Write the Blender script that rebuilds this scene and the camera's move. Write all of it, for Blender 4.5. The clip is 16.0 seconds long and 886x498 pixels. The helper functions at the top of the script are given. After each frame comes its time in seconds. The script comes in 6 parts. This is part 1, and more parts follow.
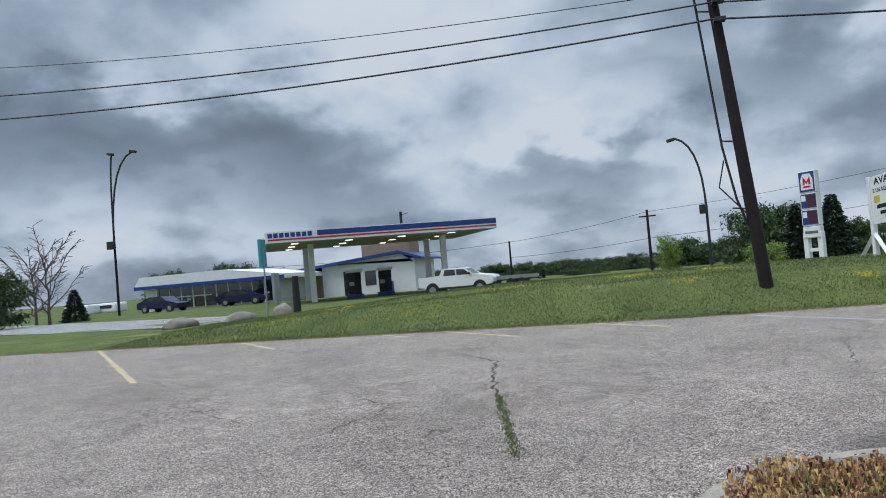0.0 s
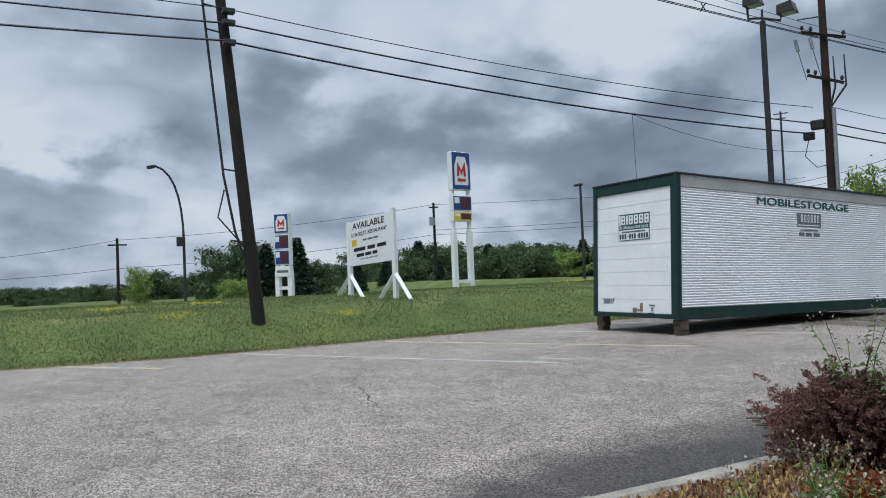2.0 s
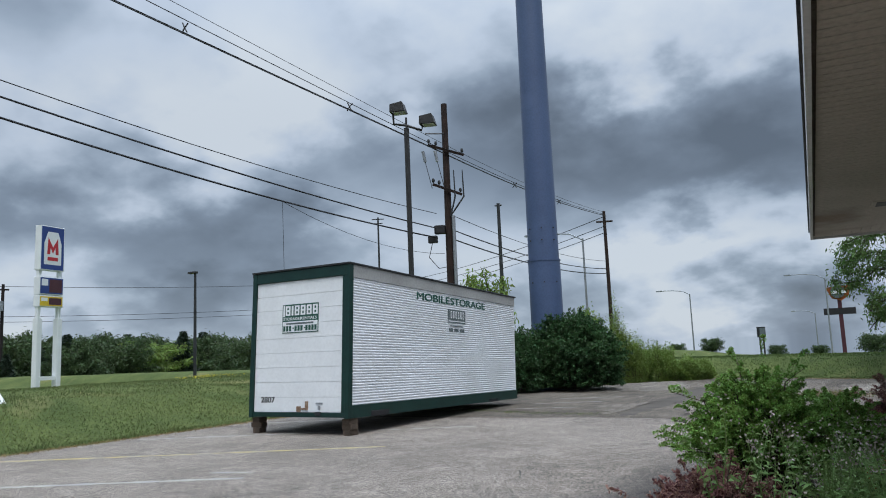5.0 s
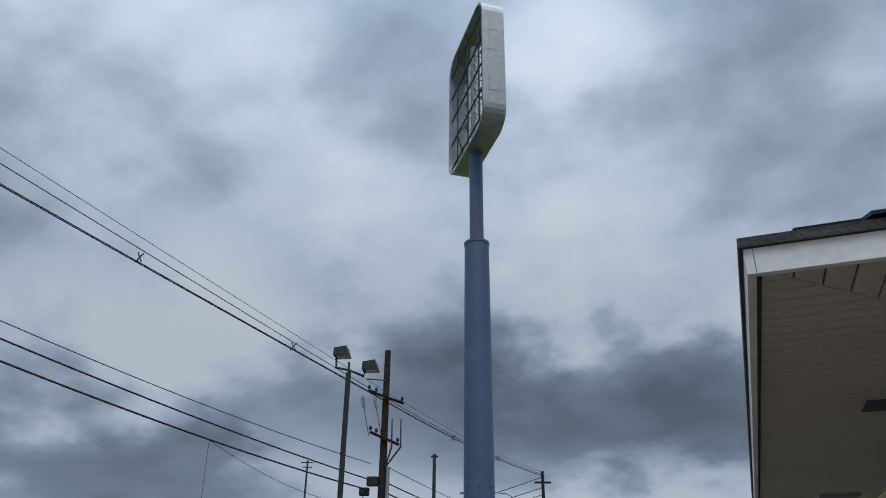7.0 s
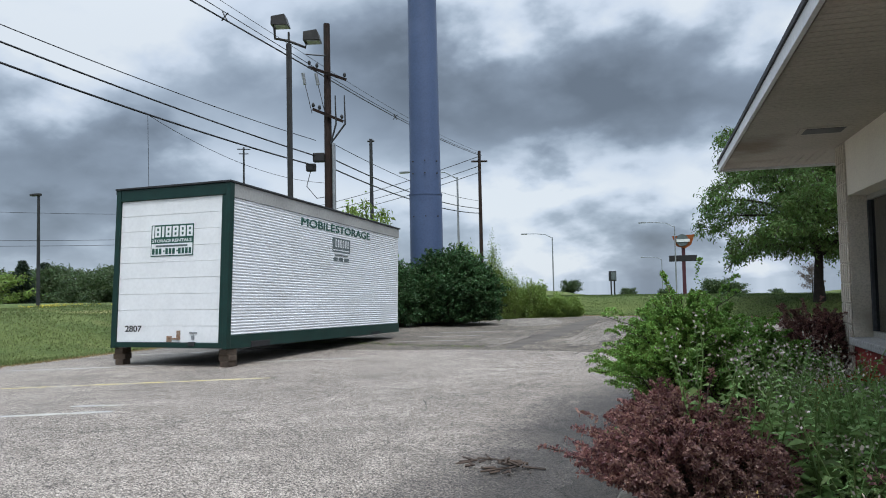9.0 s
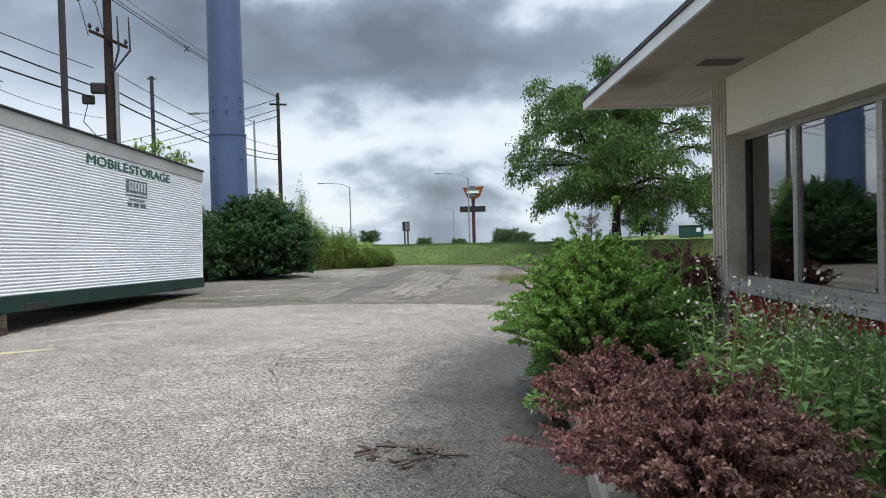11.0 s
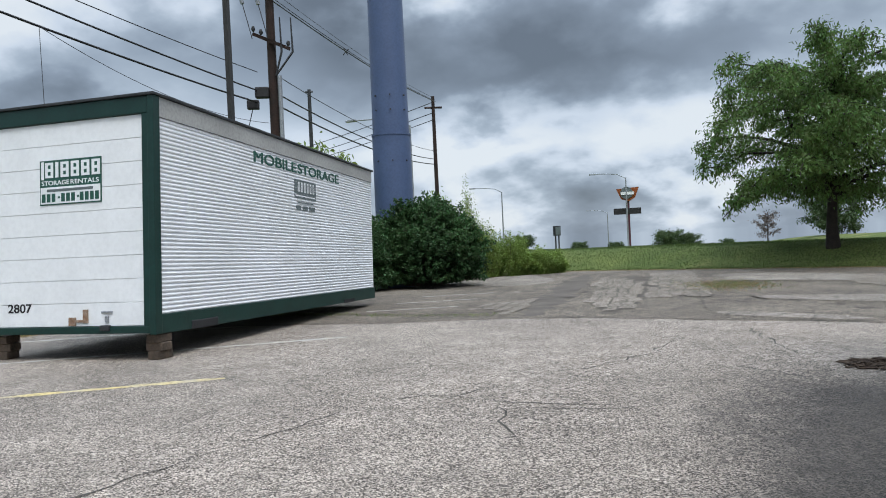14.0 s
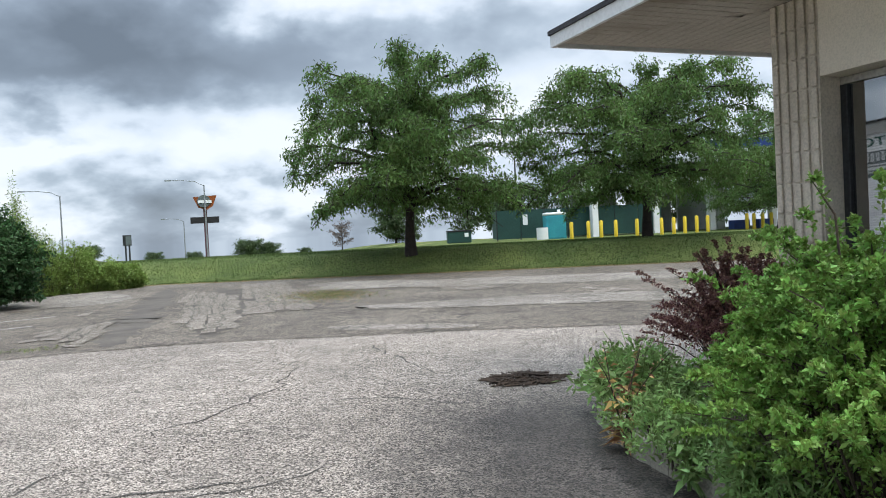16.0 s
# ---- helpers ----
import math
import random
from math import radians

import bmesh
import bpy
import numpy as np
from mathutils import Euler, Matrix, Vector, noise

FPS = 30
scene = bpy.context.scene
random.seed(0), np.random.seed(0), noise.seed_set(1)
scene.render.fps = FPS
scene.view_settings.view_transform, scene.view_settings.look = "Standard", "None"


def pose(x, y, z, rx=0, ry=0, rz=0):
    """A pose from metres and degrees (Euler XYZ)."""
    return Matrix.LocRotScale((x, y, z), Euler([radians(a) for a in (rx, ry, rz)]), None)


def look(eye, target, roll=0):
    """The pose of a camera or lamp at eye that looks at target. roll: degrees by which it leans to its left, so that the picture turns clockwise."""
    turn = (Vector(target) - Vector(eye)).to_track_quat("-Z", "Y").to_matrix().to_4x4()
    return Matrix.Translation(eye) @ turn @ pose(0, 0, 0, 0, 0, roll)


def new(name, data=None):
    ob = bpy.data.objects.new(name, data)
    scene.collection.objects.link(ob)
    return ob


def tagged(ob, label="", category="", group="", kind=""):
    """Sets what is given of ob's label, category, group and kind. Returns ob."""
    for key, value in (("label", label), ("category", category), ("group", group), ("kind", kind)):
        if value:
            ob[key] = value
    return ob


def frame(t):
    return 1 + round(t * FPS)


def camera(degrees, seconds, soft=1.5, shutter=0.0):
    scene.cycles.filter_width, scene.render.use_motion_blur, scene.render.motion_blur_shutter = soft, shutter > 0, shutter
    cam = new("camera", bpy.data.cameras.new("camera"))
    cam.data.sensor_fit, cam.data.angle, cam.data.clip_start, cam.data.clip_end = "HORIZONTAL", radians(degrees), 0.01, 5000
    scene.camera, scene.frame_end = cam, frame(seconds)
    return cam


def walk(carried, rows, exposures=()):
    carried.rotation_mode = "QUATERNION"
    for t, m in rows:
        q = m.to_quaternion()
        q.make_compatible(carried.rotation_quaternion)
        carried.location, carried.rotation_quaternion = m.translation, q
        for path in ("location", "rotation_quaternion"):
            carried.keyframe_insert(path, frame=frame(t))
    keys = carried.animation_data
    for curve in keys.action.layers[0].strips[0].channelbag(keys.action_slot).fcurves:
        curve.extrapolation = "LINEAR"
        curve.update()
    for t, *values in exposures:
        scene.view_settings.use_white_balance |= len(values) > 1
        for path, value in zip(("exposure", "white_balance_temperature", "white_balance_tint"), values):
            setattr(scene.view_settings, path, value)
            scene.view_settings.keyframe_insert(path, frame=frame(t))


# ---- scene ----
cam = camera(61.4, 16.0, 1.0)
PATH = [
    (0, (11.82, -9.944, 1.348), (9.861, -10.342, 1.412), -4.9),
    (0.5, (11.35, -9.994, 1.36), (9.353, -9.934, 1.444), -3.8),
    (1, (10.857, -10.087, 1.355), (8.911, -9.632, 1.426), -3.2),
    (1.5, (10.568, -10.191, 1.353), (8.681, -9.532, 1.421), -2.5),
    (2, (10.278, -10.287, 1.352), (8.511, -9.352, 1.417), -2.4),
    (2.5, (9.979, -10.416, 1.356), (8.353, -9.253, 1.399), -2.9),
    (3, (9.669, -10.465, 1.366), (8.155, -9.158, 1.382), -2.3),
    (3.2, (9.543, -10.488, 1.366), (8.075, -9.13, 1.378), -2.4),
    (5.3, (8.365, -10.392, 1.454), (7.399, -8.677, 1.809), -2.0),
    (5.5, (8.351, -10.363, 1.489), (7.419, -8.649, 1.931), -1.5),
    (6, (8.321, -10.325, 1.585), (7.451, -8.643, 2.23), -0.1),
    (6.5, (8.348, -10.369, 1.572), (7.52, -8.737, 2.38), 0.7),
    (7, (8.372, -10.41, 1.562), (7.576, -8.804, 2.448), 0.7),
    (7.5, (8.292, -10.427, 1.544), (7.504, -8.783, 2.365), -0.1),
    (8, (8.143, -10.33, 1.482), (7.307, -8.608, 2.06), -0.4),
    (8.5, (7.942, -10.178, 1.331), (7.068, -8.403, 1.622), -0.7),
    (9, (7.669, -10.028, 1.263), (6.951, -8.164, 1.36), -1.2),
    (9.5, (7.462, -9.899, 1.226), (6.94, -7.969, 1.259), -1.7),
    (9.7, (7.341, -9.781, 1.247), (6.886, -7.833, 1.263), -1.4),
    (11.8, (6.413, -8.616, 1.206), (6.273, -6.622, 1.148), -2.1),
    (12, (6.341, -8.499, 1.202), (6.166, -6.508, 1.146), -2.3),
    (12.5, (6.154, -8.137, 1.21), (5.774, -6.174, 1.175), -2.9),
    (13, (5.907, -7.797, 1.189), (5.388, -5.866, 1.18), -3.5),
    (13.5, (5.708, -7.496, 1.187), (5.158, -5.573, 1.179), -3.5),
    (14, (5.537, -7.157, 1.191), (4.974, -5.238, 1.173), -2.7),
    (14.5, (5.33, -6.829, 1.191), (4.87, -4.883, 1.155), -3.6),
    (15, (5.226, -6.46, 1.179), (4.981, -4.476, 1.125), -3.2),
    (15.5, (5.178, -6.093, 1.185), (5.253, -4.095, 1.129), -2.7),
    (16, (5.154, -5.695, 1.201), (5.683, -3.767, 1.153), -2.9),
]
EXPOSURE = [(0.0, 0.28, 6500, 10), (3.2, 0.36, 6550, 10), (5.3, 0.26, 6500, 10), (6.2, -0.02, 6400, 10), (7.0, -0.12, 6400, 10), (7.6, -0.08, 6400, 10), (8.5, 0.36, 6500, 10), (9.7, 0.76, 6850, 10),
            (12.0, 0.82, 6900, 10), (14.5, 0.60, 6750, 10), (16.0, 0.92, 6850, 10)]
walk(cam, [(t, look(eye, target, roll)) for t, eye, target, roll in PATH], EXPOSURE)

# ---- light ----
# overcast sky: broken grey cloud over a pale blue base
world = bpy.data.worlds.new("overcast_sky")
scene.world = world
world.use_nodes = True


def sky_nodes():
    nt = world.node_tree
    N, K = nt.nodes, nt.links
    N.clear()
    out, bg = N.new("ShaderNodeOutputWorld"), N.new("ShaderNodeBackground")
    bg.inputs[1].default_value = 1.0
    K.new(bg.outputs[0], out.inputs[0])

    def math_(op, a, b=None, clamp=False):
        n = N.new("ShaderNodeMath")
        n.operation, n.use_clamp = op, clamp
        for i, v in enumerate((a, b)):
            if v is None:
                continue
            if isinstance(v, (int, float)):
                n.inputs[i].default_value = v
            else:
                K.new(v, n.inputs[i])
        return n.outputs[0]

    tc, sep = N.new("ShaderNodeTexCoord"), N.new("ShaderNodeSeparateXYZ")
    K.new(tc.outputs["Generated"], sep.inputs[0])
    z = math_("MAXIMUM", sep.outputs[2], 0.0)
    d = math_("ADD", z, 0.46)
    comb = N.new("ShaderNodeCombineXYZ")
    K.new(math_("DIVIDE", sep.outputs[0], d), comb.inputs[0])
    K.new(math_("DIVIDE", sep.outputs[1], d), comb.inputs[1])
    comb.inputs[2].default_value = 3.7

    def noise_(scale, detail, rough, dist, vec=None):
        n = N.new("ShaderNodeTexNoise")
        n.inputs["Scale"].default_value, n.inputs["Detail"].default_value = scale, detail
        n.inputs["Roughness"].default_value, n.inputs["Distortion"].default_value = rough, dist
        K.new(vec or comb.outputs[0], n.inputs["Vector"])
        return n.outputs[0]

    big, mid = noise_(SKY_BIG, 3.0, 0.42, 0.1), noise_(SKY_MID, 6.0, 0.46, 0.0)
    puff = noise_(7.0, 5.0, 0.50, 0.0)
    cloud = math_("ADD", math_("ADD", math_("MULTIPLY", big, 0.24), math_("MULTIPLY", mid, 0.42)), math_("MULTIPLY", puff, 0.20))

    # cloud masses by bearing and elevation in degrees, their edges torn by the noise
    bearing = math_("MULTIPLY", math_("ARCTAN2", sep.outputs[0], sep.outputs[1]), 57.296)
    lift = math_("MULTIPLY", math_("ARCSINE", sep.outputs[2]), 57.296)
    way = N.new("ShaderNodeCombineXYZ")
    K.new(math_("ADD", bearing, math_("MULTIPLY", math_("SUBTRACT", mid, 0.5), 22.0)), way.inputs[0])
    K.new(math_("ADD", lift, math_("ADD", math_("MULTIPLY", math_("SUBTRACT", puff, 0.5), 9.0), math_("MULTIPLY", math_("SUBTRACT", mid, 0.5), 9.0))), way.inputs[1])
    for az, el_, wa, we, amount in CLOUDS:
        sub, mul, ln = (N.new("ShaderNodeVectorMath") for _ in range(3))
        sub.operation, mul.operation, ln.operation = "SUBTRACT", "MULTIPLY", "LENGTH"
        sub.inputs[1].default_value, mul.inputs[1].default_value = (az, el_, 0), (1 / wa, 1 / we, 0)
        K.new(way.outputs[0], sub.inputs[0])
        K.new(sub.outputs[0], mul.inputs[0])
        K.new(mul.outputs[0], ln.inputs[0])
        near = N.new("ShaderNodeMapRange")
        near.interpolation_type = "SMOOTHSTEP"
        for i, v in enumerate((1.25, 0.35, 0.0, amount)):
            near.inputs[i + 1].default_value = v
        K.new(ln.outputs["Value"], near.inputs[0])
        cloud = math_("ADD", cloud, near.outputs[0])
    cloud = math_("ADD", cloud, 0.092)
    ramp = N.new("ShaderNodeValToRGB")
    K.new(cloud, ramp.inputs[0])
    stops = ((0.33, (0.126, 0.163, 0.216)), (0.44, (0.238, 0.304, 0.398)), (0.50, (0.362, 0.450, 0.567)),
             (0.555, (0.55, 0.648, 0.785)), (0.615, (0.68, 0.76, 0.85)))
    el = ramp.color_ramp.elements
    el[0].position, el[1].position = stops[0][0], stops[-1][0]
    for p, _ in stops[1:-1]:
        el.new(p)
    for e, (_, c) in zip(el, stops):
        e.color = (*c, 1)
    sky = N.new("ShaderNodeTexSky")
    sky.sky_type, sky.sun_disc = "NISHITA", False
    sky.sun_elevation, sky.sun_rotation = radians(SUN_EL), radians(SUN_ROT)
    skyc = N.new("ShaderNodeMixRGB")
    skyc.blend_type = "MULTIPLY"
    skyc.inputs[0].default_value = 1.0
    skyc.inputs[2].default_value = (0.10, 0.10, 0.10, 1)
    K.new(sky.outputs[0], skyc.inputs[1])
    mix = N.new("ShaderNodeMixRGB")
    mix.inputs[0].default_value = 0.93
    K.new(skyc.outputs[0], mix.inputs[1])
    K.new(ramp.outputs[0], mix.inputs[2])
    # an overcast sky is brightest overhead
    rise = N.new("ShaderNodeMapRange")
    rise.interpolation_type = "SMOOTHSTEP"
    for i, v in enumerate((0.28, 0.68, 1.0, 1.45)):
        rise.inputs[i + 1].default_value = v
    K.new(z, rise.inputs[0])
    top = math_("ADD", rise.outputs[0], math_("MULTIPLY", math_("POWER", z, 10.0), ZENITH))
    K.new(mix.outputs[0], bg.inputs[0])
    K.new(math_("MULTIPLY", top, SKY), bg.inputs[1])


SKY, ZENITH, SKY_BIG, SKY_MID = 0.72, 9.0, 1.2, 2.9
CLOUDS = (
    (-123, 12, 16, 3.5, -0.10), (-110, 9, 9, 4, -0.06), (-122, 5, 14, 3.5, 0.04), (-106, 19, 14, 4, 0.05),
    (-84, 17, 7, 3, -0.03), (-74, 13, 6, 2.5, -0.06), (-90, 11, 6, 2.5, 0.07), (-90, 7, 9, 2, -0.05),
    (-48, 20, 13, 7, 0.09), (-48, 8, 10, 3.5, -0.07), (-48, 3, 14, 3, -0.08), (-12, 14.5, 28, 6.5, -0.15),
    (-14, 8.0, 6, 2.3, 0.05), (0, 6.5, 18, 4.5, 0.10), (24, 10, 10, 4, 0.07), (-16, 41, 9, 5, 0.08),
    (-20, 15, 9, 4, -0.06), (-64, 16, 16, 6, 0.08), (14, 15, 14, 4, -0.05),
)
SUN_EL, SUN_ROT = 62.0, 150.0
sky_nodes()
sun = new("sun", bpy.data.lights.new("sun", "SUN"))
sun.data.energy, sun.data.angle, sun.data.color = 1.5, radians(35), (1.0, 0.965, 0.92)
sun.matrix_world = look((0, 0, 40), (0 - 9.0, 12.0, 12), 0)


# ---- materials ----
def material(name, c1, c2=None, rough=0.7, metal=0.0, scale=6.0, fine=60.0, bump=0.15, mixfine=0.35, spec=0.4, dark=None, spots=0.0, vary=0.0, island=0.0):
    """Two-scale noise between two colours, fine grain, optional dark stains and bump."""
    m = bpy.data.materials.new(name)
    m.use_nodes = True
    nt = m.node_tree
    N, K = nt.nodes, nt.links
    p = N["Principled BSDF"]
    p.inputs["Roughness"].default_value, p.inputs["Metallic"].default_value = rough, metal
    p.inputs["Specular IOR Level"].default_value = spec
    c2 = c2 or tuple(0.72 * v for v in c1)
    tc = N.new("ShaderNodeTexCoord")

    def noise_(s, det=5.0):
        n = N.new("ShaderNodeTexNoise")
        n.inputs["Scale"].default_value, n.inputs["Detail"].default_value = s, det
        K.new(tc.outputs["Object"], n.inputs["Vector"])
        return n

    def ramp_(src, lo, hi):
        r = N.new("ShaderNodeMapRange")
        r.inputs[1].default_value, r.inputs[2].default_value = lo, hi
        K.new(src, r.inputs[0])
        return r.outputs[0]

    def mix_(fac, a, b):
        x = N.new("ShaderNodeMixRGB")
        for i, v in enumerate((fac, a, b)):
            if isinstance(v, float):
                x.inputs[i].default_value = v
            elif isinstance(v, tuple):
                x.inputs[i].default_value = (*v, 1)
            else:
                K.new(v, x.inputs[i])
        return x.outputs[0]

    a, b = noise_(scale), noise_(fine, 3.0)
    col = mix_(ramp_(a.outputs[0], 0.35, 0.65), c1, c2)
    if mixfine:
        g = N.new("ShaderNodeMixRGB")
        g.blend_type, g.inputs[0].default_value = "MULTIPLY", mixfine
        K.new(col, g.inputs[1])
        K.new(ramp_(b.outputs[0], 0.3, 0.6), g.inputs[2])
        col = g.outputs[0]
    if dark:
        s = noise_(scale * 0.45, 6.0)
        col = mix_(ramp_(s.outputs[0], 0.62 - spots, 0.72 - spots), col, dark)
    if vary or island:
        src = N.new("ShaderNodeNewGeometry").outputs["Random Per Island"] if island else N.new("ShaderNodeObjectInfo").outputs["Random"]
        h = N.new("ShaderNodeHueSaturation")
        K.new(col, h.inputs["Color"])
        w = ramp_(src, 0.0, 1.0)
        v = N.new("ShaderNodeMapRange")
        v.inputs[3].default_value, v.inputs[4].default_value = 1 - (island or vary), 1 + (island or vary)
        K.new(w, v.inputs[0])
        K.new(v.outputs[0], h.inputs["Value"])
        v2 = N.new("ShaderNodeMapRange")
        v2.inputs[3].default_value, v2.inputs[4].default_value = 0.5 - 0.05 * (island or vary), 0.5 + 0.05 * (island or vary)
        K.new(w, v2.inputs[0])
        K.new(v2.outputs[0], h.inputs["Hue"])
        col = h.outputs[0]
    K.new(col, p.inputs["Base Color"])
    if bump:
        bn = N.new("ShaderNodeBump")
        bn.inputs["Strength"].default_value, bn.inputs["Distance"].default_value = bump, 0.01
        K.new(b.outputs[0], bn.inputs["Height"])
        K.new(bn.outputs[0], p.inputs["Normal"])
    return m


def leafy(name, c1, c2, vary=0.45, trans=0.35):
    """Leaves: a colour for each leaf, some light through the blade."""
    m = material(name, c1, c2, rough=0.55, scale=0.9, fine=30.0, bump=0.0, mixfine=0.15, island=vary, spec=0.3)
    nt = m.node_tree
    N, K = nt.nodes, nt.links
    p, out = N["Principled BSDF"], N["Material Output"]
    tr, ad = N.new("ShaderNodeBsdfTranslucent"), N.new("ShaderNodeMixShader")
    ad.inputs[0].default_value = trans
    K.new(p.inputs["Base Color"].links[0].from_socket, tr.inputs[0])
    K.new(p.outputs[0], ad.inputs[1])
    K.new(tr.outputs[0], ad.inputs[2])
    K.new(ad.outputs[0], out.inputs[0])
    return m


def asphalt_material(name, pale, dark, stain, bed_patch, crazed=0.0):
    """Worn asphalt with pale aggregate; by flag, also the dark, less rough patch along the planting bed."""
    m = bpy.data.materials.new(name)
    m.use_nodes = True
    nt = m.node_tree
    N, K = nt.nodes, nt.links
    p = N["Principled BSDF"]
    tc = N.new("ShaderNodeTexCoord")

    def noise_(s, det=5.0, rough=0.55):
        n = N.new("ShaderNodeTexNoise")
        n.inputs["Scale"].default_value, n.inputs["Detail"].default_value, n.inputs["Roughness"].default_value = s, det, rough
        K.new(tc.outputs["Object"], n.inputs["Vector"])
        return n.outputs[0]

    def rng(src, a, b, c=0.0, d=1.0):
        r = N.new("ShaderNodeMapRange")
        for i, v in enumerate((a, b, c, d)):
            r.inputs[i + 1].default_value = v
        K.new(src, r.inputs[0])
        return r.outputs[0]

    def mix_(fac, a, b, mode="MIX"):
        x = N.new("ShaderNodeMixRGB")
        x.blend_type = mode
        for i, v in enumerate((fac, a, b)):
            if isinstance(v, float):
                x.inputs[i].default_value = v
            elif isinstance(v, tuple):
                x.inputs[i].default_value = (*v, 1)
            else:
                K.new(v, x.inputs[i])
        return x.outputs[0]

    vor = N.new("ShaderNodeTexVoronoi")
    vor.inputs["Scale"].default_value = 122.0
    K.new(tc.outputs["Object"], vor.inputs["Vector"])
    sepc = N.new("ShaderNodeSeparateColor")
    K.new(vor.outputs["Color"], sepc.inputs[0])
    chips = sepc.outputs[0]
    vor2 = N.new("ShaderNodeTexVoronoi")
    vor2.inputs["Scale"].default_value = 47.0
    K.new(tc.outputs["Object"], vor2.inputs["Vector"])
    sep2 = N.new("ShaderNodeSeparateColor")
    K.new(vor2.outputs["Color"], sep2.inputs[0])
    col = mix_(rng(noise_(0.55), 0.3, 0.7), pale, dark)
    col = mix_(rng(noise_(0.23, 6.0), 0.5, 0.72, 0.0, 0.6), col, stain)
    col = mix_(1.0, col, mix_(rng(chips, 0.25, 0.88), (0.26, 0.25, 0.24), (2.05, 2.03, 2.0)), "MULTIPLY")
    col = mix_(1.0, col, rng(sep2.outputs[0], 0.0, 1.0, 0.80, 1.20), "MULTIPLY")
    col = mix_(0.6, col, rng(noise_(2.6, 6.0, 0.7), 0.3, 0.7, 0.6, 1.3), "MULTIPLY")
    rough = 0.86
    if crazed:
        # a net of fine cracks, denser in places
        warp = N.new("ShaderNodeMixRGB")
        warp.blend_type, warp.inputs[0].default_value = "ADD", 0.22
        K.new(tc.outputs["Object"], warp.inputs[1])
        wn = N.new("ShaderNodeTexNoise")
        wn.inputs["Scale"].default_value, wn.inputs["Detail"].default_value = 3.0, 4.0
        K.new(tc.outputs["Object"], wn.inputs["Vector"])
        K.new(wn.outputs["Color"], warp.inputs[2])
        for k_, wide in ((1.1, 0.030), (3.4, 0.060)):
            net = N.new("ShaderNodeTexVoronoi")
            net.feature = "DISTANCE_TO_EDGE"
            net.inputs["Scale"].default_value = k_
            K.new(warp.outputs[0], net.inputs["Vector"])
            line = rng(net.outputs["Distance"], 0.0, wide * (0.28 if bed_patch else 1.0), crazed, 0.0)
            fade = rng(noise_(0.5 * k_, 3.0), 0.42, 0.60)
            both = mix_(1.0, line, fade, "MULTIPLY")
            col = mix_(both, col, (0.035, 0.031, 0.026))
    if bed_patch:
        sp = N.new("ShaderNodeSeparateXYZ")
        K.new(tc.outputs["Object"], sp.inputs[0])

        def mth(op, a, b=0.0):
            n = N.new("ShaderNodeMath")
            n.operation = op
            for i, v in enumerate((a, b)):
                if isinstance(v, (int, float)):
                    n.inputs[i].default_value = v
                else:
                    K.new(v, n.inputs[i])
            return n.outputs[0]

        # a dark, less rough patch of its own shape beside the bed, from the corner to its northern end
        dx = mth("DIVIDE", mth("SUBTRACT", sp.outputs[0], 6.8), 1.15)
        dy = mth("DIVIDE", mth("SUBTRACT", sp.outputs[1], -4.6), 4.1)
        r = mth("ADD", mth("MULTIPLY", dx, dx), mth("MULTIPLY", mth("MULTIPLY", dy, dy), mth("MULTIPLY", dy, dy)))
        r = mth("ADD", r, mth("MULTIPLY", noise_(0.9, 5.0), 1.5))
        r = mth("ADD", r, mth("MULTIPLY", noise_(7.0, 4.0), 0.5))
        dark_patch = rng(r, 2.25, 1.35)
        col = mix_(dark_patch, col, mix_(1.0, col, (0.24, 0.235, 0.235), "MULTIPLY"))
        K.new(rng(dark_patch, 0.0, 1.0, 0.88, 0.66), p.inputs["Roughness"])
    else:
        p.inputs["Roughness"].default_value = rough
    K.new(col, p.inputs["Base Color"])
    p.inputs["Specular IOR Level"].default_value = 0.35
    bn = N.new("ShaderNodeBump")
    bn.inputs["Strength"].default_value, bn.inputs["Distance"].default_value = 0.75, 0.012
    K.new(vor.outputs["Distance"], bn.inputs["Height"])
    K.new(bn.outputs[0], p.inputs["Normal"])
    return m


M = {}
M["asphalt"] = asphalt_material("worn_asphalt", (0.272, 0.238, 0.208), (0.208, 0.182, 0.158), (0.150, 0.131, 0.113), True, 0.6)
M["old_asphalt"] = asphalt_material("old_cracked_asphalt", (0.165, 0.142, 0.117), (0.102, 0.087, 0.071), (0.072, 0.062, 0.052), False, 0.9)
M["slab"] = asphalt_material("pale_asphalt_slab", (0.235, 0.212, 0.184), (0.175, 0.157, 0.135), (0.130, 0.115, 0.099), False, 0.85)
M["plate"] = asphalt_material("crazed_plates", (0.225, 0.200, 0.170), (0.175, 0.154, 0.130), (0.165, 0.146, 0.124), False)
M["road"] = asphalt_material("road_asphalt", (0.26, 0.26, 0.26), (0.22, 0.22, 0.22), (0.2, 0.2, 0.2), False)
M["crack"] = material("crack", (0.045, 0.041, 0.036), (0.075, 0.069, 0.06), 0.95, scale=3, fine=40)
M["tar"] = material("tar_seam", (0.080, 0.069, 0.058), (0.115, 0.099, 0.083), 0.95, scale=2, fine=30)
M["paint_yellow"] = material("worn_yellow_paint", (0.60, 0.47, 0.20), (0.46, 0.40, 0.27), 0.8, scale=3, fine=45, mixfine=0.7, dark=(0.30, 0.29, 0.27), spots=0.08)
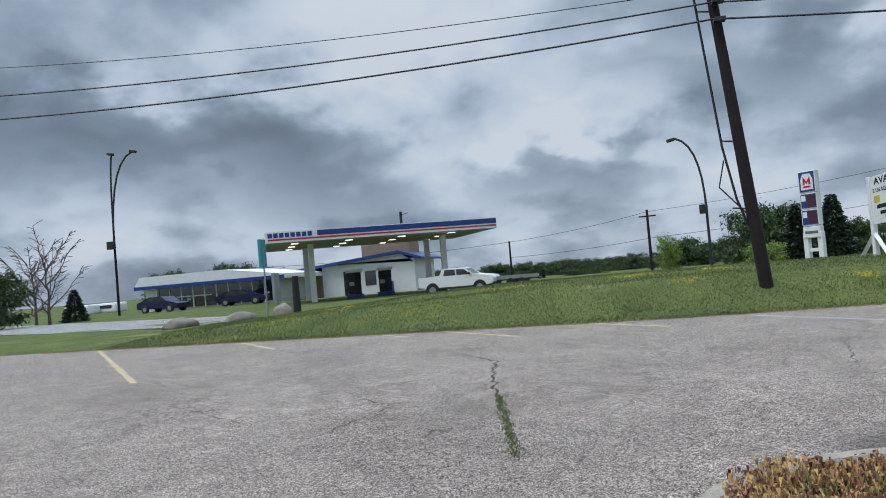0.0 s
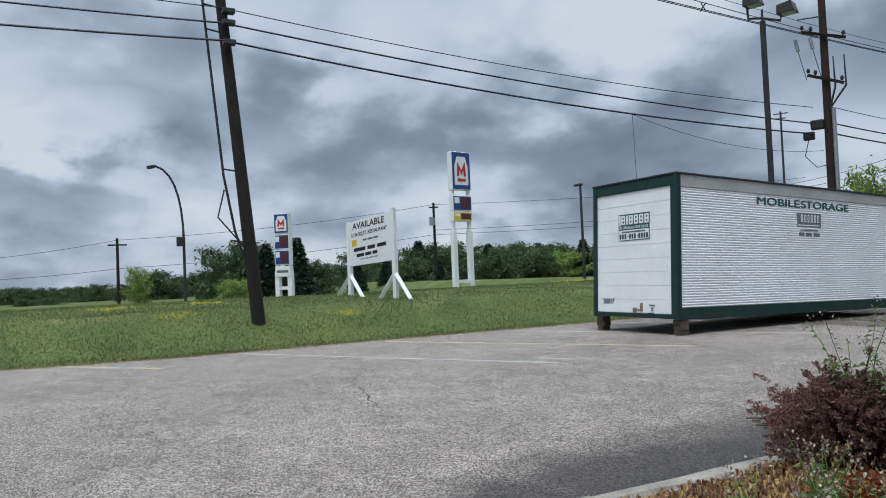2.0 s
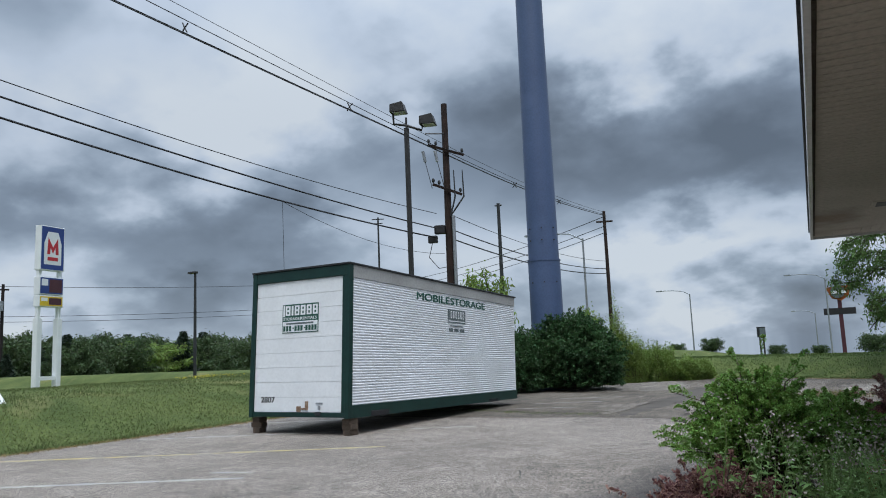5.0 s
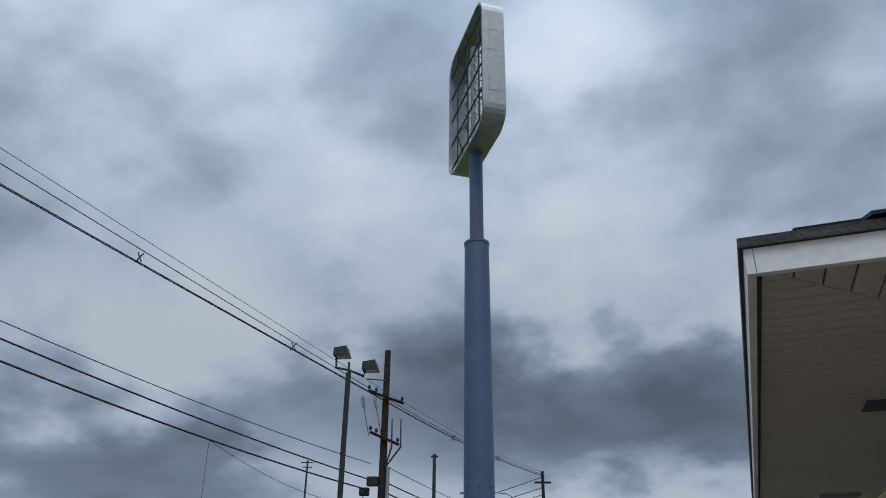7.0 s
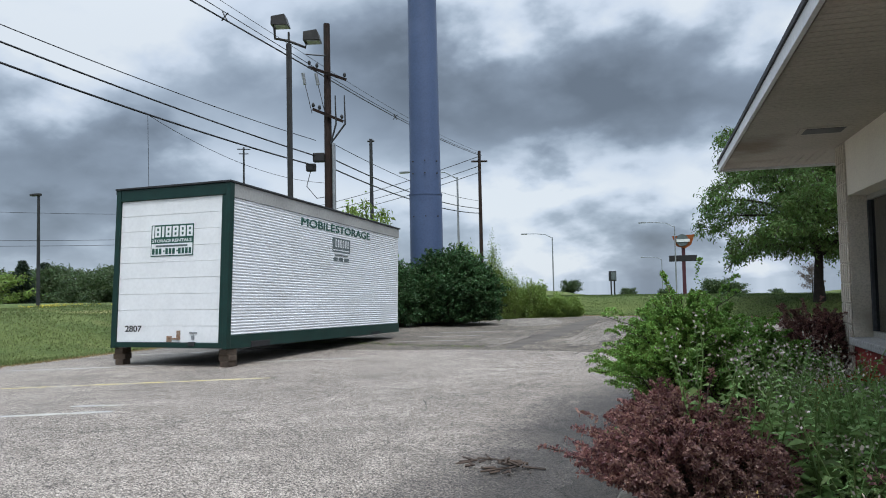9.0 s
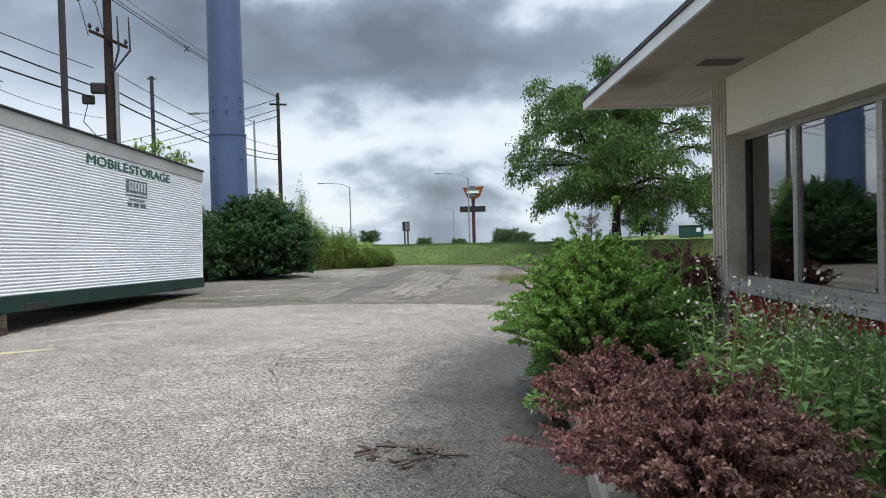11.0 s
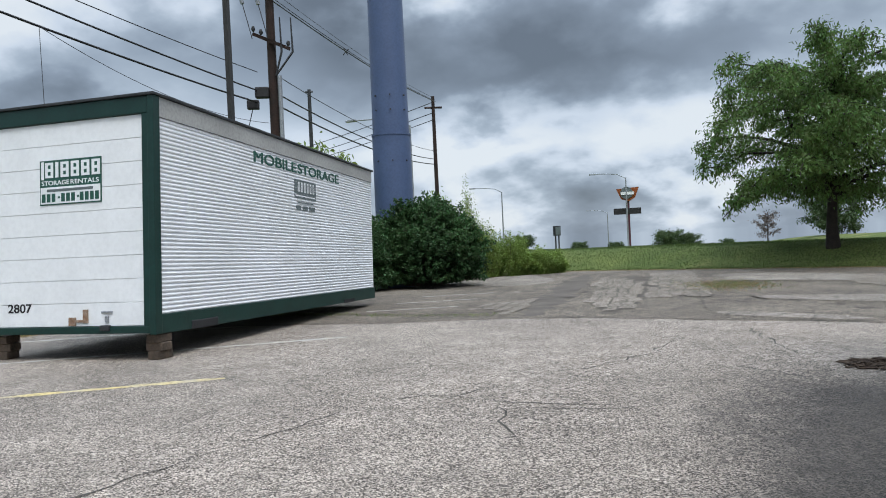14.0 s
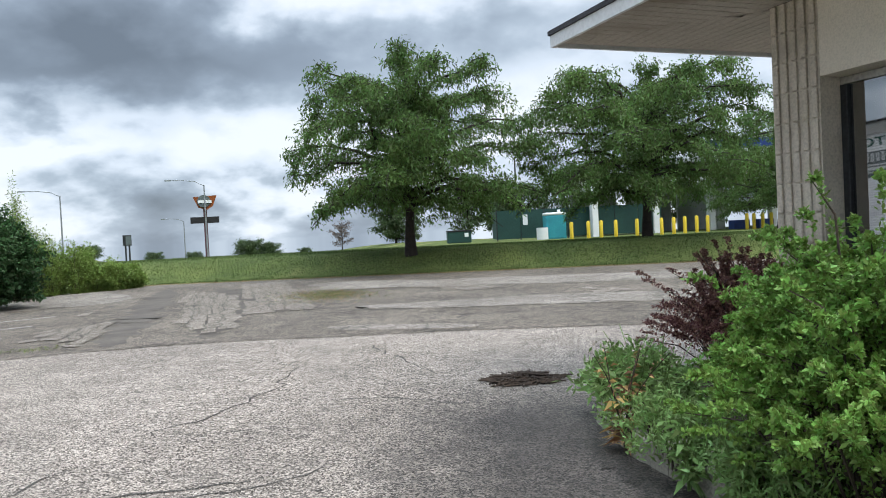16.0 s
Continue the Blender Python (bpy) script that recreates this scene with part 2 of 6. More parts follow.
M["paint_pale"] = material("faded_line_paint", (0.50, 0.48, 0.42), (0.40, 0.385, 0.34), 0.85, scale=3, fine=45, mixfine=0.6, dark=(0.31, 0.30, 0.285), spots=0.12)
M["grass"] = material("grass_ground", (0.122, 0.152, 0.050), (0.078, 0.108, 0.035), 0.95, scale=0.7, fine=16, bump=0.6, mixfine=0.6, spec=0.1, dark=(0.20, 0.19, 0.08), spots=0.02)
M["blade"] = leafy("grass_blades", (0.168, 0.200, 0.070), (0.102, 0.140, 0.048), 0.40, 0.35)
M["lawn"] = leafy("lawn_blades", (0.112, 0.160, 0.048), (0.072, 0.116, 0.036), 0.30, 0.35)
M["straw"] = leafy("dry_grass", (0.40, 0.28, 0.15), (0.26, 0.165, 0.08), 0.5, 0.35)
M["withered"] = leafy("withered_leaves", (0.46, 0.27, 0.12), (0.27, 0.135, 0.06), 0.7, 0.35)
M["flower"] = leafy("yellow_flowers", (0.62, 0.52, 0.06), (0.50, 0.42, 0.05), 0.25, 0.2)
M["soil"] = material("mulch_soil", (0.075, 0.050, 0.034), (0.045, 0.032, 0.024), 0.98, scale=5, fine=45, bump=0.9, mixfine=0.6)
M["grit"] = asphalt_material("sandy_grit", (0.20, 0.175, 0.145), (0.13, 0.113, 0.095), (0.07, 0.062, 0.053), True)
M["kerb"] = material("concrete_kerb", (0.33, 0.30, 0.25), (0.23, 0.21, 0.175), 0.9, scale=4, fine=70, bump=0.4, dark=(0.16, 0.15, 0.13), spots=0.03)
M["white"] = material("white_paint", (0.76, 0.785, 0.80), (0.71, 0.735, 0.75), 0.5, scale=2.2, fine=20, bump=0.03, mixfine=0.06, dark=(0.62, 0.63, 0.62), spots=-0.07)
M["siding"] = material("white_metal_siding", (0.78, 0.80, 0.83), (0.72, 0.74, 0.76), 0.38, scale=1.1, fine=14, bump=0.03, mixfine=0.05, dark=(0.66, 0.67, 0.67), spots=-0.06)
M["green_frame"] = material("dark_green_paint", (0.004, 0.034, 0.028), (0.003, 0.026, 0.021), 0.45, scale=3, fine=30, bump=0.08, mixfine=0.2, dark=(0.012, 0.03, 0.024))
M["grey_panel"] = material("grey_fascia_panel", (0.40, 0.40, 0.39), (0.33, 0.33, 0.32), 0.6, scale=1.2, fine=25, bump=0.05, mixfine=0.2)
M["dark_metal"] = material("dark_metal", (0.055, 0.058, 0.062), (0.035, 0.037, 0.04), 0.5, 0.4, scale=3, fine=40, bump=0.1)
M["black"] = material("black_rubber", (0.016, 0.016, 0.018), (0.024, 0.024, 0.026), 0.7, scale=4, fine=40)
M["letter"] = material("dark_green_lettering", (0.012, 0.075, 0.055), (0.016, 0.085, 0.065), 0.5, bump=0, mixfine=0.1)
M["ink"] = material("black_lettering", (0.012, 0.012, 0.014), (0.018, 0.018, 0.02), 0.6, bump=0, mixfine=0.1)
M["ink_grey"] = material("grey_print", (0.09, 0.115, 0.12), (0.12, 0.145, 0.15), 0.6, bump=0, mixfine=0.1)
M["rust"] = material("rusty_steel", (0.20, 0.095, 0.045), (0.33, 0.25, 0.19), 0.85, scale=14, fine=60, bump=0.4)
M["timber"] = material("weathered_timber", (0.12, 0.088, 0.064), (0.065, 0.050, 0.039), 0.9, scale=7, fine=45, bump=0.5)
M["pole_wood"] = material("creosoted_pole", (0.020, 0.015, 0.013), (0.012, 0.010, 0.009), 0.9, scale=3, fine=35, bump=0.7, mixfine=0.5)
M["pole_brown"] = material("brown_pole", (0.040, 0.022, 0.017), (0.022, 0.014, 0.012), 0.9, scale=3, fine=35, bump=0.7, mixfine=0.5)
M["wire"] = material("cable_black", (0.014, 0.014, 0.016), (0.02, 0.02, 0.022), 0.6, bump=0)
M["pylon"] = material("slate_blue_paint", (0.074, 0.113, 0.215), (0.062, 0.096, 0.188), 0.5, scale=0.8, fine=18, bump=0.06, mixfine=0.15, dark=(0.10, 0.14, 0.25), spots=0.02)
M["red_faded"] = material("faded_red_stain", (0.16, 0.075, 0.13), (0.12, 0.09, 0.17), 0.6, bump=0.05)
M["galv"] = material("galvanised_steel", (0.36, 0.38, 0.40), (0.30, 0.32, 0.34), 0.45, 0.5, scale=3, fine=30, bump=0.08)
M["lamp_body"] = material("bronze_lamp_housing", (0.045, 0.044, 0.042), (0.032, 0.031, 0.03), 0.5, 0.2, scale=4, fine=30)
M["lens"] = material("lamp_lens", (0.45, 0.47, 0.48), (0.36, 0.38, 0.4), 0.2, scale=8, fine=30, bump=0.1)
M["stucco"] = material("cream_stucco", (0.80, 0.73, 0.62), (0.74, 0.67, 0.57), 0.9, scale=1.4, fine=90, bump=0.25, mixfine=0.15)
M["block"] = material("fluted_concrete_block", (0.64, 0.57, 0.48), (0.54, 0.475, 0.39), 0.9, scale=2.6, fine=60, bump=0.4, mixfine=0.25, dark=(0.33, 0.285, 0.225), spots=0.03)
M["soffit"] = material("soffit_boards", (0.50, 0.455, 0.39), (0.43, 0.39, 0.33), 0.7, scale=1.2, fine=35, bump=0.06, mixfine=0.2, dark=(0.24, 0.19, 0.14), spots=0.02)
M["soffit_gap"] = material("soffit_gap", (0.13, 0.11, 0.09), (0.10, 0.085, 0.07), 0.9, bump=0)
M["fascia"] = material("white_fascia", (0.72, 0.73, 0.73), (0.62, 0.63, 0.63), 0.5, scale=1.5, fine=30, bump=0.05, mixfine=0.12)
M["shingle"] = material("dark_shingles", (0.040, 0.040, 0.045), (0.065, 0.065, 0.07), 0.85, scale=6, fine=60, bump=0.6, mixfine=0.4, vary=0.35)
M["red_wall"] = material("red_painted_wall", (0.32, 0.035, 0.028), (0.26, 0.03, 0.025), 0.6, scale=2, fine=40, bump=0.1)
M["alu"] = material("aluminium_frame", (0.50, 0.48, 0.44), (0.42, 0.40, 0.37), 0.4, 0.3, scale=3, fine=40, bump=0.05)
M["inside"] = material("dim_interior", (0.50, 0.52, 0.53), (0.42, 0.44, 0.45), 0.9, scale=1.5, fine=20, bump=0.0)
M["blind"] = material("window_blind", (0.70, 0.72, 0.72), (0.60, 0.62, 0.63), 0.8, scale=1.5, fine=20, bump=0.0)
M["bark"] = material("tree_bark", (0.040, 0.030, 0.025), (0.024, 0.019, 0.017), 0.95, scale=6, fine=40, bump=0.7, mixfine=0.4)
M["twig"] = material("twigs", (0.085, 0.06, 0.045), (0.05, 0.037, 0.03), 0.9, scale=8, fine=40, bump=0.2)
M["bare"] = material("bare_branches", (0.16, 0.125, 0.11), (0.11, 0.09, 0.08), 0.9, scale=8, fine=40, bump=0.2)
M["leaf"] = leafy("locust_leaves", (0.110, 0.185, 0.047), (0.072, 0.130, 0.036), 0.5, 0.42)
M["leaf_far"] = leafy("far_foliage", (0.075, 0.115, 0.042), (0.052, 0.088, 0.036), 0.4, 0.35)
M["leaf_lime"] = leafy("bright_foliage", (0.225, 0.315, 0.075), (0.165, 0.250, 0.060), 0.4, 0.4)
M["conifer"] = leafy("conifer_needles", (0.022, 0.042, 0.022), (0.016, 0.032, 0.018), 0.35, 0.15)
M["leaf_dark"] = leafy("dense_bush_leaves", (0.058, 0.122, 0.042), (0.036, 0.082, 0.030), 0.5, 0.3)
M["leaf_green"] = leafy("barberry_leaves", (0.212, 0.350, 0.076), (0.128, 0.240, 0.055), 0.5, 0.42)
M["leaf_red"] = leafy("purple_barberry_leaves", (0.265, 0.116, 0.108), (0.165, 0.098, 0.080), 0.6, 0.4)
M["leaf_weed"] = leafy("weed_leaves", (0.225, 0.345, 0.115), (0.165, 0.270, 0.088), 0.4, 0.42)
M["seed"] = leafy("seed_heads", (0.42, 0.37, 0.32), (0.30, 0.25, 0.20), 0.4, 0.2)
M["orange"] = leafy("orange_groundcover", (0.36, 0.10, 0.030), (0.24, 0.075, 0.028), 0.4, 0.25)
M["blue"] = material("blue_paint", (0.022, 0.055, 0.235), (0.018, 0.045, 0.2), 0.4, scale=1, fine=20, bump=0.02, mixfine=0.1)
M["red"] = material("red_paint", (0.48, 0.025, 0.035), (0.42, 0.022, 0.03), 0.4, scale=1, fine=20, bump=0.02, mixfine=0.1)
M["yellow"] = material("yellow_paint", (0.70, 0.50, 0.035), (0.60, 0.42, 0.03), 0.5, scale=2, fine=20, bump=0.03, mixfine=0.15)
M["maroon"] = material("maroon_panel", (0.085, 0.025, 0.035), (0.07, 0.02, 0.03), 0.5, scale=2, fine=20, bump=0.02)
M["teal"] = material("teal_plastic", (0.030, 0.300, 0.360), (0.025, 0.25, 0.31), 0.5, scale=2, fine=20, bump=0.03, mixfine=0.15)
M["fence_green"] = material("dark_green_screen", (0.016, 0.065, 0.055), (0.012, 0.05, 0.044), 0.7, scale=1.2, fine=20, bump=0.1, mixfine=0.25)
M["concrete"] = material("pale_concrete", (0.46, 0.45, 0.43), (0.38, 0.37, 0.355), 0.9, scale=1.5, fine=40, bump=0.2)
M["brick"] = material("tan_brick", (0.34, 0.25, 0.175), (0.28, 0.205, 0.145), 0.9, scale=1.5, fine=40, bump=0.2)
M["rock"] = material("boulder", (0.26, 0.235, 0.20), (0.17, 0.155, 0.135), 0.95, scale=3, fine=30, bump=0.7, mixfine=0.4)
M["glass_dark"] = material("dark_glass", (0.018, 0.022, 0.028), (0.024, 0.028, 0.034), 0.06, scale=1, bump=0, mixfine=0, spec=0.9)
M["car_blue"] = material("navy_car_paint", (0.012, 0.016, 0.075), (0.010, 0.013, 0.06), 0.2, 0.2, scale=1, bump=0, mixfine=0.05, spec=0.6)
M["car_white"] = material("white_car_paint", (0.76, 0.78, 0.80), (0.72, 0.74, 0.76), 0.22, scale=1, bump=0, mixfine=0.04, spec=0.6)
M["lamp_on"] = material("canopy_lamp", (0.9, 0.9, 0.85), rough=0.4, bump=0)
M["lamp_on"].node_tree.nodes["Principled BSDF"].inputs["Emission Color"].default_value = (1, 0.95, 0.85, 1)
M["lamp_on"].node_tree.nodes["Principled BSDF"].inputs["Emission Strength"].default_value = 2.5


def pane_material():
    m = bpy.data.materials.new("window_glass")
    m.use_nodes = True
    N, K = m.node_tree.nodes, m.node_tree.links
    N.remove(N["Principled BSDF"])
    fr, tr, gl, mx = (N.new("ShaderNode" + k) for k in ("Fresnel", "BsdfTransparent", "BsdfGlossy", "MixShader"))
    fr.inputs[0].default_value = 5.0
    tr.inputs[0].default_value = (0.74, 0.80, 0.80, 1)
    gl.inputs["Roughness"].default_value = 0.02
    K.new(fr.outputs[0], mx.inputs[0])
    K.new(tr.outputs[0], mx.inputs[1])
    K.new(gl.outputs[0], mx.inputs[2])
    K.new(mx.outputs[0], N["Material Output"].inputs[0])
    return m


M["pane"] = pane_material()


# ---- building blocks ----
def link_mesh(name, me, mat, parent=None, label=""):
    me.materials.append(M[mat])
    ob = new(name, me)
    if parent:
        ob.parent = parent
    if label:
        tagged(ob, label)
    return ob


def part(name, bm, mat, parent=None, label="", smooth=False):
    me = bpy.data.meshes.new(name)
    bmesh.ops.recalc_face_normals(bm, faces=bm.faces)
    if smooth:
        for f in bm.faces:
            f.smooth = True
    bm.to_mesh(me)
    bm.free()
    return link_mesh(name, me, mat, parent, label)


def thing(name, m, label, category, group="", kind=""):
    ob = new(name)
    ob.matrix_world = m
    ob.empty_display_size = 0.2
    return tagged(ob, label, category, group, kind)


def at(x, y, z, rz=0.0):
    return pose(x, y, z, 0, 0, rz)


def BX(bm, x0, x1, y0, y1, z0, z1, bevel=0.0):
    vs = [bm.verts.new((x, y, z)) for z in (z0, z1) for x, y in ((x0, y0), (x1, y0), (x1, y1), (x0, y1))]
    fs = [bm.faces.new([vs[i] for i in q]) for q in ((3, 2, 1, 0), (4, 5, 6, 7), (0, 1, 5, 4), (1, 2, 6, 5), (2, 3, 7, 6), (3, 0, 4, 7))]
    if bevel:
        es = list({e for f in fs for e in f.edges})
        bmesh.ops.bevel(bm, geom=es, offset=bevel, segments=2, affect="EDGES", profile=0.6)
    return bm


def box(x0, x1, y0, y1, z0, z1, bevel=0.0):
    return BX(bmesh.new(), x0, x1, y0, y1, z0, z1, bevel)


def TUBE(bm, pts, radii, seg=8, cap=True):
    """A tube along points; radii: one for each point, or one for all."""
    pts = [Vector(p) for p in pts]
    if isinstance(radii, (int, float)):
        radii = [radii] * len(pts)
    rings, side = [], None
    for i, p in enumerate(pts):
        way = (pts[min(i + 1, len(pts) - 1)] - pts[max(i - 1, 0)]).normalized()
        ref = side if side is not None else (Vector((1, 0, 0)) if abs(way.x) < 0.9 else Vector((0, 1, 0)))
        side = (ref - way * ref.dot(way)).normalized()
        up = way.cross(side)
        rings.append([bm.verts.new(p + radii[i] * (math.cos(a) * side + math.sin(a) * up)) for a in (2 * math.pi * k / seg for k in range(seg))])
    for a, b in zip(rings, rings[1:]):
        for k in range(seg):
            f = bm.faces.new((a[k], a[(k + 1) % seg], b[(k + 1) % seg], b[k]))
            f.smooth = seg > 6
    if cap:
        bm.faces.new([bm.verts.new(v.co) for v in rings[0][::-1]])
        bm.faces.new([bm.verts.new(v.co) for v in rings[-1]])
    return bm


def tube(pts, radii, seg=8, cap=True):
    return TUBE(bmesh.new(), pts, radii, seg, cap)


def PRISM(bm, outline, axis, a, b):
    """An outline of (u, v) points drawn out along an axis from a to b."""
    def place(u, v, w):
        return {"x": (w, u, v), "y": (u, w, v), "z": (u, v, w)}[axis]
    lo, hi = [bm.verts.new(place(u, v, a)) for u, v in outline], [bm.verts.new(place(u, v, b)) for u, v in outline]
    bm.faces.new(lo[::-1])
    bm.faces.new(hi)
    for i in range(len(outline)):
        j = (i + 1) % len(outline)
        bm.faces.new((lo[i], lo[j], hi[j], hi[i]))
    return bm


def prism(outline, axis, a, b):
    return PRISM(bmesh.new(), outline, axis, a, b)


def text_mesh(name, body, size, m, mat, parent, extrude=0.002, width=None, label="", bold=0.02):
    cu = bpy.data.curves.new(name, "FONT")
    cu.body, cu.size, cu.extrude, cu.offset, cu.align_x = body, size, extrude, bold * size, "LEFT"
    tmp = bpy.data.objects.new(name, cu)
    me = bpy.data.meshes.new_from_object(tmp)
    bpy.data.objects.remove(tmp)
    if width:
        xs = [v.co.x for v in me.vertices]
        k, x0 = width / (max(xs) - min(xs)), min(xs)
        for v in me.vertices:
            v.co.x = (v.co.x - x0) * k
    me.transform(m)
    me.materials.clear()
    return link_mesh(name, me, mat, parent, label)


def smooth(a, b, v):
    t = min(max((v - a) / (b - a), 0.0), 1.0)
    return t * t * (3 - 2 * t)


def west_edge(y):
    return -4.25 - (0.17 * (-8.3 - y) if y < -8.3 else 0.0)


def north_edge(x):
    return 18.3 - 0.42 * max(x - 3.0, 0.0)


def height(x, y):
    """The ground outside the paving: a grass bank to the west, a low rise to the north."""
    s = west_edge(y) - x
    w = 0.0
    if s > 0:
        top = 0.12 + 0.58 * smooth(-26, -11, y)
        w = top * smooth(0, 3.2, s) + 0.12 * smooth(3, 6, s) * smooth(-26, -11, y)
        w *= 1 - smooth(7.5, 16, s)
        w -= 0.5 * smooth(40, 70, s)
        w += 0.05 * noise.noise((x * 0.6, y * 0.6, 0)) * smooth(0, 2, s)
    n, t = 0.0, y - north_edge(x)
    if t > 0:
        n = 0.65 * smooth(0, 2.2, t) - 0.15 * smooth(4, 12, t) - 0.6 * smooth(12, 32, t) * (1 - smooth(12, 18, x)) - 0.9 * smooth(30, 90, t) - 0.024 * max(0.0, t - 55)
        n += 0.04 * noise.noise((x * 0.5, y * 0.5, 3)) * smooth(0, 2, t)
    if s > 0 and t > 0:
        return max(w, n) if t < 30 else w + (n - w) * smooth(0, 30, t - 30)
    return w if s > 0 else n


# ---- ground, paving ----
def axis_lines(lo, hi, step, far):
    vals, v, s = list(np.arange(lo, hi + 1e-6, step)), hi, step
    out_hi = []
    while v < far:
        s *= 1.35
        v += s
        out_hi.append(v)
    out_lo, v, s = [], lo, step
    while v > -far:
        s *= 1.35
        v -= s
        out_lo.append(v)
    return out_lo[::-1] + vals + out_hi


def build_ground():
    xs, ys = axis_lines(-22, 24, 0.5, 2600), axis_lines(-34, 32, 0.5, 2600)
    verts = []
    for y in ys:
        for x in xs:
            d = max(west_edge(y) - x, y - north_edge(x))
            z = height(x, y) + 0.015 if d > 0 else 0.015 - 0.12 * smooth(0, 0.6, -d)
            verts.append((x, y, z))
    n = len(xs)
    faces = [(r * n + c, r * n + c + 1, (r + 1) * n + c + 1, (r + 1) * n + c) for r in range(len(ys) - 1) for c in range(n - 1)]
    me = bpy.data.meshes.new("ground")
    me.from_pydata(verts, [], faces)
    for f in me.polygons:
        f.use_smooth = True
    tagged(link_mesh("ground", me, "grass"), "green mown grass ground with worn dry spots", "ground", kind="structure")


build_ground()


def sheet(name, outline, z, mat, label, category, thick=0.0):
    bm = bmesh.new()
    top = [bm.verts.new((x, y, z)) for x, y in outline]
    bm.faces.new(top)
    if thick:
        low = [bm.verts.new((x, y, z - thick)) for x, y in outline]
        for i in range(len(outline)):
            j = (i + 1) % len(outline)
            bm.faces.new((top[i], low[i], low[j], top[j]))
    bmesh.ops.triangulate(bm, faces=[f for f in bm.faces if len(f.verts) > 4])
    return tagged(part(name, bm, mat), label, category, kind="structure")


rnd = random.Random(5)
WEST = [(west_edge(y) + 0.08 * rnd.uniform(-1, 1), y) for y in np.arange(-60, 18.0, 0.6)]
NORTH = [(x, north_edge(x) + 0.10 * rnd.uniform(-1, 1)) for x in np.arange(-4.0, 34, 0.6)]
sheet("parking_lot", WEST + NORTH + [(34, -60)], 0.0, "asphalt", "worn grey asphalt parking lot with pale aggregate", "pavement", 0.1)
SEAM = [(-4.2, 3.2), (-1.5, 3.3), (1.74, 3.45), (3.0, 3.75), (4.3, 3.75), (5.4, 3.5), (6.25, 3.2), (7.6, 2.85), (9.7, 2.0), (13, 0.9), (33, -4)]
OLD_W = [(west_edge(y) + 0.05 * rnd.uniform(-1, 1), y) for y in np.arange(17.6, 3.4, -0.6)]
sheet("old_pavement", SEAM + [(33.5, 5.4)] + [(x, y - 0.03) for x, y in NORTH[::-1]] + OLD_W, 0.005, "old_asphalt", "older dark cracked asphalt with worn patches", "pavement")


def blob(cx, cy, rx, ry, n=26, rough=0.18, turn=0.0, seed=1):
    r, ph = random.Random(seed), [random.Random(seed + k).uniform(0, 6.28) for k in range(4)]
    pts = []
    for k in range(n):
        a = 2 * math.pi * k / n
        q = 1 + rough * sum(math.sin((j + 2) * a + ph[j]) / (j + 1) for j in range(4)) + rough * 0.3 * r.uniform(-1, 1)
        x, y = rx * q * math.cos(a), ry * q * math.sin(a)
        pts.append((cx + x * math.cos(turn) - y * math.sin(turn), cy + x * math.sin(turn) + y * math.cos(turn)))
    return pts


sheet("pavement_slab", blob(7.1, 3.65, 0.95, 0.30, 22, 0.12, -0.55, 3), 0.0110, "slab", "pale remnant of asphalt surface", "pavement")
sheet("pavement_slab", blob(0.9, 13.6, 1.5, 3.0, 30, 0.14, 0.05, 8), 0.0120, "slab", "pale smooth slab of older asphalt", "pavement")
sheet("pavement_slab", blob(10.6, 5.2, 3.6, 0.85, 30, 0.16, -0.35, 11), 0.0130, "slab", "pale worn slab of older asphalt", "pavement")
sheet("pavement_slab", blob(12.5, 9.6, 4.2, 1.5, 30, 0.16, -0.4, 13), 0.0140, "slab", "pale worn slab of older asphalt", "pavement")
sheet("pavement_slab", blob(8.3, 12.0, 1.8, 1.4, 26, 0.2, -0.4, 17), 0.0150, "slab", "pale worn slab of older asphalt", "pavement")


def shards():
    """Pale crazed plates left on the old asphalt."""
    r = random.Random(21)
    verts, faces = [], []
    for x0, x1, y0, y1, dens in ((2.3, 3.4, 4.0, 9.5, 0.75), (3.9, 5.2, 4.3, 15.0, 0.55), (5.2, 6.6, 5.0, 15.5, 0.5), (-0.2, 1.6, 3.8, 9.0, 0.25), (7, 16, 6.0, 12.0, 0.22)):
        nx, ny = int((x1 - x0) / 0.24), int((y1 - y0) / 0.30)
        knot = {(i, j): (x0 + i * 0.24 + r.uniform(-0.075, 0.075), y0 + j * 0.30 + r.uniform(-0.10, 0.10)) for i in range(nx + 1) for j in range(ny + 1)}
        for i in range(nx):
            for j in range(ny):
                if noise.noise((x0 + i * 0.14, (y0 + j * 0.09), 1)) < 0.62 - 1.05 * dens - 0.1 * r.random():
                    continue
                quad = [knot[i, j], knot[i + 1, j], knot[i + 1, j + 1], knot[i, j + 1]]
                cx, cy = sum(p[0] for p in quad) / 4, sum(p[1] for p in quad) / 4
                k0, zz, sh = len(verts), r.uniform(0.0165, 0.0180), r.uniform(0.84, 0.96)
                for (ax, ay), (bx, by) in zip(quad, quad[1:] + quad[:1]):
                    verts.append((cx + (ax - cx) * sh, cy + (ay - cy) * sh, zz))
                    verts.append((cx + ((ax + bx) / 2 - cx) * sh * r.uniform(0.9, 1.0), cy + ((ay + by) / 2 - cy) * sh * r.uniform(0.9, 1.0), zz))
                faces.append(list(range(k0, k0 + 8)))
    me = bpy.data.meshes.new("crazed_asphalt")
    me.from_pydata(verts, [], faces)
    tagged(link_mesh("crazed_asphalt", me, "plate"), "pale crazed plates of broken asphalt surface", "pavement", kind="stuff")


shards()


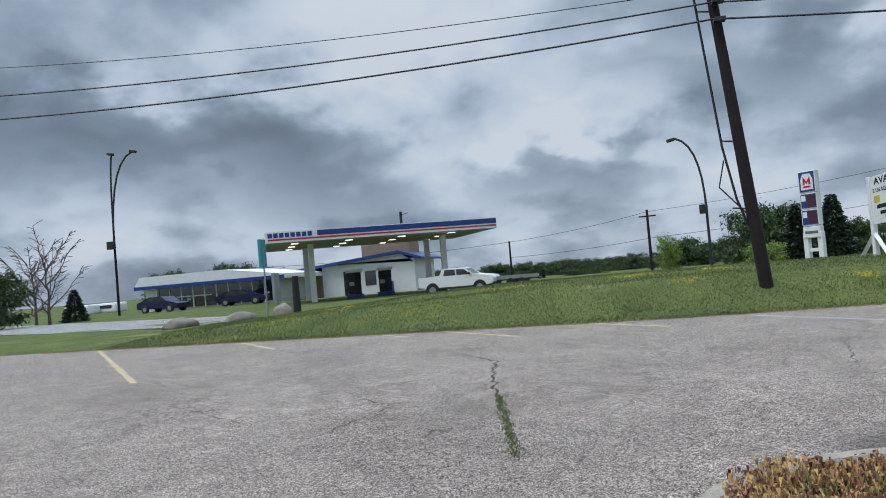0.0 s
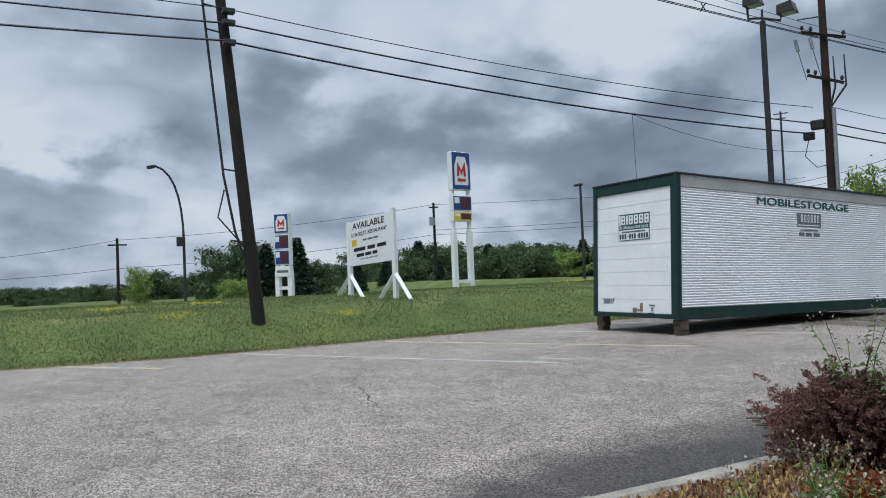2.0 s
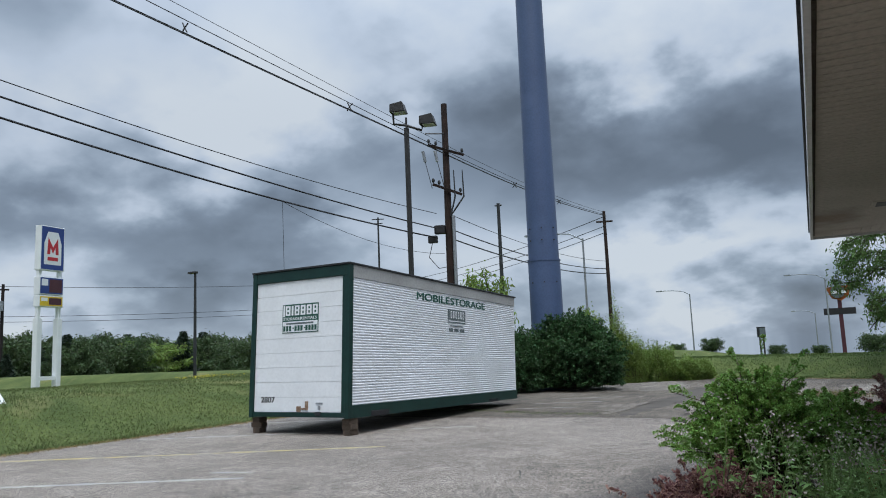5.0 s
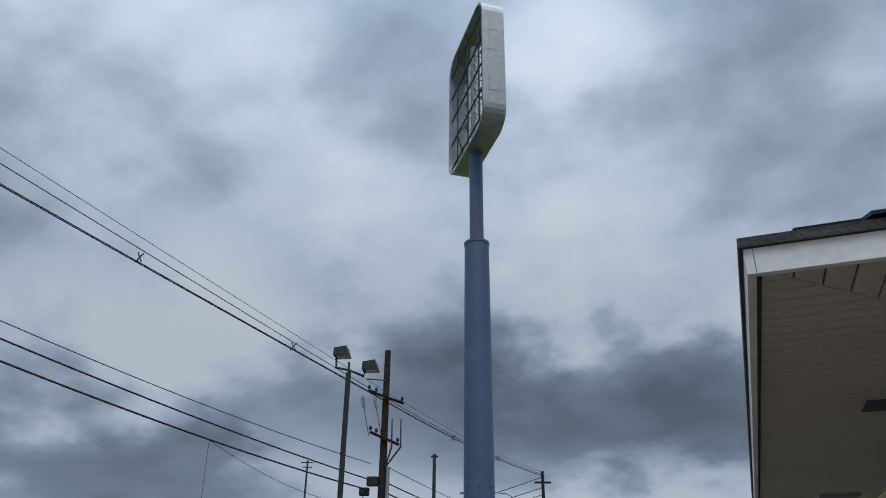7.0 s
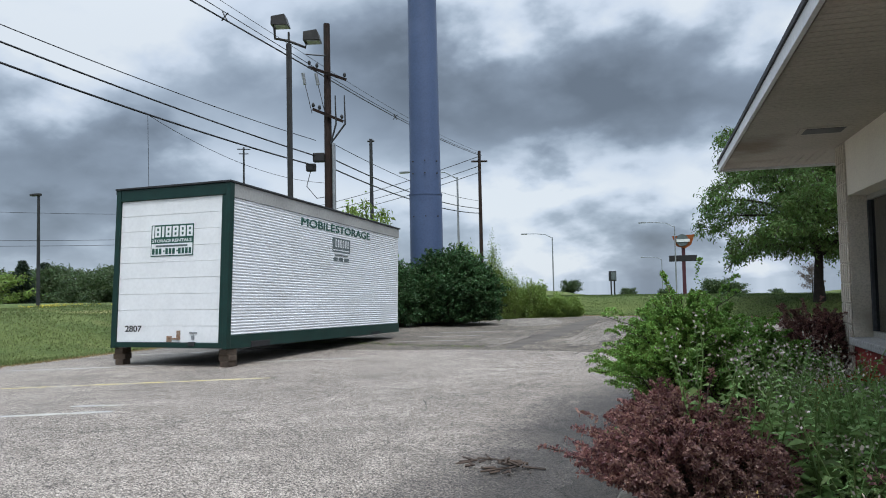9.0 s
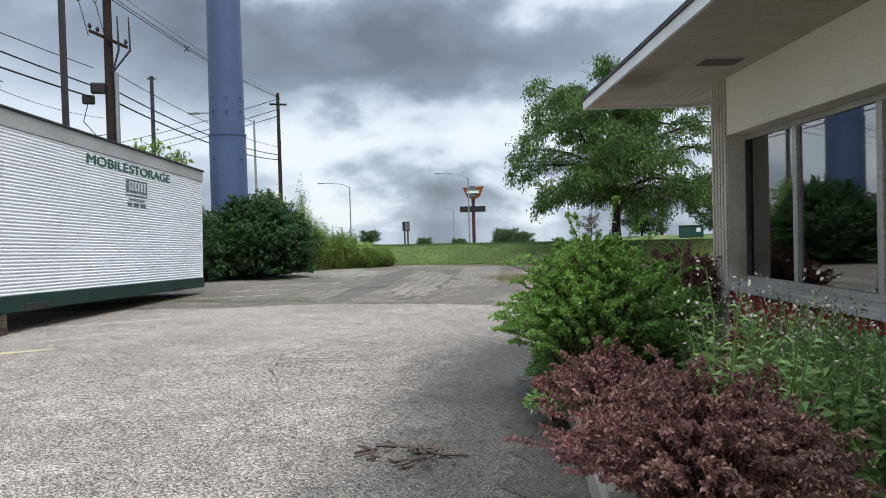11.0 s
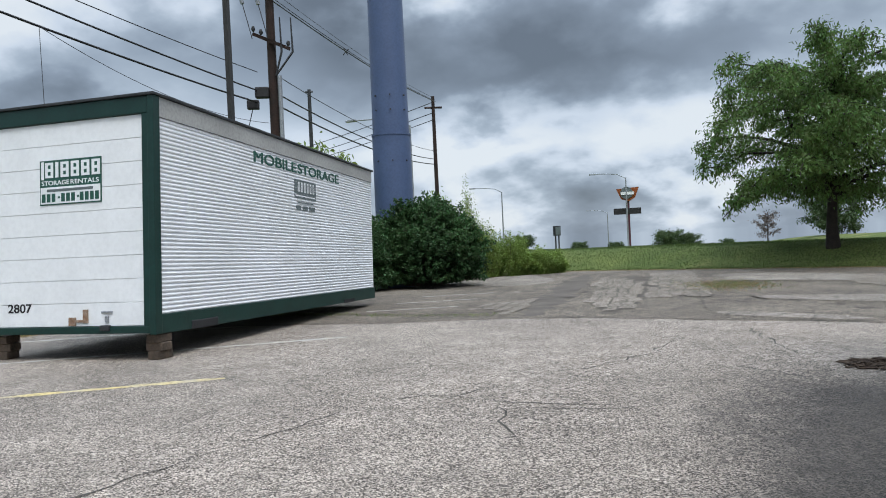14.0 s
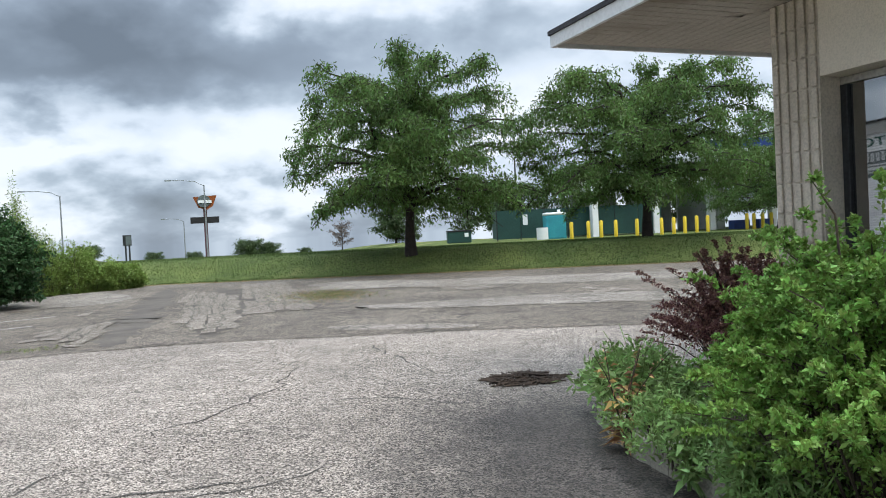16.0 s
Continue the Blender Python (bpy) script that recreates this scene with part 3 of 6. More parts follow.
def strip(pts, width, z, seed, taper=True, wob=0.03):
    """A flat ragged strip along a line of points."""
    r = random.Random(seed)
    fine = []
    for (ax, ay), (bx, by) in zip(pts, pts[1:]):
        n = max(2, int(math.hypot(bx - ax, by - ay) / 0.11))
        fine += [(ax + (bx - ax) * k / n + r.uniform(-wob, wob), ay + (by - ay) * k / n + r.uniform(-wob, wob)) for k in range(n)]
    fine.append(pts[-1])
    bm, prev = bmesh.new(), None
    for i, (x, y) in enumerate(fine):
        a, b = fine[max(i - 1, 0)], fine[min(i + 1, len(fine) - 1)]
        dx, dy = b[0] - a[0], b[1] - a[1]
        d = math.hypot(dx, dy) or 1
        w = width * r.uniform(0.45, 1.25) * (min(1, 0.3 + 3 * min(i, len(fine) - 1 - i) / len(fine)) if taper else 1) / 2
        cur = (bm.verts.new((x - dy / d * w, y + dx / d * w, z)), bm.verts.new((x + dy / d * w, y - dx / d * w, z)))
        if prev:
            bm.faces.new((prev[0], prev[1], cur[1], cur[0]))
        prev = cur
    return bm


CRACKS = (
    ((5.5, 2.0), (5.44, 1.7), (5.62, 1.4), (5.58, 1.1), (5.42, 0.8), (5.47, 0.54), (5.2, 0.15), (4.85, -0.45), (4.62, -0.50), (4.55, -0.72), (4.37, -1.06)),
    ((4.3, -1.2), (4.12, -1.32), (4.05, -1.6), (3.72, -1.66), (3.4, -1.8)),
    ((3.3, -2.2), (3.1, -2.75), (2.9, -3.2)),
    ((5.64, -0.2), (6.1, -0.3), (6.67, -0.8), (6.9, -0.95)),
    ((6.43, 2.6), (6.55, 1.7), (6.63, 0.95), (6.7, 0.3)),
    ((4.37, -2.0), (4.8, -2.02), (5.2, -1.96), (5.6, -1.7)),
    ((4.37, -2.0), (4.5, -2.4), (4.7, -2.9)),
    ((6.66, -10.6), (5.4, -10.8), (3.9, -11.1), (2.4, -11.35), (1.0, -11.5), (-0.9, -12.7)),
    ((3.06, -15.7), (3.74, -14.9), (2.27, -15.24), (0.5, -14.1), (-0.86, -12.7), (-3.5, -11.0)),
    ((3.74, -14.9), (4.8, -13.6)),
    ((5.25, -1.85), (4.5, -1.85), (3.9, -1.6)),
    ((3.4, -7.4), (2.2, -7.1), (1.2, -6.9), (0.0, -6.2)),
    ((3.2, 3.7), (2.8, 5.6), (2.9, 8.0), (2.5, 12.0), (2.45, 16.2)),
    ((6.3, 3.3), (6.1, 5.2), (6.25, 8.0), (6.2, 12.0)),
    ((4.2, 3.9), (4.4, 7.0), (4.2, 11.0), (4.25, 14.9)),
    ((7.2, 6.2), (9.5, 5.9), (12.0, 5.0), (15, 4.6)),
    ((6.6, 9.0), (9.0, 8.6), (12.0, 7.4), (16.0, 7.0)),
    ((7.0, 10.8), (10.0, 10.2), (14.0, 9.4)),
    ((-3.0, 4.5), (-0.5, 5.2), (1.5, 4.4), (3.0, 4.6)),
    ((1.9, -5.2), (2.6, -4.4), (2.9, -3.3)),
    ((5.6, -12.5), (4.2, -12.2), (3.4, -12.9)),
)
for k, pts in enumerate(CRACKS):
    tagged(part("pavement_crack", strip(pts, 0.018 if k not in (7,) else 0.04, 0.0165 + 0.0002 * k if max(p[1] for p in pts) > 3.2 else 0.004, 30 + k, True, 0.042), "crack"), "dark ragged crack in the asphalt", "crack", kind="structure")
for k, pts in enumerate((((3.55, 4.1), (3.5, 8.0), (3.3, 15.5)), ((4.75, 4.2), (4.9, 8.0), (4.7, 14.5)), ((5.5, 9.0), (5.3, 14.0)))):
    tagged(part("tar_strip", strip(pts, 0.75, 0.0078 + 0.0008 * k, 70 + k, True, 0.06), "tar"), "dark tar band on old asphalt", "pavement", kind="structure")
# stall lines, at a slant to the bank
LINES = []
for k in range(-1, 3):
    y1 = -0.98 + 2.88 * k
    LINES.append(((1.52, y1), (-3.9, y1 - 0.60 * 5.4), "paint_yellow" if k == 0 else "paint_pale"))
for k in range(2):
    y1 = -6.4 - 2.85 * k
    LINES.append(((-2.6, y1 - 2.3), (-5.4 - 0.3 * k, y1 - 0.76 * (6.0 + 0.3 * k)), "paint_yellow"))
for x, y, run in ((-6.8, -23.8, 7.8), (-5.9, -19.0, 2.4), (-5.2, -15.0, 1.0)):
    LINES.append(((x + run, y + 0.82 * run), (x, y), "paint_yellow"))
for k, (a, b, mat) in enumerate(LINES):
    tagged(part("stall_line", strip((a, b), 0.13, 0.004, 90 + k, False, 0.006), mat), "worn painted parking stall line", "road marking", kind="structure")
tagged(part("stall_line", strip(((0.78, -3.72), (1.3, -3.5)), 0.10, 0.006, 120, False, 0.004), "paint_pale"), "short bright end of a stall line", "road marking", kind="structure")
for y in (6.0, 7.6, 9.2):
    tagged(part("stall_line", strip(((0.4, y - 0.7), (1.9, y)), 0.09, 0.0095, 130 + int(y), False, 0.01), "paint_pale"), "faded white parking stall line", "road marking", kind="structure")

# ---- planting bed ----
BED = [(7.05, -2.3), (7.06, -4.2), (7.06, -6.2), (7.07, -8.1), (7.13, -8.55), (7.28, -8.95), (7.5, -9.28), (7.82, -9.52), (8.2, -9.62), (10.0, -9.66), (13.5, -9.7)]
BED_N = [(8.9, -0.72), (8.1, -0.85), (7.55, -1.12), (7.2, -1.6), (7.05, -2.3)]


def build_kerb():
    line = BED_N[:-1] + BED
    kerb = thing("kerb", at(0, 0, 0), "weathered concrete kerb round the planting bed", "kerb", kind="structure")
    segs, pts = [], []
    for (ax, ay), (bx, by) in zip(line, line[1:]):
        n = max(1, int(math.hypot(bx - ax, by - ay) / 0.3))
        pts += [Vector((ax + (bx - ax) * k / n, ay + (by - ay) * k / n, 0)) for k in range(n)]
    pts.append(Vector((*line[-1], 0)))
    for i in range(0, len(pts) - 1, 4):
        run = pts[i:i + 5]
        if len(run) < 2:
            break
        bm, prev = bmesh.new(), None
        r = random.Random(i)
        for k, p in enumerate(run):
            j = pts.index(p)
            w = (pts[min(j + 1, len(pts) - 1)] - pts[max(j - 1, 0)]).normalized()
            side = Vector((-w.y, w.x, 0))
            p = p + w * (0.004 if k == 0 else -0.004 if k == len(run) - 1 else 0)
            prof = ((-0.02, -0.05), (-0.005, 0.115), (0.02, 0.14), (0.13, 0.14), (0.155, 0.115), (0.16, -0.05))
            ring = [bm.verts.new(p + side * u + Vector((0, 0, v + (r.uniform(-0.008, 0.008) if v > 0 else 0)))) for u, v in prof]
            if prev:
                for q in range(len(prof) - 1):
                    bm.faces.new((prev[q], prev[q + 1], ring[q + 1], ring[q]))
            else:
                bm.faces.new(ring)
            prev = ring
        bm.faces.new(prev[::-1])
        part("kerb_stone", bm, "kerb", kerb)


build_kerb()
sheet("planting_bed", [(x + 0.1, y) for x, y in BED[:4]] + [(x + 0.06, y + 0.08) for x, y in BED[4:]] + [(13.5, -0.8)] + [(x, y - 0.06) for x, y in BED_N], 0.085, "soil", "dark mulch soil of a planting bed", "soil")


# ---- portable storage container ----
def build_container():
    c = thing("storage_container", pose(0, 0.0307, 0.549, -3.205), "white portable storage container with dark green frame, propped on timber blocks", "storage container")
    W, L, lo, hi = 2.40, 6.7, -0.25, 2.5
    # floor, far end and inner shell
    part("floor_frame", box(-W + 0.06, -0.06, 0.08, L - 0.06, lo + 0.05, 0.02), "black", c)
    part("back_wall", box(-W + 0.02, -0.02, L - 0.05, L, lo + 0.02, hi - 0.02), "white", c)
    part("roof", box(-W - 0.03, 0.03, -0.03, L + 0.03, hi, hi + 0.035, 0.008), "dark_metal", c, "dark metal roof sheet")
    part("side_wall", box(-W, -W + 0.05, 0.12, L - 0.05, 0.02, hi), "siding", c)
    # ribbed siding along the visible flank
    bm = bmesh.new()
    z0, z1, pitch = -0.03, 2.265, 0.05
    prof, z = [], z0
    while z < z1 - 1e-6:
        prof += [(-0.003, z), (0.012, z + 0.008), (0.015, z + 0.022), (0.002, z + 0.040), (-0.003, z + 0.046)]
        z += pitch
    prof.append((0.0, z1))
    ys = [0.13, 2.3, 4.5, L - 0.03]
    rows = [[bm.verts.new((-0.02 + x, y, zz)) for x, zz in prof] for y in ys]
    for a, b in zip(rows, rows[1:]):
        for k in range(len(prof) - 1):
            bm.faces.new((a[k], b[k], b[k + 1], a[k + 1]))
    part("ribbed_siding", bm, "siding", c, "white horizontally ribbed metal siding")
    part("siding_backing", box(-0.06, -0.024, 0.1, L - 0.04, -0.02, 2.3), "white", c)
    part("fascia_panel", box(-0.06, 0.004, 0.10, L - 0.01, 2.265, hi - 0.004, 0.004), "grey_panel", c, "grey metal fascia panel")
    # frame
    fr = part("frame", box(-0.06, 0.008, 0.02, L + 0.01, lo, -0.03, 0.006), "green_frame", c, "dark green bottom rail")
    part("fork_pocket", box(-0.03, 0.016, 0.66, 1.22, lo - 0.006, lo + 0.10, 0.012), "black", fr)
    part("fork_pocket", box(-0.03, 0.014, L - 1.5, L - 1.04, lo - 0.004, lo + 0.06), "black", fr)
    part("corner_post", box(-0.075, 0.012, -0.012, 0.105, lo, hi - 0.001, 0.008), "green_frame", c)
    part("corner_post", box(-0.158, -0.079, 0.0, 0.06, lo + 0.02, hi - 0.202, 0.006), "green_frame", c)
    part("corner_post", box(-W - 0.01, -W + 0.085, -0.012, 0.1, lo, hi - 0.001, 0.008), "green_frame", c)
    part("header", box(-W + 0.088, -0.078, -0.006, 0.08, hi - 0.20, hi - 0.002, 0.008), "green_frame", c)
    part("sill_rail", box(-W + 0.088, -0.078, -0.004, 0.09, lo + 0.015, -0.152, 0.008), "green_frame", c)
    # sectional door
    door = part("door", box(-W + 0.1, -0.155, 0.05, 0.075, -0.15, hi - 0.2), "white", c, "white sectional overhead door")
    z, n = -0.148, 9
    h = (hi - 0.202 + 0.148) / n
    for k in range(n):
        part("door_section", box(-W + 0.092, -0.160, 0.026, 0.05, z + 0.0025, z + h - 0.0025, 0.003), "white", door)
        z += h
    for x, dz, w, hh, mat in ((-1.17, 0.02, 0.10, 0.10, "rust"), (-0.98, 0.05, 0.07, 0.16, "rust"), (-1.08, 0.06, 0.22, 0.03, "rust"), (-0.68, 0.16, 0.15, 0.028, "galv"), (-0.68, 0.06, 0.05, 0.07, "galv")):
        b = box(x - w / 2, x + w / 2, 0.008, 0.028, dz - 0.16, dz - 0.16 + hh, 0.006)
        part("latch", b, mat, door, "rusty steel latch" if mat == "rust" else "")
    part("padlock", box(-0.75, -0.62, -0.03, 0.024, -0.20, -0.135, 0.012), "dark_metal", door)
    text_mesh("unit_number", "2807", 0.145, pose(-2.13, 0.0235, 0.03, 90), "ink", door, 0.001, 0.36)
    # printed panel on the door: name block as plain shapes, small print as bars
    lg = part("sign_panel", box(-1.63, -0.735, 0.016, 0.026, 1.31, 1.85, 0.004), "letter", door, "green and white printed sign panel")
    part("white_field", box(-1.615, -0.75, 0.013, 0.0155, 1.325, 1.525), "white", lg)
    part("side_bar", box(-1.605, -1.565, 0.012, 0.0155, 1.62, 1.835), "white", lg)
    x = -1.545
    for k, w_ in enumerate((0.118, 0.044, 0.118, 0.118, 0.118, 0.118)):
        part("print_shape", box(x, x + w_, 0.012, 0.0155, 1.638, 1.822), "white", lg)
        if k != 1:
            part("print_core", box(x + 0.042, x + w_ - 0.038, 0.0105, 0.0118, 1.668, 1.712), "letter", lg)
            part("print_core", box(x + 0.042, x + w_ - 0.038, 0.0105, 0.0118, 1.748, 1.792), "letter", lg)
        x += w_ + 0.032
    text_mesh("small_lettering", "STORAGE", 0.075, pose(-1.60, 0.0145, 1.55, 90), "white", lg, 0.001, 0.405, "", 0.01)
    text_mesh("small_lettering", "RENTALS", 0.075, pose(-1.175, 0.0145, 1.55, 90), "white", lg, 0.001, 0.405, "", 0.01)
    part("print_bar", box(-1.52, -0.85, 0.0095, 0.0125, 1.468, 1.50), "ink_grey", lg)
    for a, n_ in ((0.0, 3), (0.285, 3), (0.555, 4)):
        for k in range(n_):
            part("print_bar", box(-1.595 + a + 0.073 * k, -1.595 + a + 0.073 * k + 0.052, 0.0095, 0.0125, 1.345, 1.445), "letter", lg)
    for a in (0.235, 0.515):
        part("print_dash", box(-1.595 + a, -1.565 + a, 0.0095, 0.0125, 1.385, 1.41), "letter", lg)
    # lettering on the flank
    for word, y, w, out in (("MOBILE", 2.2, 1.29, 0.0), ("MOBILE", 2.216, 1.29, 0.0009), ("STORAGE", 3.54, 1.56, 0.0), ("STORAGE", 3.556, 1.56, 0.0009)):
        text_mesh("lettering", word, 0.235, Matrix.Translation((-0.0045 + out, y, 2.035 + 6 * out)) @ pose(0, 0, 0, 90, 0, 90), "letter", c, 0.002, w, "dark green painted lettering", 0.0)
    s = part("side_print", box(-0.012, -0.0052, 3.42, 4.18, 1.62, 1.93), "ink_grey", c, "faded grey printed panel")
    for k in range(6):
        part("print_shape", box(-0.006, -0.0035, 3.54 + k * 0.104, 3.595 + k * 0.104, 1.73, 1.895), "siding", s)
        part("print_core", box(-0.0034, -0.0025, 3.56 + k * 0.104, 3.578 + k * 0.104, 1.75, 1.87), "ink_grey", s)
    part("print_bar", box(-0.006, -0.0035, 3.45, 4.14, 1.652, 1.672), "siding", s)
    part("print_bar", box(-0.012, -0.0052, 3.52, 4.08, 1.535, 1.56), "ink_grey", s)
    for a, b in ((0, 0.17), (0.22, 0.4), (0.46, 0.66)):
        part("print_bar", box(-0.012, -0.0052, 3.47 + a, 3.47 + b, 1.42, 1.50), "ink_grey", s)
    # the far end has settled: the sill line climbs towards it
    for o in c.children_recursive:
        for v in o.data.vertices:
            v.co.z += 0.225 * v.co.y / L * min(1.0, (hi - v.co.z) / 2.66)
    part("lifting_lug", box(-W - 0.06, -W - 0.01, 0.02, 0.10, hi - 0.06, hi + 0.02, 0.01), "dark_metal", c)


build_container()


def timber_stack(x, y, top, seed):
    r = random.Random(seed)
    n = 3
    stack = thing("timber_blocking", at(x, y, 0, r.uniform(-8, 8)), "stacked weathered timber blocks under the container corner", "timber blocks", "timber stacks under the container")
    h = top / n
    for k in range(n):
        w, d = (0.22, 0.18) if k % 2 else (0.17, 0.23)
        part("timber_block", box(-w / 2 + r.uniform(-0.02, 0.02), w / 2, -d / 2, d / 2 + r.uniform(-0.02, 0.02), k * h + 0.001, (k + 1) * h, 0.012), "timber", stack)


timber_stack(-0.10, 0.20, 0.29, 1)
timber_stack(-2.32, 0.20, 0.29, 2)


# ---- low building with wide eaves ----
def build_restaurant():
    b = thing("restaurant_building", at(8.28, -7.99, 0, 5.3), "closed single-storey restaurant with cream walls, red base and wide boarded eaves", "building")
    X1, Y1 = 11.0, 7.69
    wx, ws, wn, we = 1.06, 1.15, 6.55, 9.9
    part("wall_west", box(wx, wx + 0.22, ws, wn - 0.39, 2.06, 2.60), "stucco", b, "cream stucco band above the windows")
    part("wall_base", box(wx, wx + 0.22, ws + 0.22, wn - 0.39, 0.0, 0.60), "red_wall", b, "red painted wall under the windows")
    part("window_sill", box(wx - 0.05, wx + 0.20, ws + 0.3, wn - 0.392, 0.603, 0.675, 0.01), "concrete", b)
    part("wall_north", box(wx + 0.5, we, wn - 0.22, wn - 0.003, 0, 2.6), "stucco", b)
    # unseen south and east sides left open above the sill to brighten the interior
    part("wall_south", box(wx, we, ws, ws + 0.2, 0, 0.6), "stucco", b)
    part("corner_pier", box(wx, wx + 0.38, ws, ws + 0.2, 0.603, 2.058), "stucco", b)
    part("wall_east", box(we - 0.22, we, ws + 0.203, wn - 0.225, 0, 0.6), "stucco", b)
    part("wall_east_band", box(we - 0.22, we, ws + 0.203, wn - 0.225, 2.06, 2.6), "stucco", b)
    part("wall_south_band", box(wx + 0.223, we, ws, ws + 0.2, 2.062, 2.6), "stucco", b)
    # fluted block pier at the corner
    pier = part("pier", box(wx, wx + 0.49, wn - 0.388, wn, 0, 2.598), "block", b, "fluted concrete block pier")
    for k in range(5):
        y = wn - 0.375 + k * 0.078
        for q in range(13):
            part("flute", box(wx - 0.016, wx - 0.001, y, y + 0.050, 0.2 * q + 0.004, min(0.2 * q + 0.196, 2.595), 0.010), "block", pier)
    # glazing
    g0, g1 = 1.45, wn - 0.39
    cuts = [g1, 5.18, 4.0, 2.85, g0]
    win = part("window_frame", box(wx + 0.17, wx + 0.22, g0 - 0.05, g1, 0.678, 0.73), "alu", b, "aluminium window frame")
    part("head_rail", box(wx + 0.17, wx + 0.22, g0 - 0.05, g1, 2.01, 2.056), "alu", win)
    for k, y in enumerate(cuts):
        part("mullion", box(wx + 0.165, wx + 0.225, y - (0.05 if k == 0 else 0.035), y - 0.001 if k == 0 else y + 0.035, 0.733, 2.007, 0.004), "dark_metal" if k == 0 else "alu", win)
    for a, c in zip(cuts, cuts[1:]):
        p = part("pane", box(wx + 0.192, wx + 0.198, c + 0.04, a - 0.055, 0.735, 2.005), "pane", win, "reflecting window pane")
        p.visible_shadow = False
    # plain unseen glazing along the south and east walls, added to let daylight inside
    for k in range(6):
        x = wx + 0.40 + k * 1.36
        part("mullion", box(x, x + 0.07, ws + 0.10, ws + 0.16, 0.603, 2.058), "alu", win)
        p = part("pane", box(x + 0.075, x + 1.355, ws + 0.125, ws + 0.131, 0.61, 2.055), "pane", win)
        p.visible_shadow = False
    for k in range(4):
        y = ws + 0.25 + k * 1.22
        part("mullion", box(we - 0.16, we - 0.10, y, y + 0.07, 0.603, 2.057), "alu", win)
        p = part("pane", box(we - 0.131, we - 0.125, y + 0.075, y + 1.215, 0.61, 2.055), "pane", win)
        p.visible_shadow = False
    part("interior_floor", box(wx + 0.3, we - 0.3, ws + 0.3, wn - 0.3, 0.0, 0.05), "inside", b)
    part("interior_wall", box(wx + 4.2, wx + 4.25, ws + 2.6, wn - 0.3, 0.06, 2.55), "inside", b)
    for y0, y1 in ((5.22, 6.10), (4.04, 5.12), (1.5, 2.80)):
        cur, n_ = bmesh.new(), int((y1 - y0) / 0.022)
        pts = [(wx + 0.34 + 0.018 * math.sin(k * 1.35) + 0.010 * math.sin(k * 0.41), y0 + (y1 - y0) * k / n_) for k in range(n_ + 1)]
        lo_, hi_ = [cur.verts.new((x, y, 0.75)) for x, y in pts], [cur.verts.new((x, y, 2.0)) for x, y in pts]
        for k in range(n_):
            cur.faces.new((lo_[k], lo_[k + 1], hi_[k + 1], hi_[k])).smooth = True
        part("curtain", cur, "blind", b, "pale window curtain")
    for k in range(26):
        part("blind_slat", box(wx + 0.30, wx + 0.335, 2.9, 3.95, 0.78 + k * 0.046, 0.786 + k * 0.046), "blind", b)
    # eaves: boarded soffit, mitred at the corners, fascia and drip edge
    sof = part("soffit", box(0.03, X1, 0.03, Y1 - 0.03, 2.612, 2.63), "soffit_gap", b, "cream boarded soffit, stained")
    n = int((Y1 - 0.1) / 0.096)
    for k in range(n):
        y = 0.05 + k * 0.096
        reach = min(1.06, y + 0.088, Y1 - y)
        part("soffit_board", prism([(0.05, y), (min(reach, y), y), (min(reach, y + 0.088), y + 0.088), (0.05, y + 0.088)] if y < 1.0 else [(0.05, y), (reach, y), (reach if reach > 1 else reach - 0.088, y + 0.088), (0.05, y + 0.088)], "z", 2.600, 2.6115), "soffit", sof)
    for k in range(100):
        x = 0.05 + k * 0.096
        for q in (0, 1):
            d0, d1 = min(x, 1.1), min(x + 0.088, 1.1)
            y0 = 0.05 if q == 0 else Y1 - 0.05
            sg = 1 if q == 0 else -1
            if d1 < 0.12:
                continue
            part("soffit_board", prism([(x + 0.006, y0), (x + 0.094, y0), (x + 0.094, y0 + sg * (d1 - 0.05)), (x + 0.006, y0 + sg * max(d0 - 0.05, 0.001))], "z", 2.600, 2.6115), "soffit", sof)
    for y in (5.42, 2.02):
        v = part("soffit_vent", box(0.52, 0.92, y - 0.16, y + 0.16, 2.590, 2.5985), "soffit", b, "framed metal soffit vent")
        part("vent_grille", box(0.555, 0.885, y - 0.125, y + 0.125, 2.5865, 2.5895), "dark_metal", v)
    part("fascia", box(0.0, 0.028, 0.0, Y1, 2.575, 2.665), "fascia", b, "white painted fascia")
    part("fascia", box(0.03, X1, 0.0, 0.028, 2.575, 2.665), "fascia", b)
    part("fascia", box(0.03, X1, Y1 - 0.028, Y1, 2.575, 2.665), "fascia", b)
    bm = bmesh.new()
    e0, zt, zr, ins = -0.014, 2.667, 4.0, 3.8
    o = [(e0, e0), (X1 + 3, e0), (X1 + 3, Y1 - e0), (e0, Y1 - e0)]
    lo_, up = [bm.verts.new((x, y, zt)) for x, y in o], [bm.verts.new((x, y, zt + 0.035)) for x, y in o]
    r0, r1 = bm.verts.new((ins, Y1 / 2, zr)), bm.verts.new((X1 + 3, Y1 / 2, zr))
    bm.faces.new(lo_[::-1])
    for i in range(4):
        bm.faces.new((lo_[i], lo_[(i + 1) % 4], up[(i + 1) % 4], up[i]))
    bm.faces.new((up[0], up[1], r1, r0))
    bm.faces.new((up[2], up[3], r0, r1))
    bm.faces.new((up[3], up[0], r0))
    bm.faces.new((up[1], up[2], r1))
    roof = part("roof", bm, "shingle", b, "dark asphalt shingle hip roof")
    sl = math.atan2(zr - zt - 0.045, ins - e0)
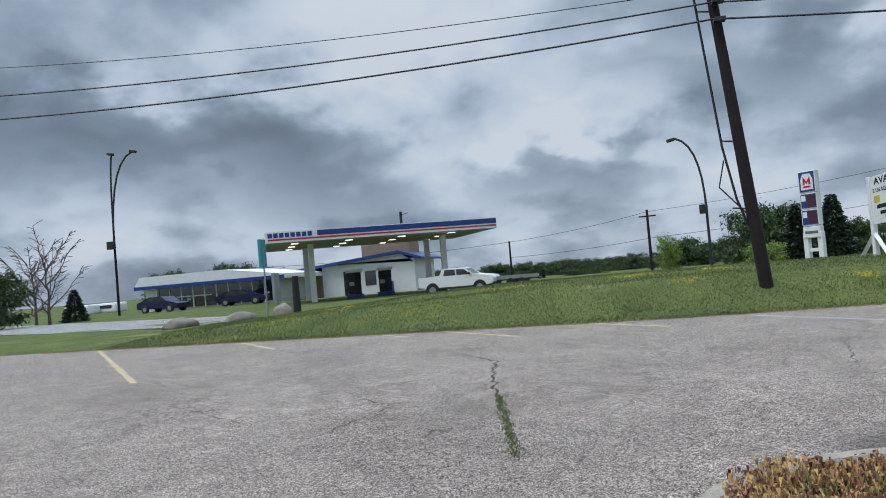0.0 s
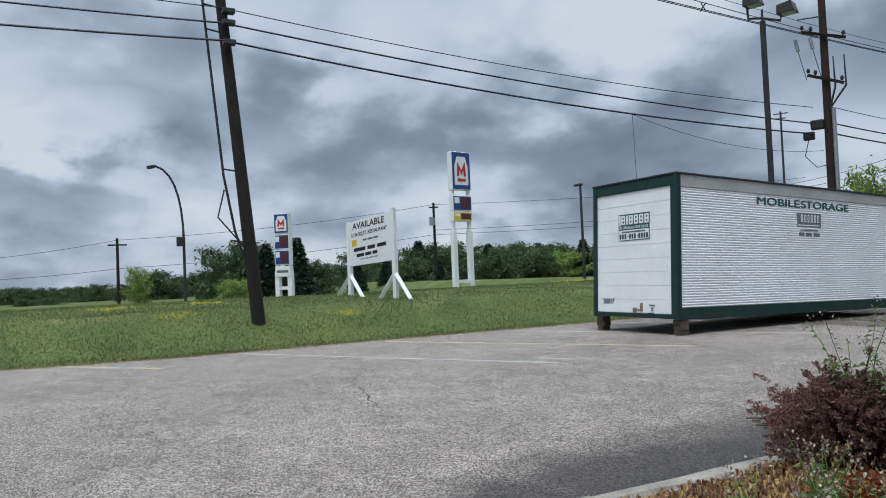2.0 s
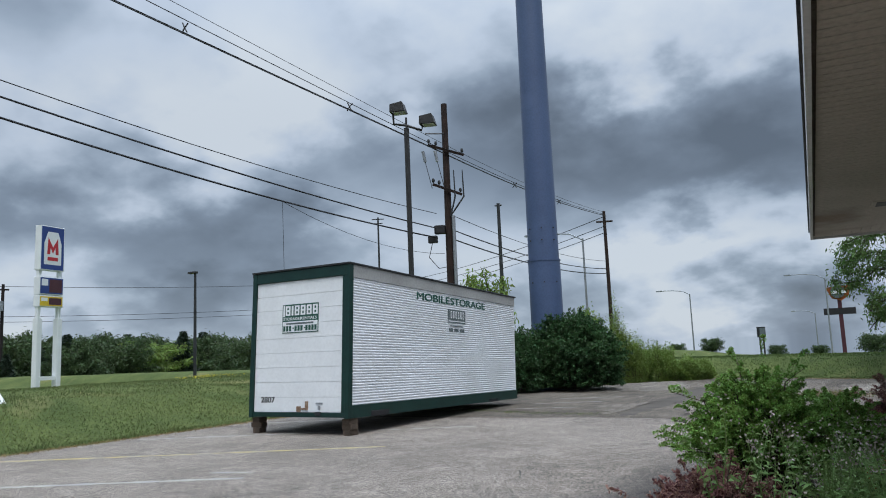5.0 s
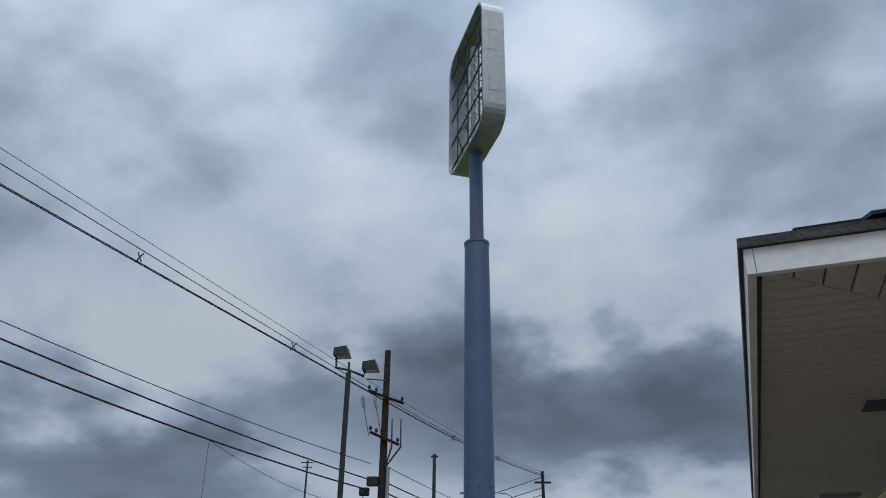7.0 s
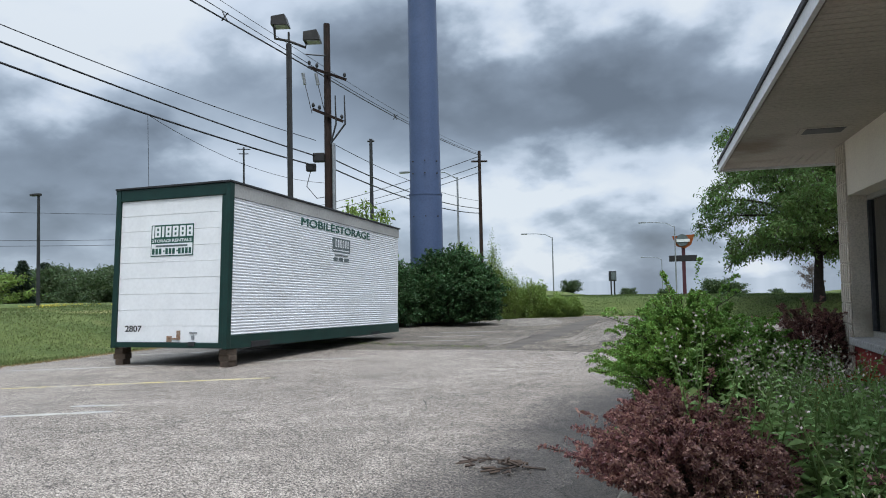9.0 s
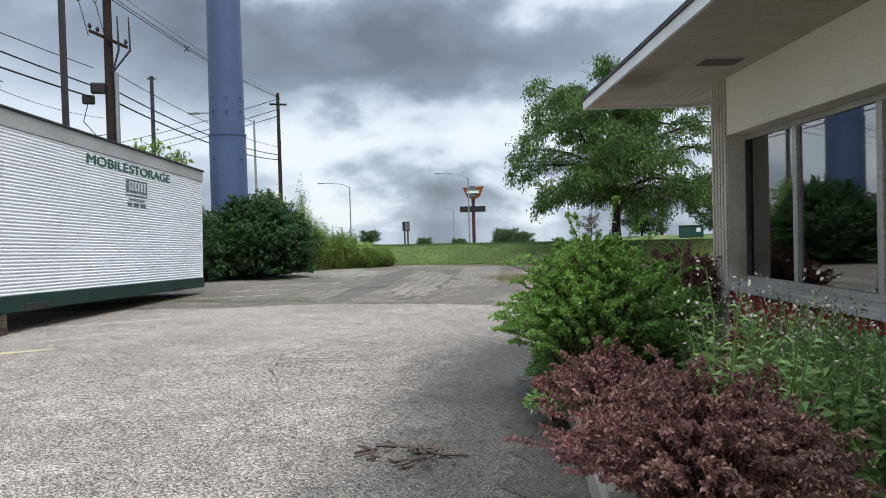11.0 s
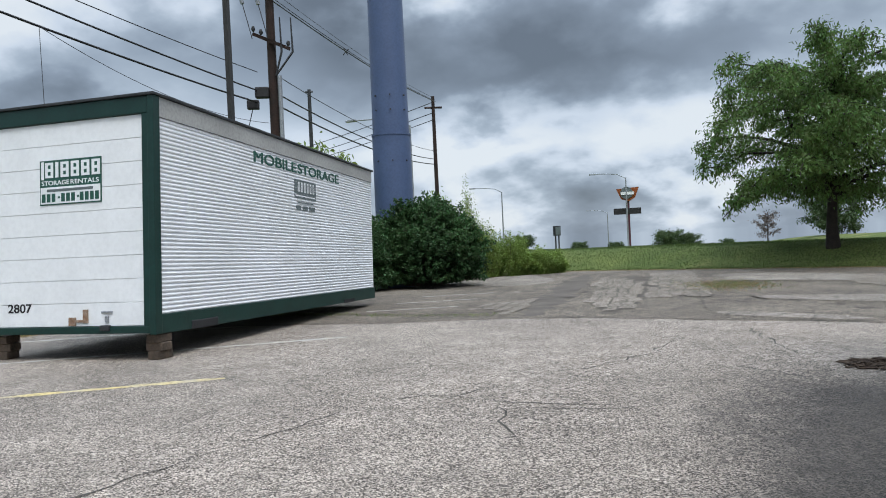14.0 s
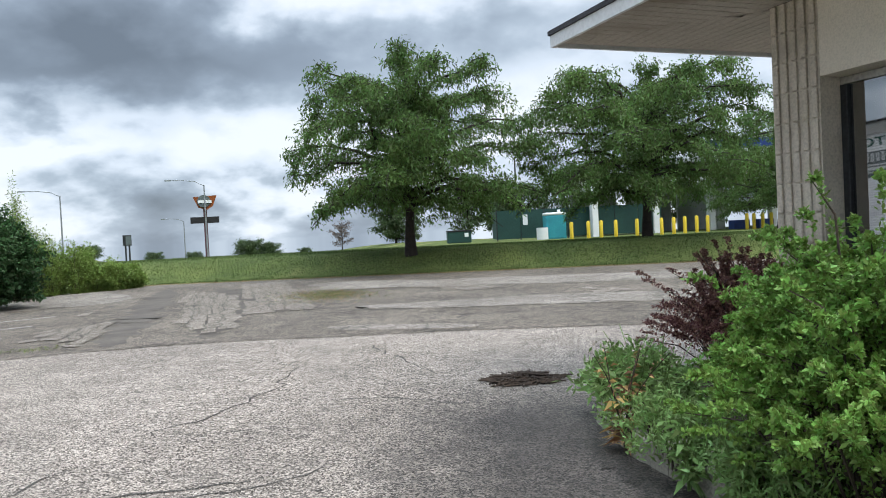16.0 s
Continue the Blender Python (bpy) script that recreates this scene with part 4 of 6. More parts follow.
    for i in range(7):
        for j in range(24):
            x0 = j * 0.42 + (0.21 if i % 2 else 0) - 0.03
            run = 0.16 * i
            if x0 < run + 0.02:
                continue
            bm = box(x0, x0 + 0.405, 0, 0.19, 0, 0.012)
            bm.transform(Matrix.Translation((0, e0 - 0.01 + run, zt + 0.047 + run * (zr - zt) / (Y1 / 2))) @ Matrix.Rotation(math.atan2(zr - zt, Y1 / 2), 4, "X"))
            part("shingle", bm, "shingle", roof)


build_restaurant()


# ---- plants ----
def quads_mesh(name, pos, axis, length, width, rng, bend=0.0):
    """Leaves as folded diamonds: numpy arrays of positions and leaf directions."""
    n = len(pos)
    ref = rng.normal(size=(n, 3))
    side = np.cross(axis, ref)
    side /= np.linalg.norm(side, axis=1, keepdims=True) + 1e-9
    l, w = length[:, None], width[:, None]
    tip = pos + axis * l + np.array([0, 0, -1.0]) * l * bend
    mid = pos + axis * l * 0.5
    v = np.stack([pos, mid + side * w * 0.5, tip, mid - side * w * 0.5], 1).reshape(-1, 3)
    me = bpy.data.meshes.new(name)
    me.vertices.add(4 * n)
    me.vertices.foreach_set("co", v.ravel())
    me.loops.add(4 * n)
    me.loops.foreach_set("vertex_index", np.arange(4 * n))
    me.polygons.add(n)
    me.polygons.foreach_set("loop_start", np.arange(0, 4 * n, 4))
    me.polygons.foreach_set("loop_total", np.full(n, 4))
    me.update(calc_edges=True)
    return me


def unit(v):
    return v / (np.linalg.norm(v, axis=-1, keepdims=True) + 1e-9)


def grow(seed, h, trunk, spread, limbs=11, first=0.25, droop=0.15, lean=0.0, rise=0.8, dome=0.0):
    """Limbs and twigs of a broad tree: a list of (points, radii), and the twig ends."""
    r = random.Random(seed)
    wood, ends = [], []
    tp = [Vector((lean * (k / 8) ** 2 * h + 0.03 * r.uniform(-1, 1) * h * k / 8, 0.03 * r.uniform(-1, 1) * h * k / 8, h * 0.86 * k / 8)) for k in range(9)]
    wood.append((tp, [trunk * (1.25 if k == 0 else 1 - 0.85 * k / 8) for k in range(9)], 8))
    for i in range(limbs):
        f = first + (0.86 - first) * (i + 0.3) / limbs
        base = tp[min(int(f * 8), 7)].lerp(tp[min(int(f * 8) + 1, 8)], f * 8 % 1)
        a = i * 2.4 + r.uniform(-0.4, 0.4)
        top = 1 - (f - first) / (0.9 - first)
        reach = spread * (0.16 + 0.88 * math.sin(math.pi * (0.16 + 0.49 * top))) * r.uniform(0.85, 1.12)
        out = Vector((math.cos(a), math.sin(a), 0))
        pts, n = [base], 6
        for k in range(1, n + 1):
            q = k / n
            z = rise * reach * (0.75 - 0.35 * top) * q - droop * reach * q * q * (0.6 + top)
            pts.append(base + out * reach * q + Vector((r.uniform(-1, 1), r.uniform(-1, 1), r.uniform(-1, 1))) * 0.05 * reach + Vector((0, 0, z)))
        wood.append((pts, [trunk * 0.42 * (1 - 0.86 * k / n) for k in range(n + 1)], 5))
        for k in range(1, n + 1):
            for s in range(3 if k < n else 4):
                b = a + r.uniform(-1.3, 1.3)
                ln = reach * r.uniform(0.16, 0.34)
                d = Vector((math.cos(b), math.sin(b), r.uniform(-0.25, 0.55)))
                st = pts[k - 1].lerp(pts[k], r.random())
                tip = st + d * ln + Vector((0, 0, -droop * ln))
                if dome:
                    # keep the twigs within a rounded crown, ragged by a tenth
                    mid_z = h * dome
                    q = math.sqrt((tip.x ** 2 + tip.y ** 2) / spread ** 2 + ((tip.z - mid_z) / (h - mid_z if tip.z > mid_z else mid_z * 0.80)) ** 2) / r.uniform(0.88, 1.06)
                    if q > 1:
                        tip = Vector((0, 0, mid_z)) + (tip - Vector((0, 0, mid_z))) / q
                tw = [st, st.lerp(tip, 0.5) + Vector((0, 0, 0.06 * ln)), tip]
                wood.append((tw, [trunk * 0.08, trunk * 0.05, trunk * 0.025], 3))
                ends.append((tw[0], tw[2]))
    for k in range(14):
        a = r.uniform(0, 6.28)
        st = tp[-1].lerp(tp[-3], r.random())
        tw = [st, st + Vector((math.cos(a) * 0.5, math.sin(a) * 0.5, r.uniform(0.3, 1.0))) * h * 0.10]
        wood.append((tw, [trunk * 0.08, trunk * 0.03], 3))
        ends.append((tw[0], tw[1]))
    return wood, ends


def tree_meshes(seed, h, trunk, spread, leaves, size, scatter=0.06, **kw):
    wood, ends = grow(seed, h, trunk, spread, **kw)
    bm = bmesh.new()
    for pts, rad, seg in wood:
        TUBE(bm, pts, rad, seg, False)
    tm = bpy.data.meshes.new("trunk")
    bm.to_mesh(tm)
    bm.free()
    rng = np.random.default_rng(seed)
    a, b = np.array([e[0] for e in ends]), np.array([e[1] for e in ends])
    pick = rng.integers(0, len(ends), leaves)
    f = rng.random((leaves, 1)) * 1.15
    pos = a[pick] + (b - a)[pick] * f + rng.normal(size=(leaves, 3)) * np.array([0.55, 0.55, 0.5]) * h * scatter
    axis = unit((b - a)[pick] * 0.6 / h + rng.normal(size=(leaves, 3)) * 0.35 + np.array([0, 0, -0.25]))
    ln = size * rng.uniform(0.6, 1.3, leaves)
    return tm, quads_mesh("crown", pos, axis, ln, ln * rng.uniform(0.26, 0.42, leaves), rng, 0.15)


def tree(x, y, z, meshes, label, leaf, scale=1.0, turn=0.0, group="", wide=1.0, category="tree"):
    t = thing("tree", at(x, y, z, turn), label, category, group)
    t.scale = (scale * wide, scale * wide, scale)
    for me, mat in zip(meshes, ("bark", leaf)):
        if not me.materials:
            me.materials.append(M[mat])
        o = new("trunk" if mat == "bark" else "crown", me)
        o.parent = t
        if o.material_slots and o.material_slots[0].material != M[mat]:
            o.material_slots[0].link = "OBJECT"
            o.material_slots[0].material = M[mat]
    return t


LOCUST = tree_meshes(3, 6.6, 0.17, 3.75, 78000, 0.125, 0.030, limbs=34, first=0.26, droop=0.34, rise=0.95, dome=0.52)
LOCUST2 = tree_meshes(8, 6.2, 0.16, 4.0, 78000, 0.125, 0.030, limbs=34, first=0.27, droop=0.34, rise=0.85, dome=0.52)
tree(10.3, 16.8, height(10.3, 16.8) - 0.05, LOCUST, "green honey locust with feathery drooping foliage on grass", "leaf", 1.0, 20, "lawn trees", 1.0)
tree(17.8, 15.6, height(17.8, 15.6) - 0.05, LOCUST2, "broad green honey locust on the grass strip", "leaf", 1.0, 110, "lawn trees", 1.0)
FAR_A = tree_meshes(21, 9.0, 0.2, 3.6, 8000, 0.50, 0.075, limbs=18, first=0.12, droop=0.15)
FAR_B = tree_meshes(22, 8.0, 0.2, 3.6, 8000, 0.50, 0.075, limbs=18, first=0.10, droop=0.10, rise=1.0)
SHRUB = tree_meshes(29, 3.0, 0.06, 2.0, 6500, 0.30, 0.13, limbs=16, first=0.04, droop=0.05, rise=0.9)
FAR_C = tree_meshes(23, 7.0, 0.12, 1.9, 4200, 0.32, limbs=18, first=0.10, droop=0.05, rise=1.3)
SPARSE = tree_meshes(24, 7.0, 0.12, 2.0, 1600, 0.35, limbs=10, first=0.2, droop=0.05, rise=1.2)


def conifer_meshes(seed, h, spread, leaves):
    rng = np.random.default_rng(seed)
    bm = tube([(0, 0, 0), (0, 0, h)], [0.16, 0.02], 6)
    tm = bpy.data.meshes.new("trunk")
    bm.to_mesh(tm)
    bm.free()
    f = rng.random(leaves) ** 0.7
    zz = h * (1 - f) * 0.94 + 0.06 * h
    tier = 0.72 + 0.28 * np.abs(np.sin(zz * 3.4 + rng.uniform(0, 6)))
    a = rng.uniform(0, 6.283, leaves)
    rad = spread * (1 - zz / h) ** 0.85 * tier * np.sqrt(rng.uniform(0.15, 1.15, leaves))
    pos = np.stack([np.cos(a) * rad, np.sin(a) * rad, zz - 0.18 * rad], 1)
    axis = unit(np.stack([np.cos(a), np.sin(a), np.full(leaves, -0.35)], 1) + rng.normal(size=(leaves, 3)) * 0.35)
    ln = 0.5 * rng.uniform(0.6, 1.3, leaves)
    return tm, quads_mesh("crown", pos, axis, ln, ln * 0.4, rng, 0.1)


CONE = conifer_meshes(5, 9.0, 2.3, 4200)
# woods to the west, beyond the road
r = random.Random(77)
for k, (y, d, hgt) in enumerate(((-62, -72, 5.2), (-55, -75, 5.6), (-49, -72, 4.6))):
    tree(d, y, -0.5, FAR_B, "dense green tree beside the road", "leaf_far", hgt / 8, k * 70, "roadside trees", 1.1)
for k in range(44):
    y = -24 + k * 3.1 + r.uniform(-1, 1)
    x = -95 + r.uniform(-7, 7)
    sc = r.uniform(0.28, 0.36) if y < -2 else r.uniform(0.5, 0.68) if y < 30 else r.uniform(0.85, 1.0)
    tree(x, y * 1.1, -2.0, (FAR_A, FAR_B, FAR_A, CONE)[k % 4], "distant green tree in a hedgerow" if k % 4 < 3 else "distant dark conifer in a hedgerow", "leaf_far" if k % 4 < 3 else "conifer", sc, r.uniform(0, 360), "distant western woods", 1.35)
for k in range(24):
    y = -46 + k * 2.6 + r.uniform(-1, 1)
    tree(-108 + r.uniform(-5, 5), y, -1.5, (FAR_A, FAR_B)[k % 2], "distant green tree in a hedgerow", "leaf_far", r.uniform(0.36, 0.46), r.uniform(0, 360), "distant western woods", 1.6)
for k in range(9):
    tree(-60 + 3 * r.uniform(-1, 1), 4.5 + 3.1 * k + r.uniform(-0.8, 0.8), -0.8, CONE if k % 3 else FAR_A, "dark conifer in a row beyond the road" if k % 3 else "dark green tree beyond the road", "conifer" if k % 3 else "leaf_far",
         (0.66 if k < 3 else 0.42) * r.uniform(0.9, 1.15), r.uniform(0, 360), "dark roadside trees", 1.3)
tree(-58, 40.0, -0.8, FAR_B, "round bright green tree beyond the road", "leaf_lime", 0.56, 40, "bright roadside trees", 1.65)
tree(-51, 48.5, -0.8, FAR_A, "bright green tree beyond the road", "leaf_far", 0.50, 10, "bright roadside trees", 1.6)
tree(-66, -2.8, -0.8, FAR_C, "small bright green tree beyond the road", "leaf_lime", 0.62, 80, "bright roadside trees", 1.0)
tree(-52, 3.4, -0.3, SHRUB, "low pale green shrub beyond the bank", "leaf_lime", 0.6, 0, "bright roadside trees", 1.2)
for k in range(9):
    tree(-58 + r.uniform(-4, 4), 30 + k * 7 + r.uniform(-2, 2), -0.8, (FAR_A, FAR_B, CONE)[k % 3], "dark tree in the western woods", "leaf_far" if k % 3 < 2 else "conifer", r.uniform(0.45, 0.62), r.uniform(0, 360), "distant western woods", 1.3)


def bare_tree(x, y, z, h, seed):
    wood, _ = grow(seed, h, 0.13, h * 0.42, limbs=10, first=0.15, droop=-0.25, rise=1.9)
    bm = bmesh.new()
    for pts, rad, seg in wood:
        TUBE(bm, pts, [max(v, 0.022) for v in rad], min(seg, 5), False)
    t = thing("bare_tree", at(x, y, z), "leafless grey tree beside the road", "tree", "bare trees")
    part("branchwork", bm, "bare", t)


bare_tree(-35, -48.6, -0.2, 6.0, 31)
bare_tree(-37, -51.4, -0.2, 5.6, 32)
tree(-31.6, -50.2, -0.2, FAR_B, "dense dark green tree beside the road", "leaf_far", 0.55, 10, "roadside trees", 1.1)
tree(-39, -49.6, -0.2, CONE, "small dark conifer beside the road", "conifer", 0.30, 10, "roadside trees", 1.6)
# trees and scrub to the north
for x, y, me, s, mat, lab in ((21.0, 45, FAR_C, 0.75, "leaf_far", "airy green tree on the rise"), (17.2, 52, FAR_A, 0.42, "leaf_far", "green tree on the rise"), (19.4, 55, SPARSE, 0.65, "leaf_far", "thin young tree on the rise"),
                              (14.0, 60, SPARSE, 0.42, "bare", "thin young tree on the rise"), (30, 45, FAR_A, 0.6, "leaf_far", "green tree behind the enclosure"), (36, 40, FAR_B, 0.75, "leaf_far", "green tree behind the enclosure"),
                              (26, 50, FAR_B, 0.6, "leaf_far", "green tree behind the enclosure"), (31.5, 26, LOCUST2, 0.8, "leaf", "green honey locust beside the forecourt"),
                              (6.3, 66, SHRUB, 0.56, "leaf_far", "low green tree on the horizon"), (8.0, 66, SHRUB, 0.44, "leaf_far", "low green tree on the horizon"), (-11, 66, SHRUB, 0.34, "leaf_far", "small tree on the horizon"),
                              (-6.5, 60, SHRUB, 0.40, "leaf_far", "small tree on the horizon"), (0.5, 80, SHRUB, 0.36, "leaf_far", "low tree on the horizon"), (-3, 75, SHRUB, 0.36, "leaf_far", "low tree on the horizon"),
                              (12, 75, SHRUB, 0.3, "leaf_far", "low tree on the horizon"), (-16, 62, SHRUB, 0.36, "leaf_far", "low tree on the horizon"), (-22, 60, SHRUB, 0.5, "leaf_far", "low tree on the horizon")):
    tree(x, y, height(x, y) - 0.05, me, lab, mat, s, x * 40, "northern trees", 1.15)
tree(-3.1, 11.2, 0, FAR_C, "slender young tree behind the container", "leaf_lime", 0.62, 0, "", 0.75)
tree(-0.95, 14.6, 0, FAR_C, "slender young tree beside the pylon", "leaf_lime", 0.42, 70, "", 0.7)


def bush(name, x, y, z, rx, ry, h, sprays, per, size, leaf, seed, label, arch=0.55, up=0.9, wid=0.5, category="bush", twigs=True, skirt=0.1, loose=0.0, deep=0.30, tuft=0, low=0.0):
    """A shrub of arching sprays, each set with leaves; uneven outline."""
    rng = np.random.default_rng(seed)
    t = thing(name, at(x, y, z), label, category)
    a = rng.uniform(0, 6.283, sprays)
    q = np.sqrt(rng.uniform(0.02, 1.0, sprays))
    skirted = rng.random(sprays) < low
    q = np.where(skirted, rng.uniform(0.84, 1.0, sprays), q)
    lump = 1 + 0.16 * np.sin(3 * a + seed) + 0.10 * np.sin(5 * a + 2 * seed) + rng.normal(size=sprays) * 0.09
    tipz = h * (np.sqrt(np.clip(1 - (q * 0.93) ** 2, 0.0, 1)) * rng.uniform(0.80, 1.08, sprays)) * up + h * skirt * rng.uniform(0, 1, sprays)
    tipz = np.where(skirted, h * rng.uniform(0.06, 0.6, sprays), tipz)
    stray = np.where(rng.random(sprays) < loose, rng.uniform(1.12, 1.42, sprays), 1.0)
    tip = np.stack([np.cos(a) * rx * q * lump * stray, np.sin(a) * ry * q * lump * stray, tipz * (0.35 + 0.65 * stray)], 1)
    base = np.stack([np.cos(a) * rx * q * 0.28, np.sin(a) * ry * q * 0.28, np.full(sprays, 0.0)], 1)
    ctrl = base * 0.35 + tip * 0.65
    ctrl[:, 2] = tip[:, 2] * (0.75 + arch * 0.5)
    s = rng.integers(0, sprays, sprays * per)
    f = np.clip(1 - np.abs(rng.normal(size=(len(s), 1))) * deep, 0.04, 1.02)
    if tuft:
        f = np.round(f * tuft) / tuft
    pos = (1 - f) ** 2 * base[s] + 2 * f * (1 - f) * ctrl[s] + f * f * tip[s] + rng.normal(size=(len(s), 3)) * size * (0.22 if tuft else 0.55)
    pos[:, 2] = np.maximum(pos[:, 2], 0.02)
    axis = unit(rng.normal(size=(len(s), 3)) + unit(tip[s] - base[s]) * 0.7)
    ln = size * rng.uniform(0.6, 1.35, len(s))
    link_mesh("foliage", quads_mesh("foliage", pos, axis, ln, ln * wid * rng.uniform(0.8, 1.2, len(s)), rng, 0.1), leaf, t)
    if twigs:
        bm = bmesh.new()
        for i in range(0, sprays, 3):
            TUBE(bm, [base[i], ctrl[i] * 0.8 + base[i] * 0.2, tip[i]], [0.007, 0.005, 0.002], 3, False)
        part("stemwork", bm, "twig", t)
    return t


bush("barberry_bush", 7.30, -3.58, 0.08, 0.60, 0.66, 0.99, 760, 150, 0.023, "leaf_green", 41, "green barberry bush with arching sprays over the kerb", loose=0.14, wid=0.5, skirt=0.16, tuft=34, arch=0.75)
bush("barberry_bush", 7.82, -2.75, 0.08, 0.52, 0.50, 0.76, 480, 140, 0.023, "leaf_green", 42, "smaller green barberry bush behind the kerb", loose=0.08, wid=0.5, skirt=0.16, tuft=30, arch=0.75)
bush("purple_barberry", 7.47, -6.08, 0.08, 0.50, 0.60, 0.57, 740, 84, 0.021, "leaf_red", 43, "low dark purple barberry bush in the bed", loose=0.06, tuft=22)
bush("purple_barberry", 7.22, -4.85, 0.08, 0.36, 0.44, 0.46, 300, 80, 0.021, "leaf_red", 44, "small dark purple barberry bush in the bed", loose=0.05, tuft=20)
bush("purple_barberry", 8.46, -1.36, 0.08, 0.60, 0.46, 0.86, 460, 120, 0.021, "leaf_red", 45, "dark red barberry bush beside the pier", loose=0.10, tuft=20)
bush("purple_barberry", 8.75, -6.6, 0.08, 0.6, 0.6, 0.5, 300, 60, 0.028, "leaf_red", 46, "dark purple barberry bush in the bed", loose=0.03)
bush("green_shrub", 8.62, -4.7, 0.08, 0.5, 0.9, 0.48, 420, 70, 0.04, "leaf_weed", 47, "green shrub below the windows", loose=0.1)
bush("laurel_bush", -0.62, 12.0, 0.06, 1.72, 1.1, 2.3, 1900, 64, 0.075, "leaf_dark", 48, "large dense dark green bush at the pylon foot", wid=0.5, skirt=0.14, arch=0.35, deep=0.30, tuft=16, low=0.42)
bush("laurel_bush", -2.05, 11.1, 0.0, 0.9, 0.8, 2.05, 480, 60, 0.08, "leaf_dark", 49, "dense dark green bush behind the container", wid=0.5, low=0.42)
bush("orange_shrub", 8.5, -4.0, 0.08, 0.36, 0.5, 0.46, 260, 50, 0.04, "orange", 50, "low orange-leaved plant in the bed")
bush("orange_shrub", 8.1, -6.95, 0.08, 0.32, 0.28, 0.22, 110, 40, 0.035, "orange", 51, "low orange-leaved plant in the bed")
r = random.Random(14)
for k in range(22):
    q = k / 21
    x, y = -0.75 + 3.1 * q + r.uniform(-0.12, 0.12), 14.6 + 3.1 * q ** 0.7 + r.uniform(-0.25, 0.25)
    hh = (2.3 - 1.6 * q) * r.uniform(0.55, 1.12) * (1.4 if k in (4, 12, 17) else 1.0)
    bush("tall_weeds", x, y, height(x, y), 0.25, 0.25, hh, 80, 60, 0.075, "leaf_lime", 60 + k, "tall green weeds at the paving edge", category="weeds", wid=0.26, arch=0.1, loose=0.3, deep=0.6)


bush("kerb_weeds", 7.10, -2.55, 0.02, 0.26, 0.5, 0.34, 80, 50, 0.036, "leaf_weed", 71, "pale green weeds spilling over the kerb", category="weeds", wid=0.32)
bush("kerb_weeds", 7.02, -3.4, 0.02, 0.22, 0.5, 0.30, 80, 50, 0.036, "leaf_weed", 72, "pale green weeds spilling over the kerb", category="weeds", wid=0.32)
bush("kerb_weeds", 6.98, -4.3, 0.02, 0.16, 0.4, 0.24, 60, 50, 0.036, "leaf_weed", 74, "pale green weeds spilling over the kerb", category="weeds", wid=0.32)
bush("kerb_weeds", 7.45, -1.6, 0.05, 0.34, 0.4, 0.36, 90, 40, 0.06, "leaf_weed", 73, "pale green weeds spilling over the kerb", category="weeds", wid=0.32)


def weed(x, y, z, h, seed, leaf="leaf_weed", heads=True, label="leggy green weed with pale seed heads in the bed"):
    rng = np.random.default_rng(seed)
    t = thing("weed", at(x, y, z), label, "weed", "weeds in the bed")
    bm = bmesh.new()
    P, A, S, T = [], [], [], []
    for k in range(5):
        a = rng.uniform(0, 6.28)
        out = np.array([math.cos(a), math.sin(a), 0]) * h * rng.uniform(0.1, 0.38)
        top = h * rng.uniform(0.75, 1.05)
        pts = [(out * q * q + np.array([0, 0, top * q]) + rng.normal(size=3) * 0.008) for q in np.linspace(0, 1, 6)]
        TUBE(bm, pts, [0.006, 0.005, 0.005, 0.004, 0.003, 0.002], 4, False)
        for q in np.linspace(0.06, 0.95, 30):
            b = rng.uniform(0, 6.28)
            P.append(out * q * q + np.array([0, 0, top * q]))
            A.append(unit(np.array([math.cos(b), math.sin(b), rng.uniform(-0.1, 0.6)])))
            S.append((0.035 + 0.10 * h) * (1.25 - q) * rng.uniform(0.6, 1.15))
        for _ in range(10):
            T.append(pts[-1] + rng.normal(size=3) * 0.045 * h)
    part("stemwork", bm, "twig" if leaf != "leaf_weed" else "leaf_weed", t)
    S = np.array(S)
    link_mesh("foliage", quads_mesh("foliage", np.array(P), np.array(A), S * 1.25, S * 0.34, rng, 0.3), leaf, t)
    if heads:
        T = np.array(T)
        ax = unit(rng.normal(size=T.shape) + np.array([0, 0, 0.6]))
        link_mesh("seed_spray", quads_mesh("seed_spray", T, ax, np.full(len(T), 0.02), np.full(len(T), 0.013), rng), "seed", t)["kind"] = "stuff"


r = random.Random(9)
for k in range(26):
    weed(r.uniform(7.75, 8.6), r.uniform(-4.7, -2.8), 0.085, r.uniform(0.45, 0.75), 200 + k, heads=k % 2 == 0)
for k in range(15):
    weed(r.uniform(7.9, 8.4), r.uniform(-6.0, -4.9), 0.085, r.uniform(0.5, 0.80), 270 + k, heads=k % 2 == 0)
for k in range(4):
    weed(7.5 + 0.12 * k, -6.1 + 0.25 * (k % 2), 0.085, r.uniform(0.82, 0.98), 290 + k, label="tall thin weed with pale seed heads through the barberry")
for k in range(34):
    weed(r.uniform(8.05, 10.2), r.uniform(-8.6, -6.5), 0.085, r.uniform(0.3, 0.6), 230 + k)
for k in range(9):
    weed(7.08 + r.uniform(-0.18, 0.3), r.uniform(-3.9, -1.5), 0.02, r.uniform(0.3, 0.58), 250 + k, heads=False, label="young green weed at the kerb")


weed(7.05, -2.2, 0.0, 0.66, 301, leaf="withered", label="thin dried weed stalk with seed heads at the kerb")


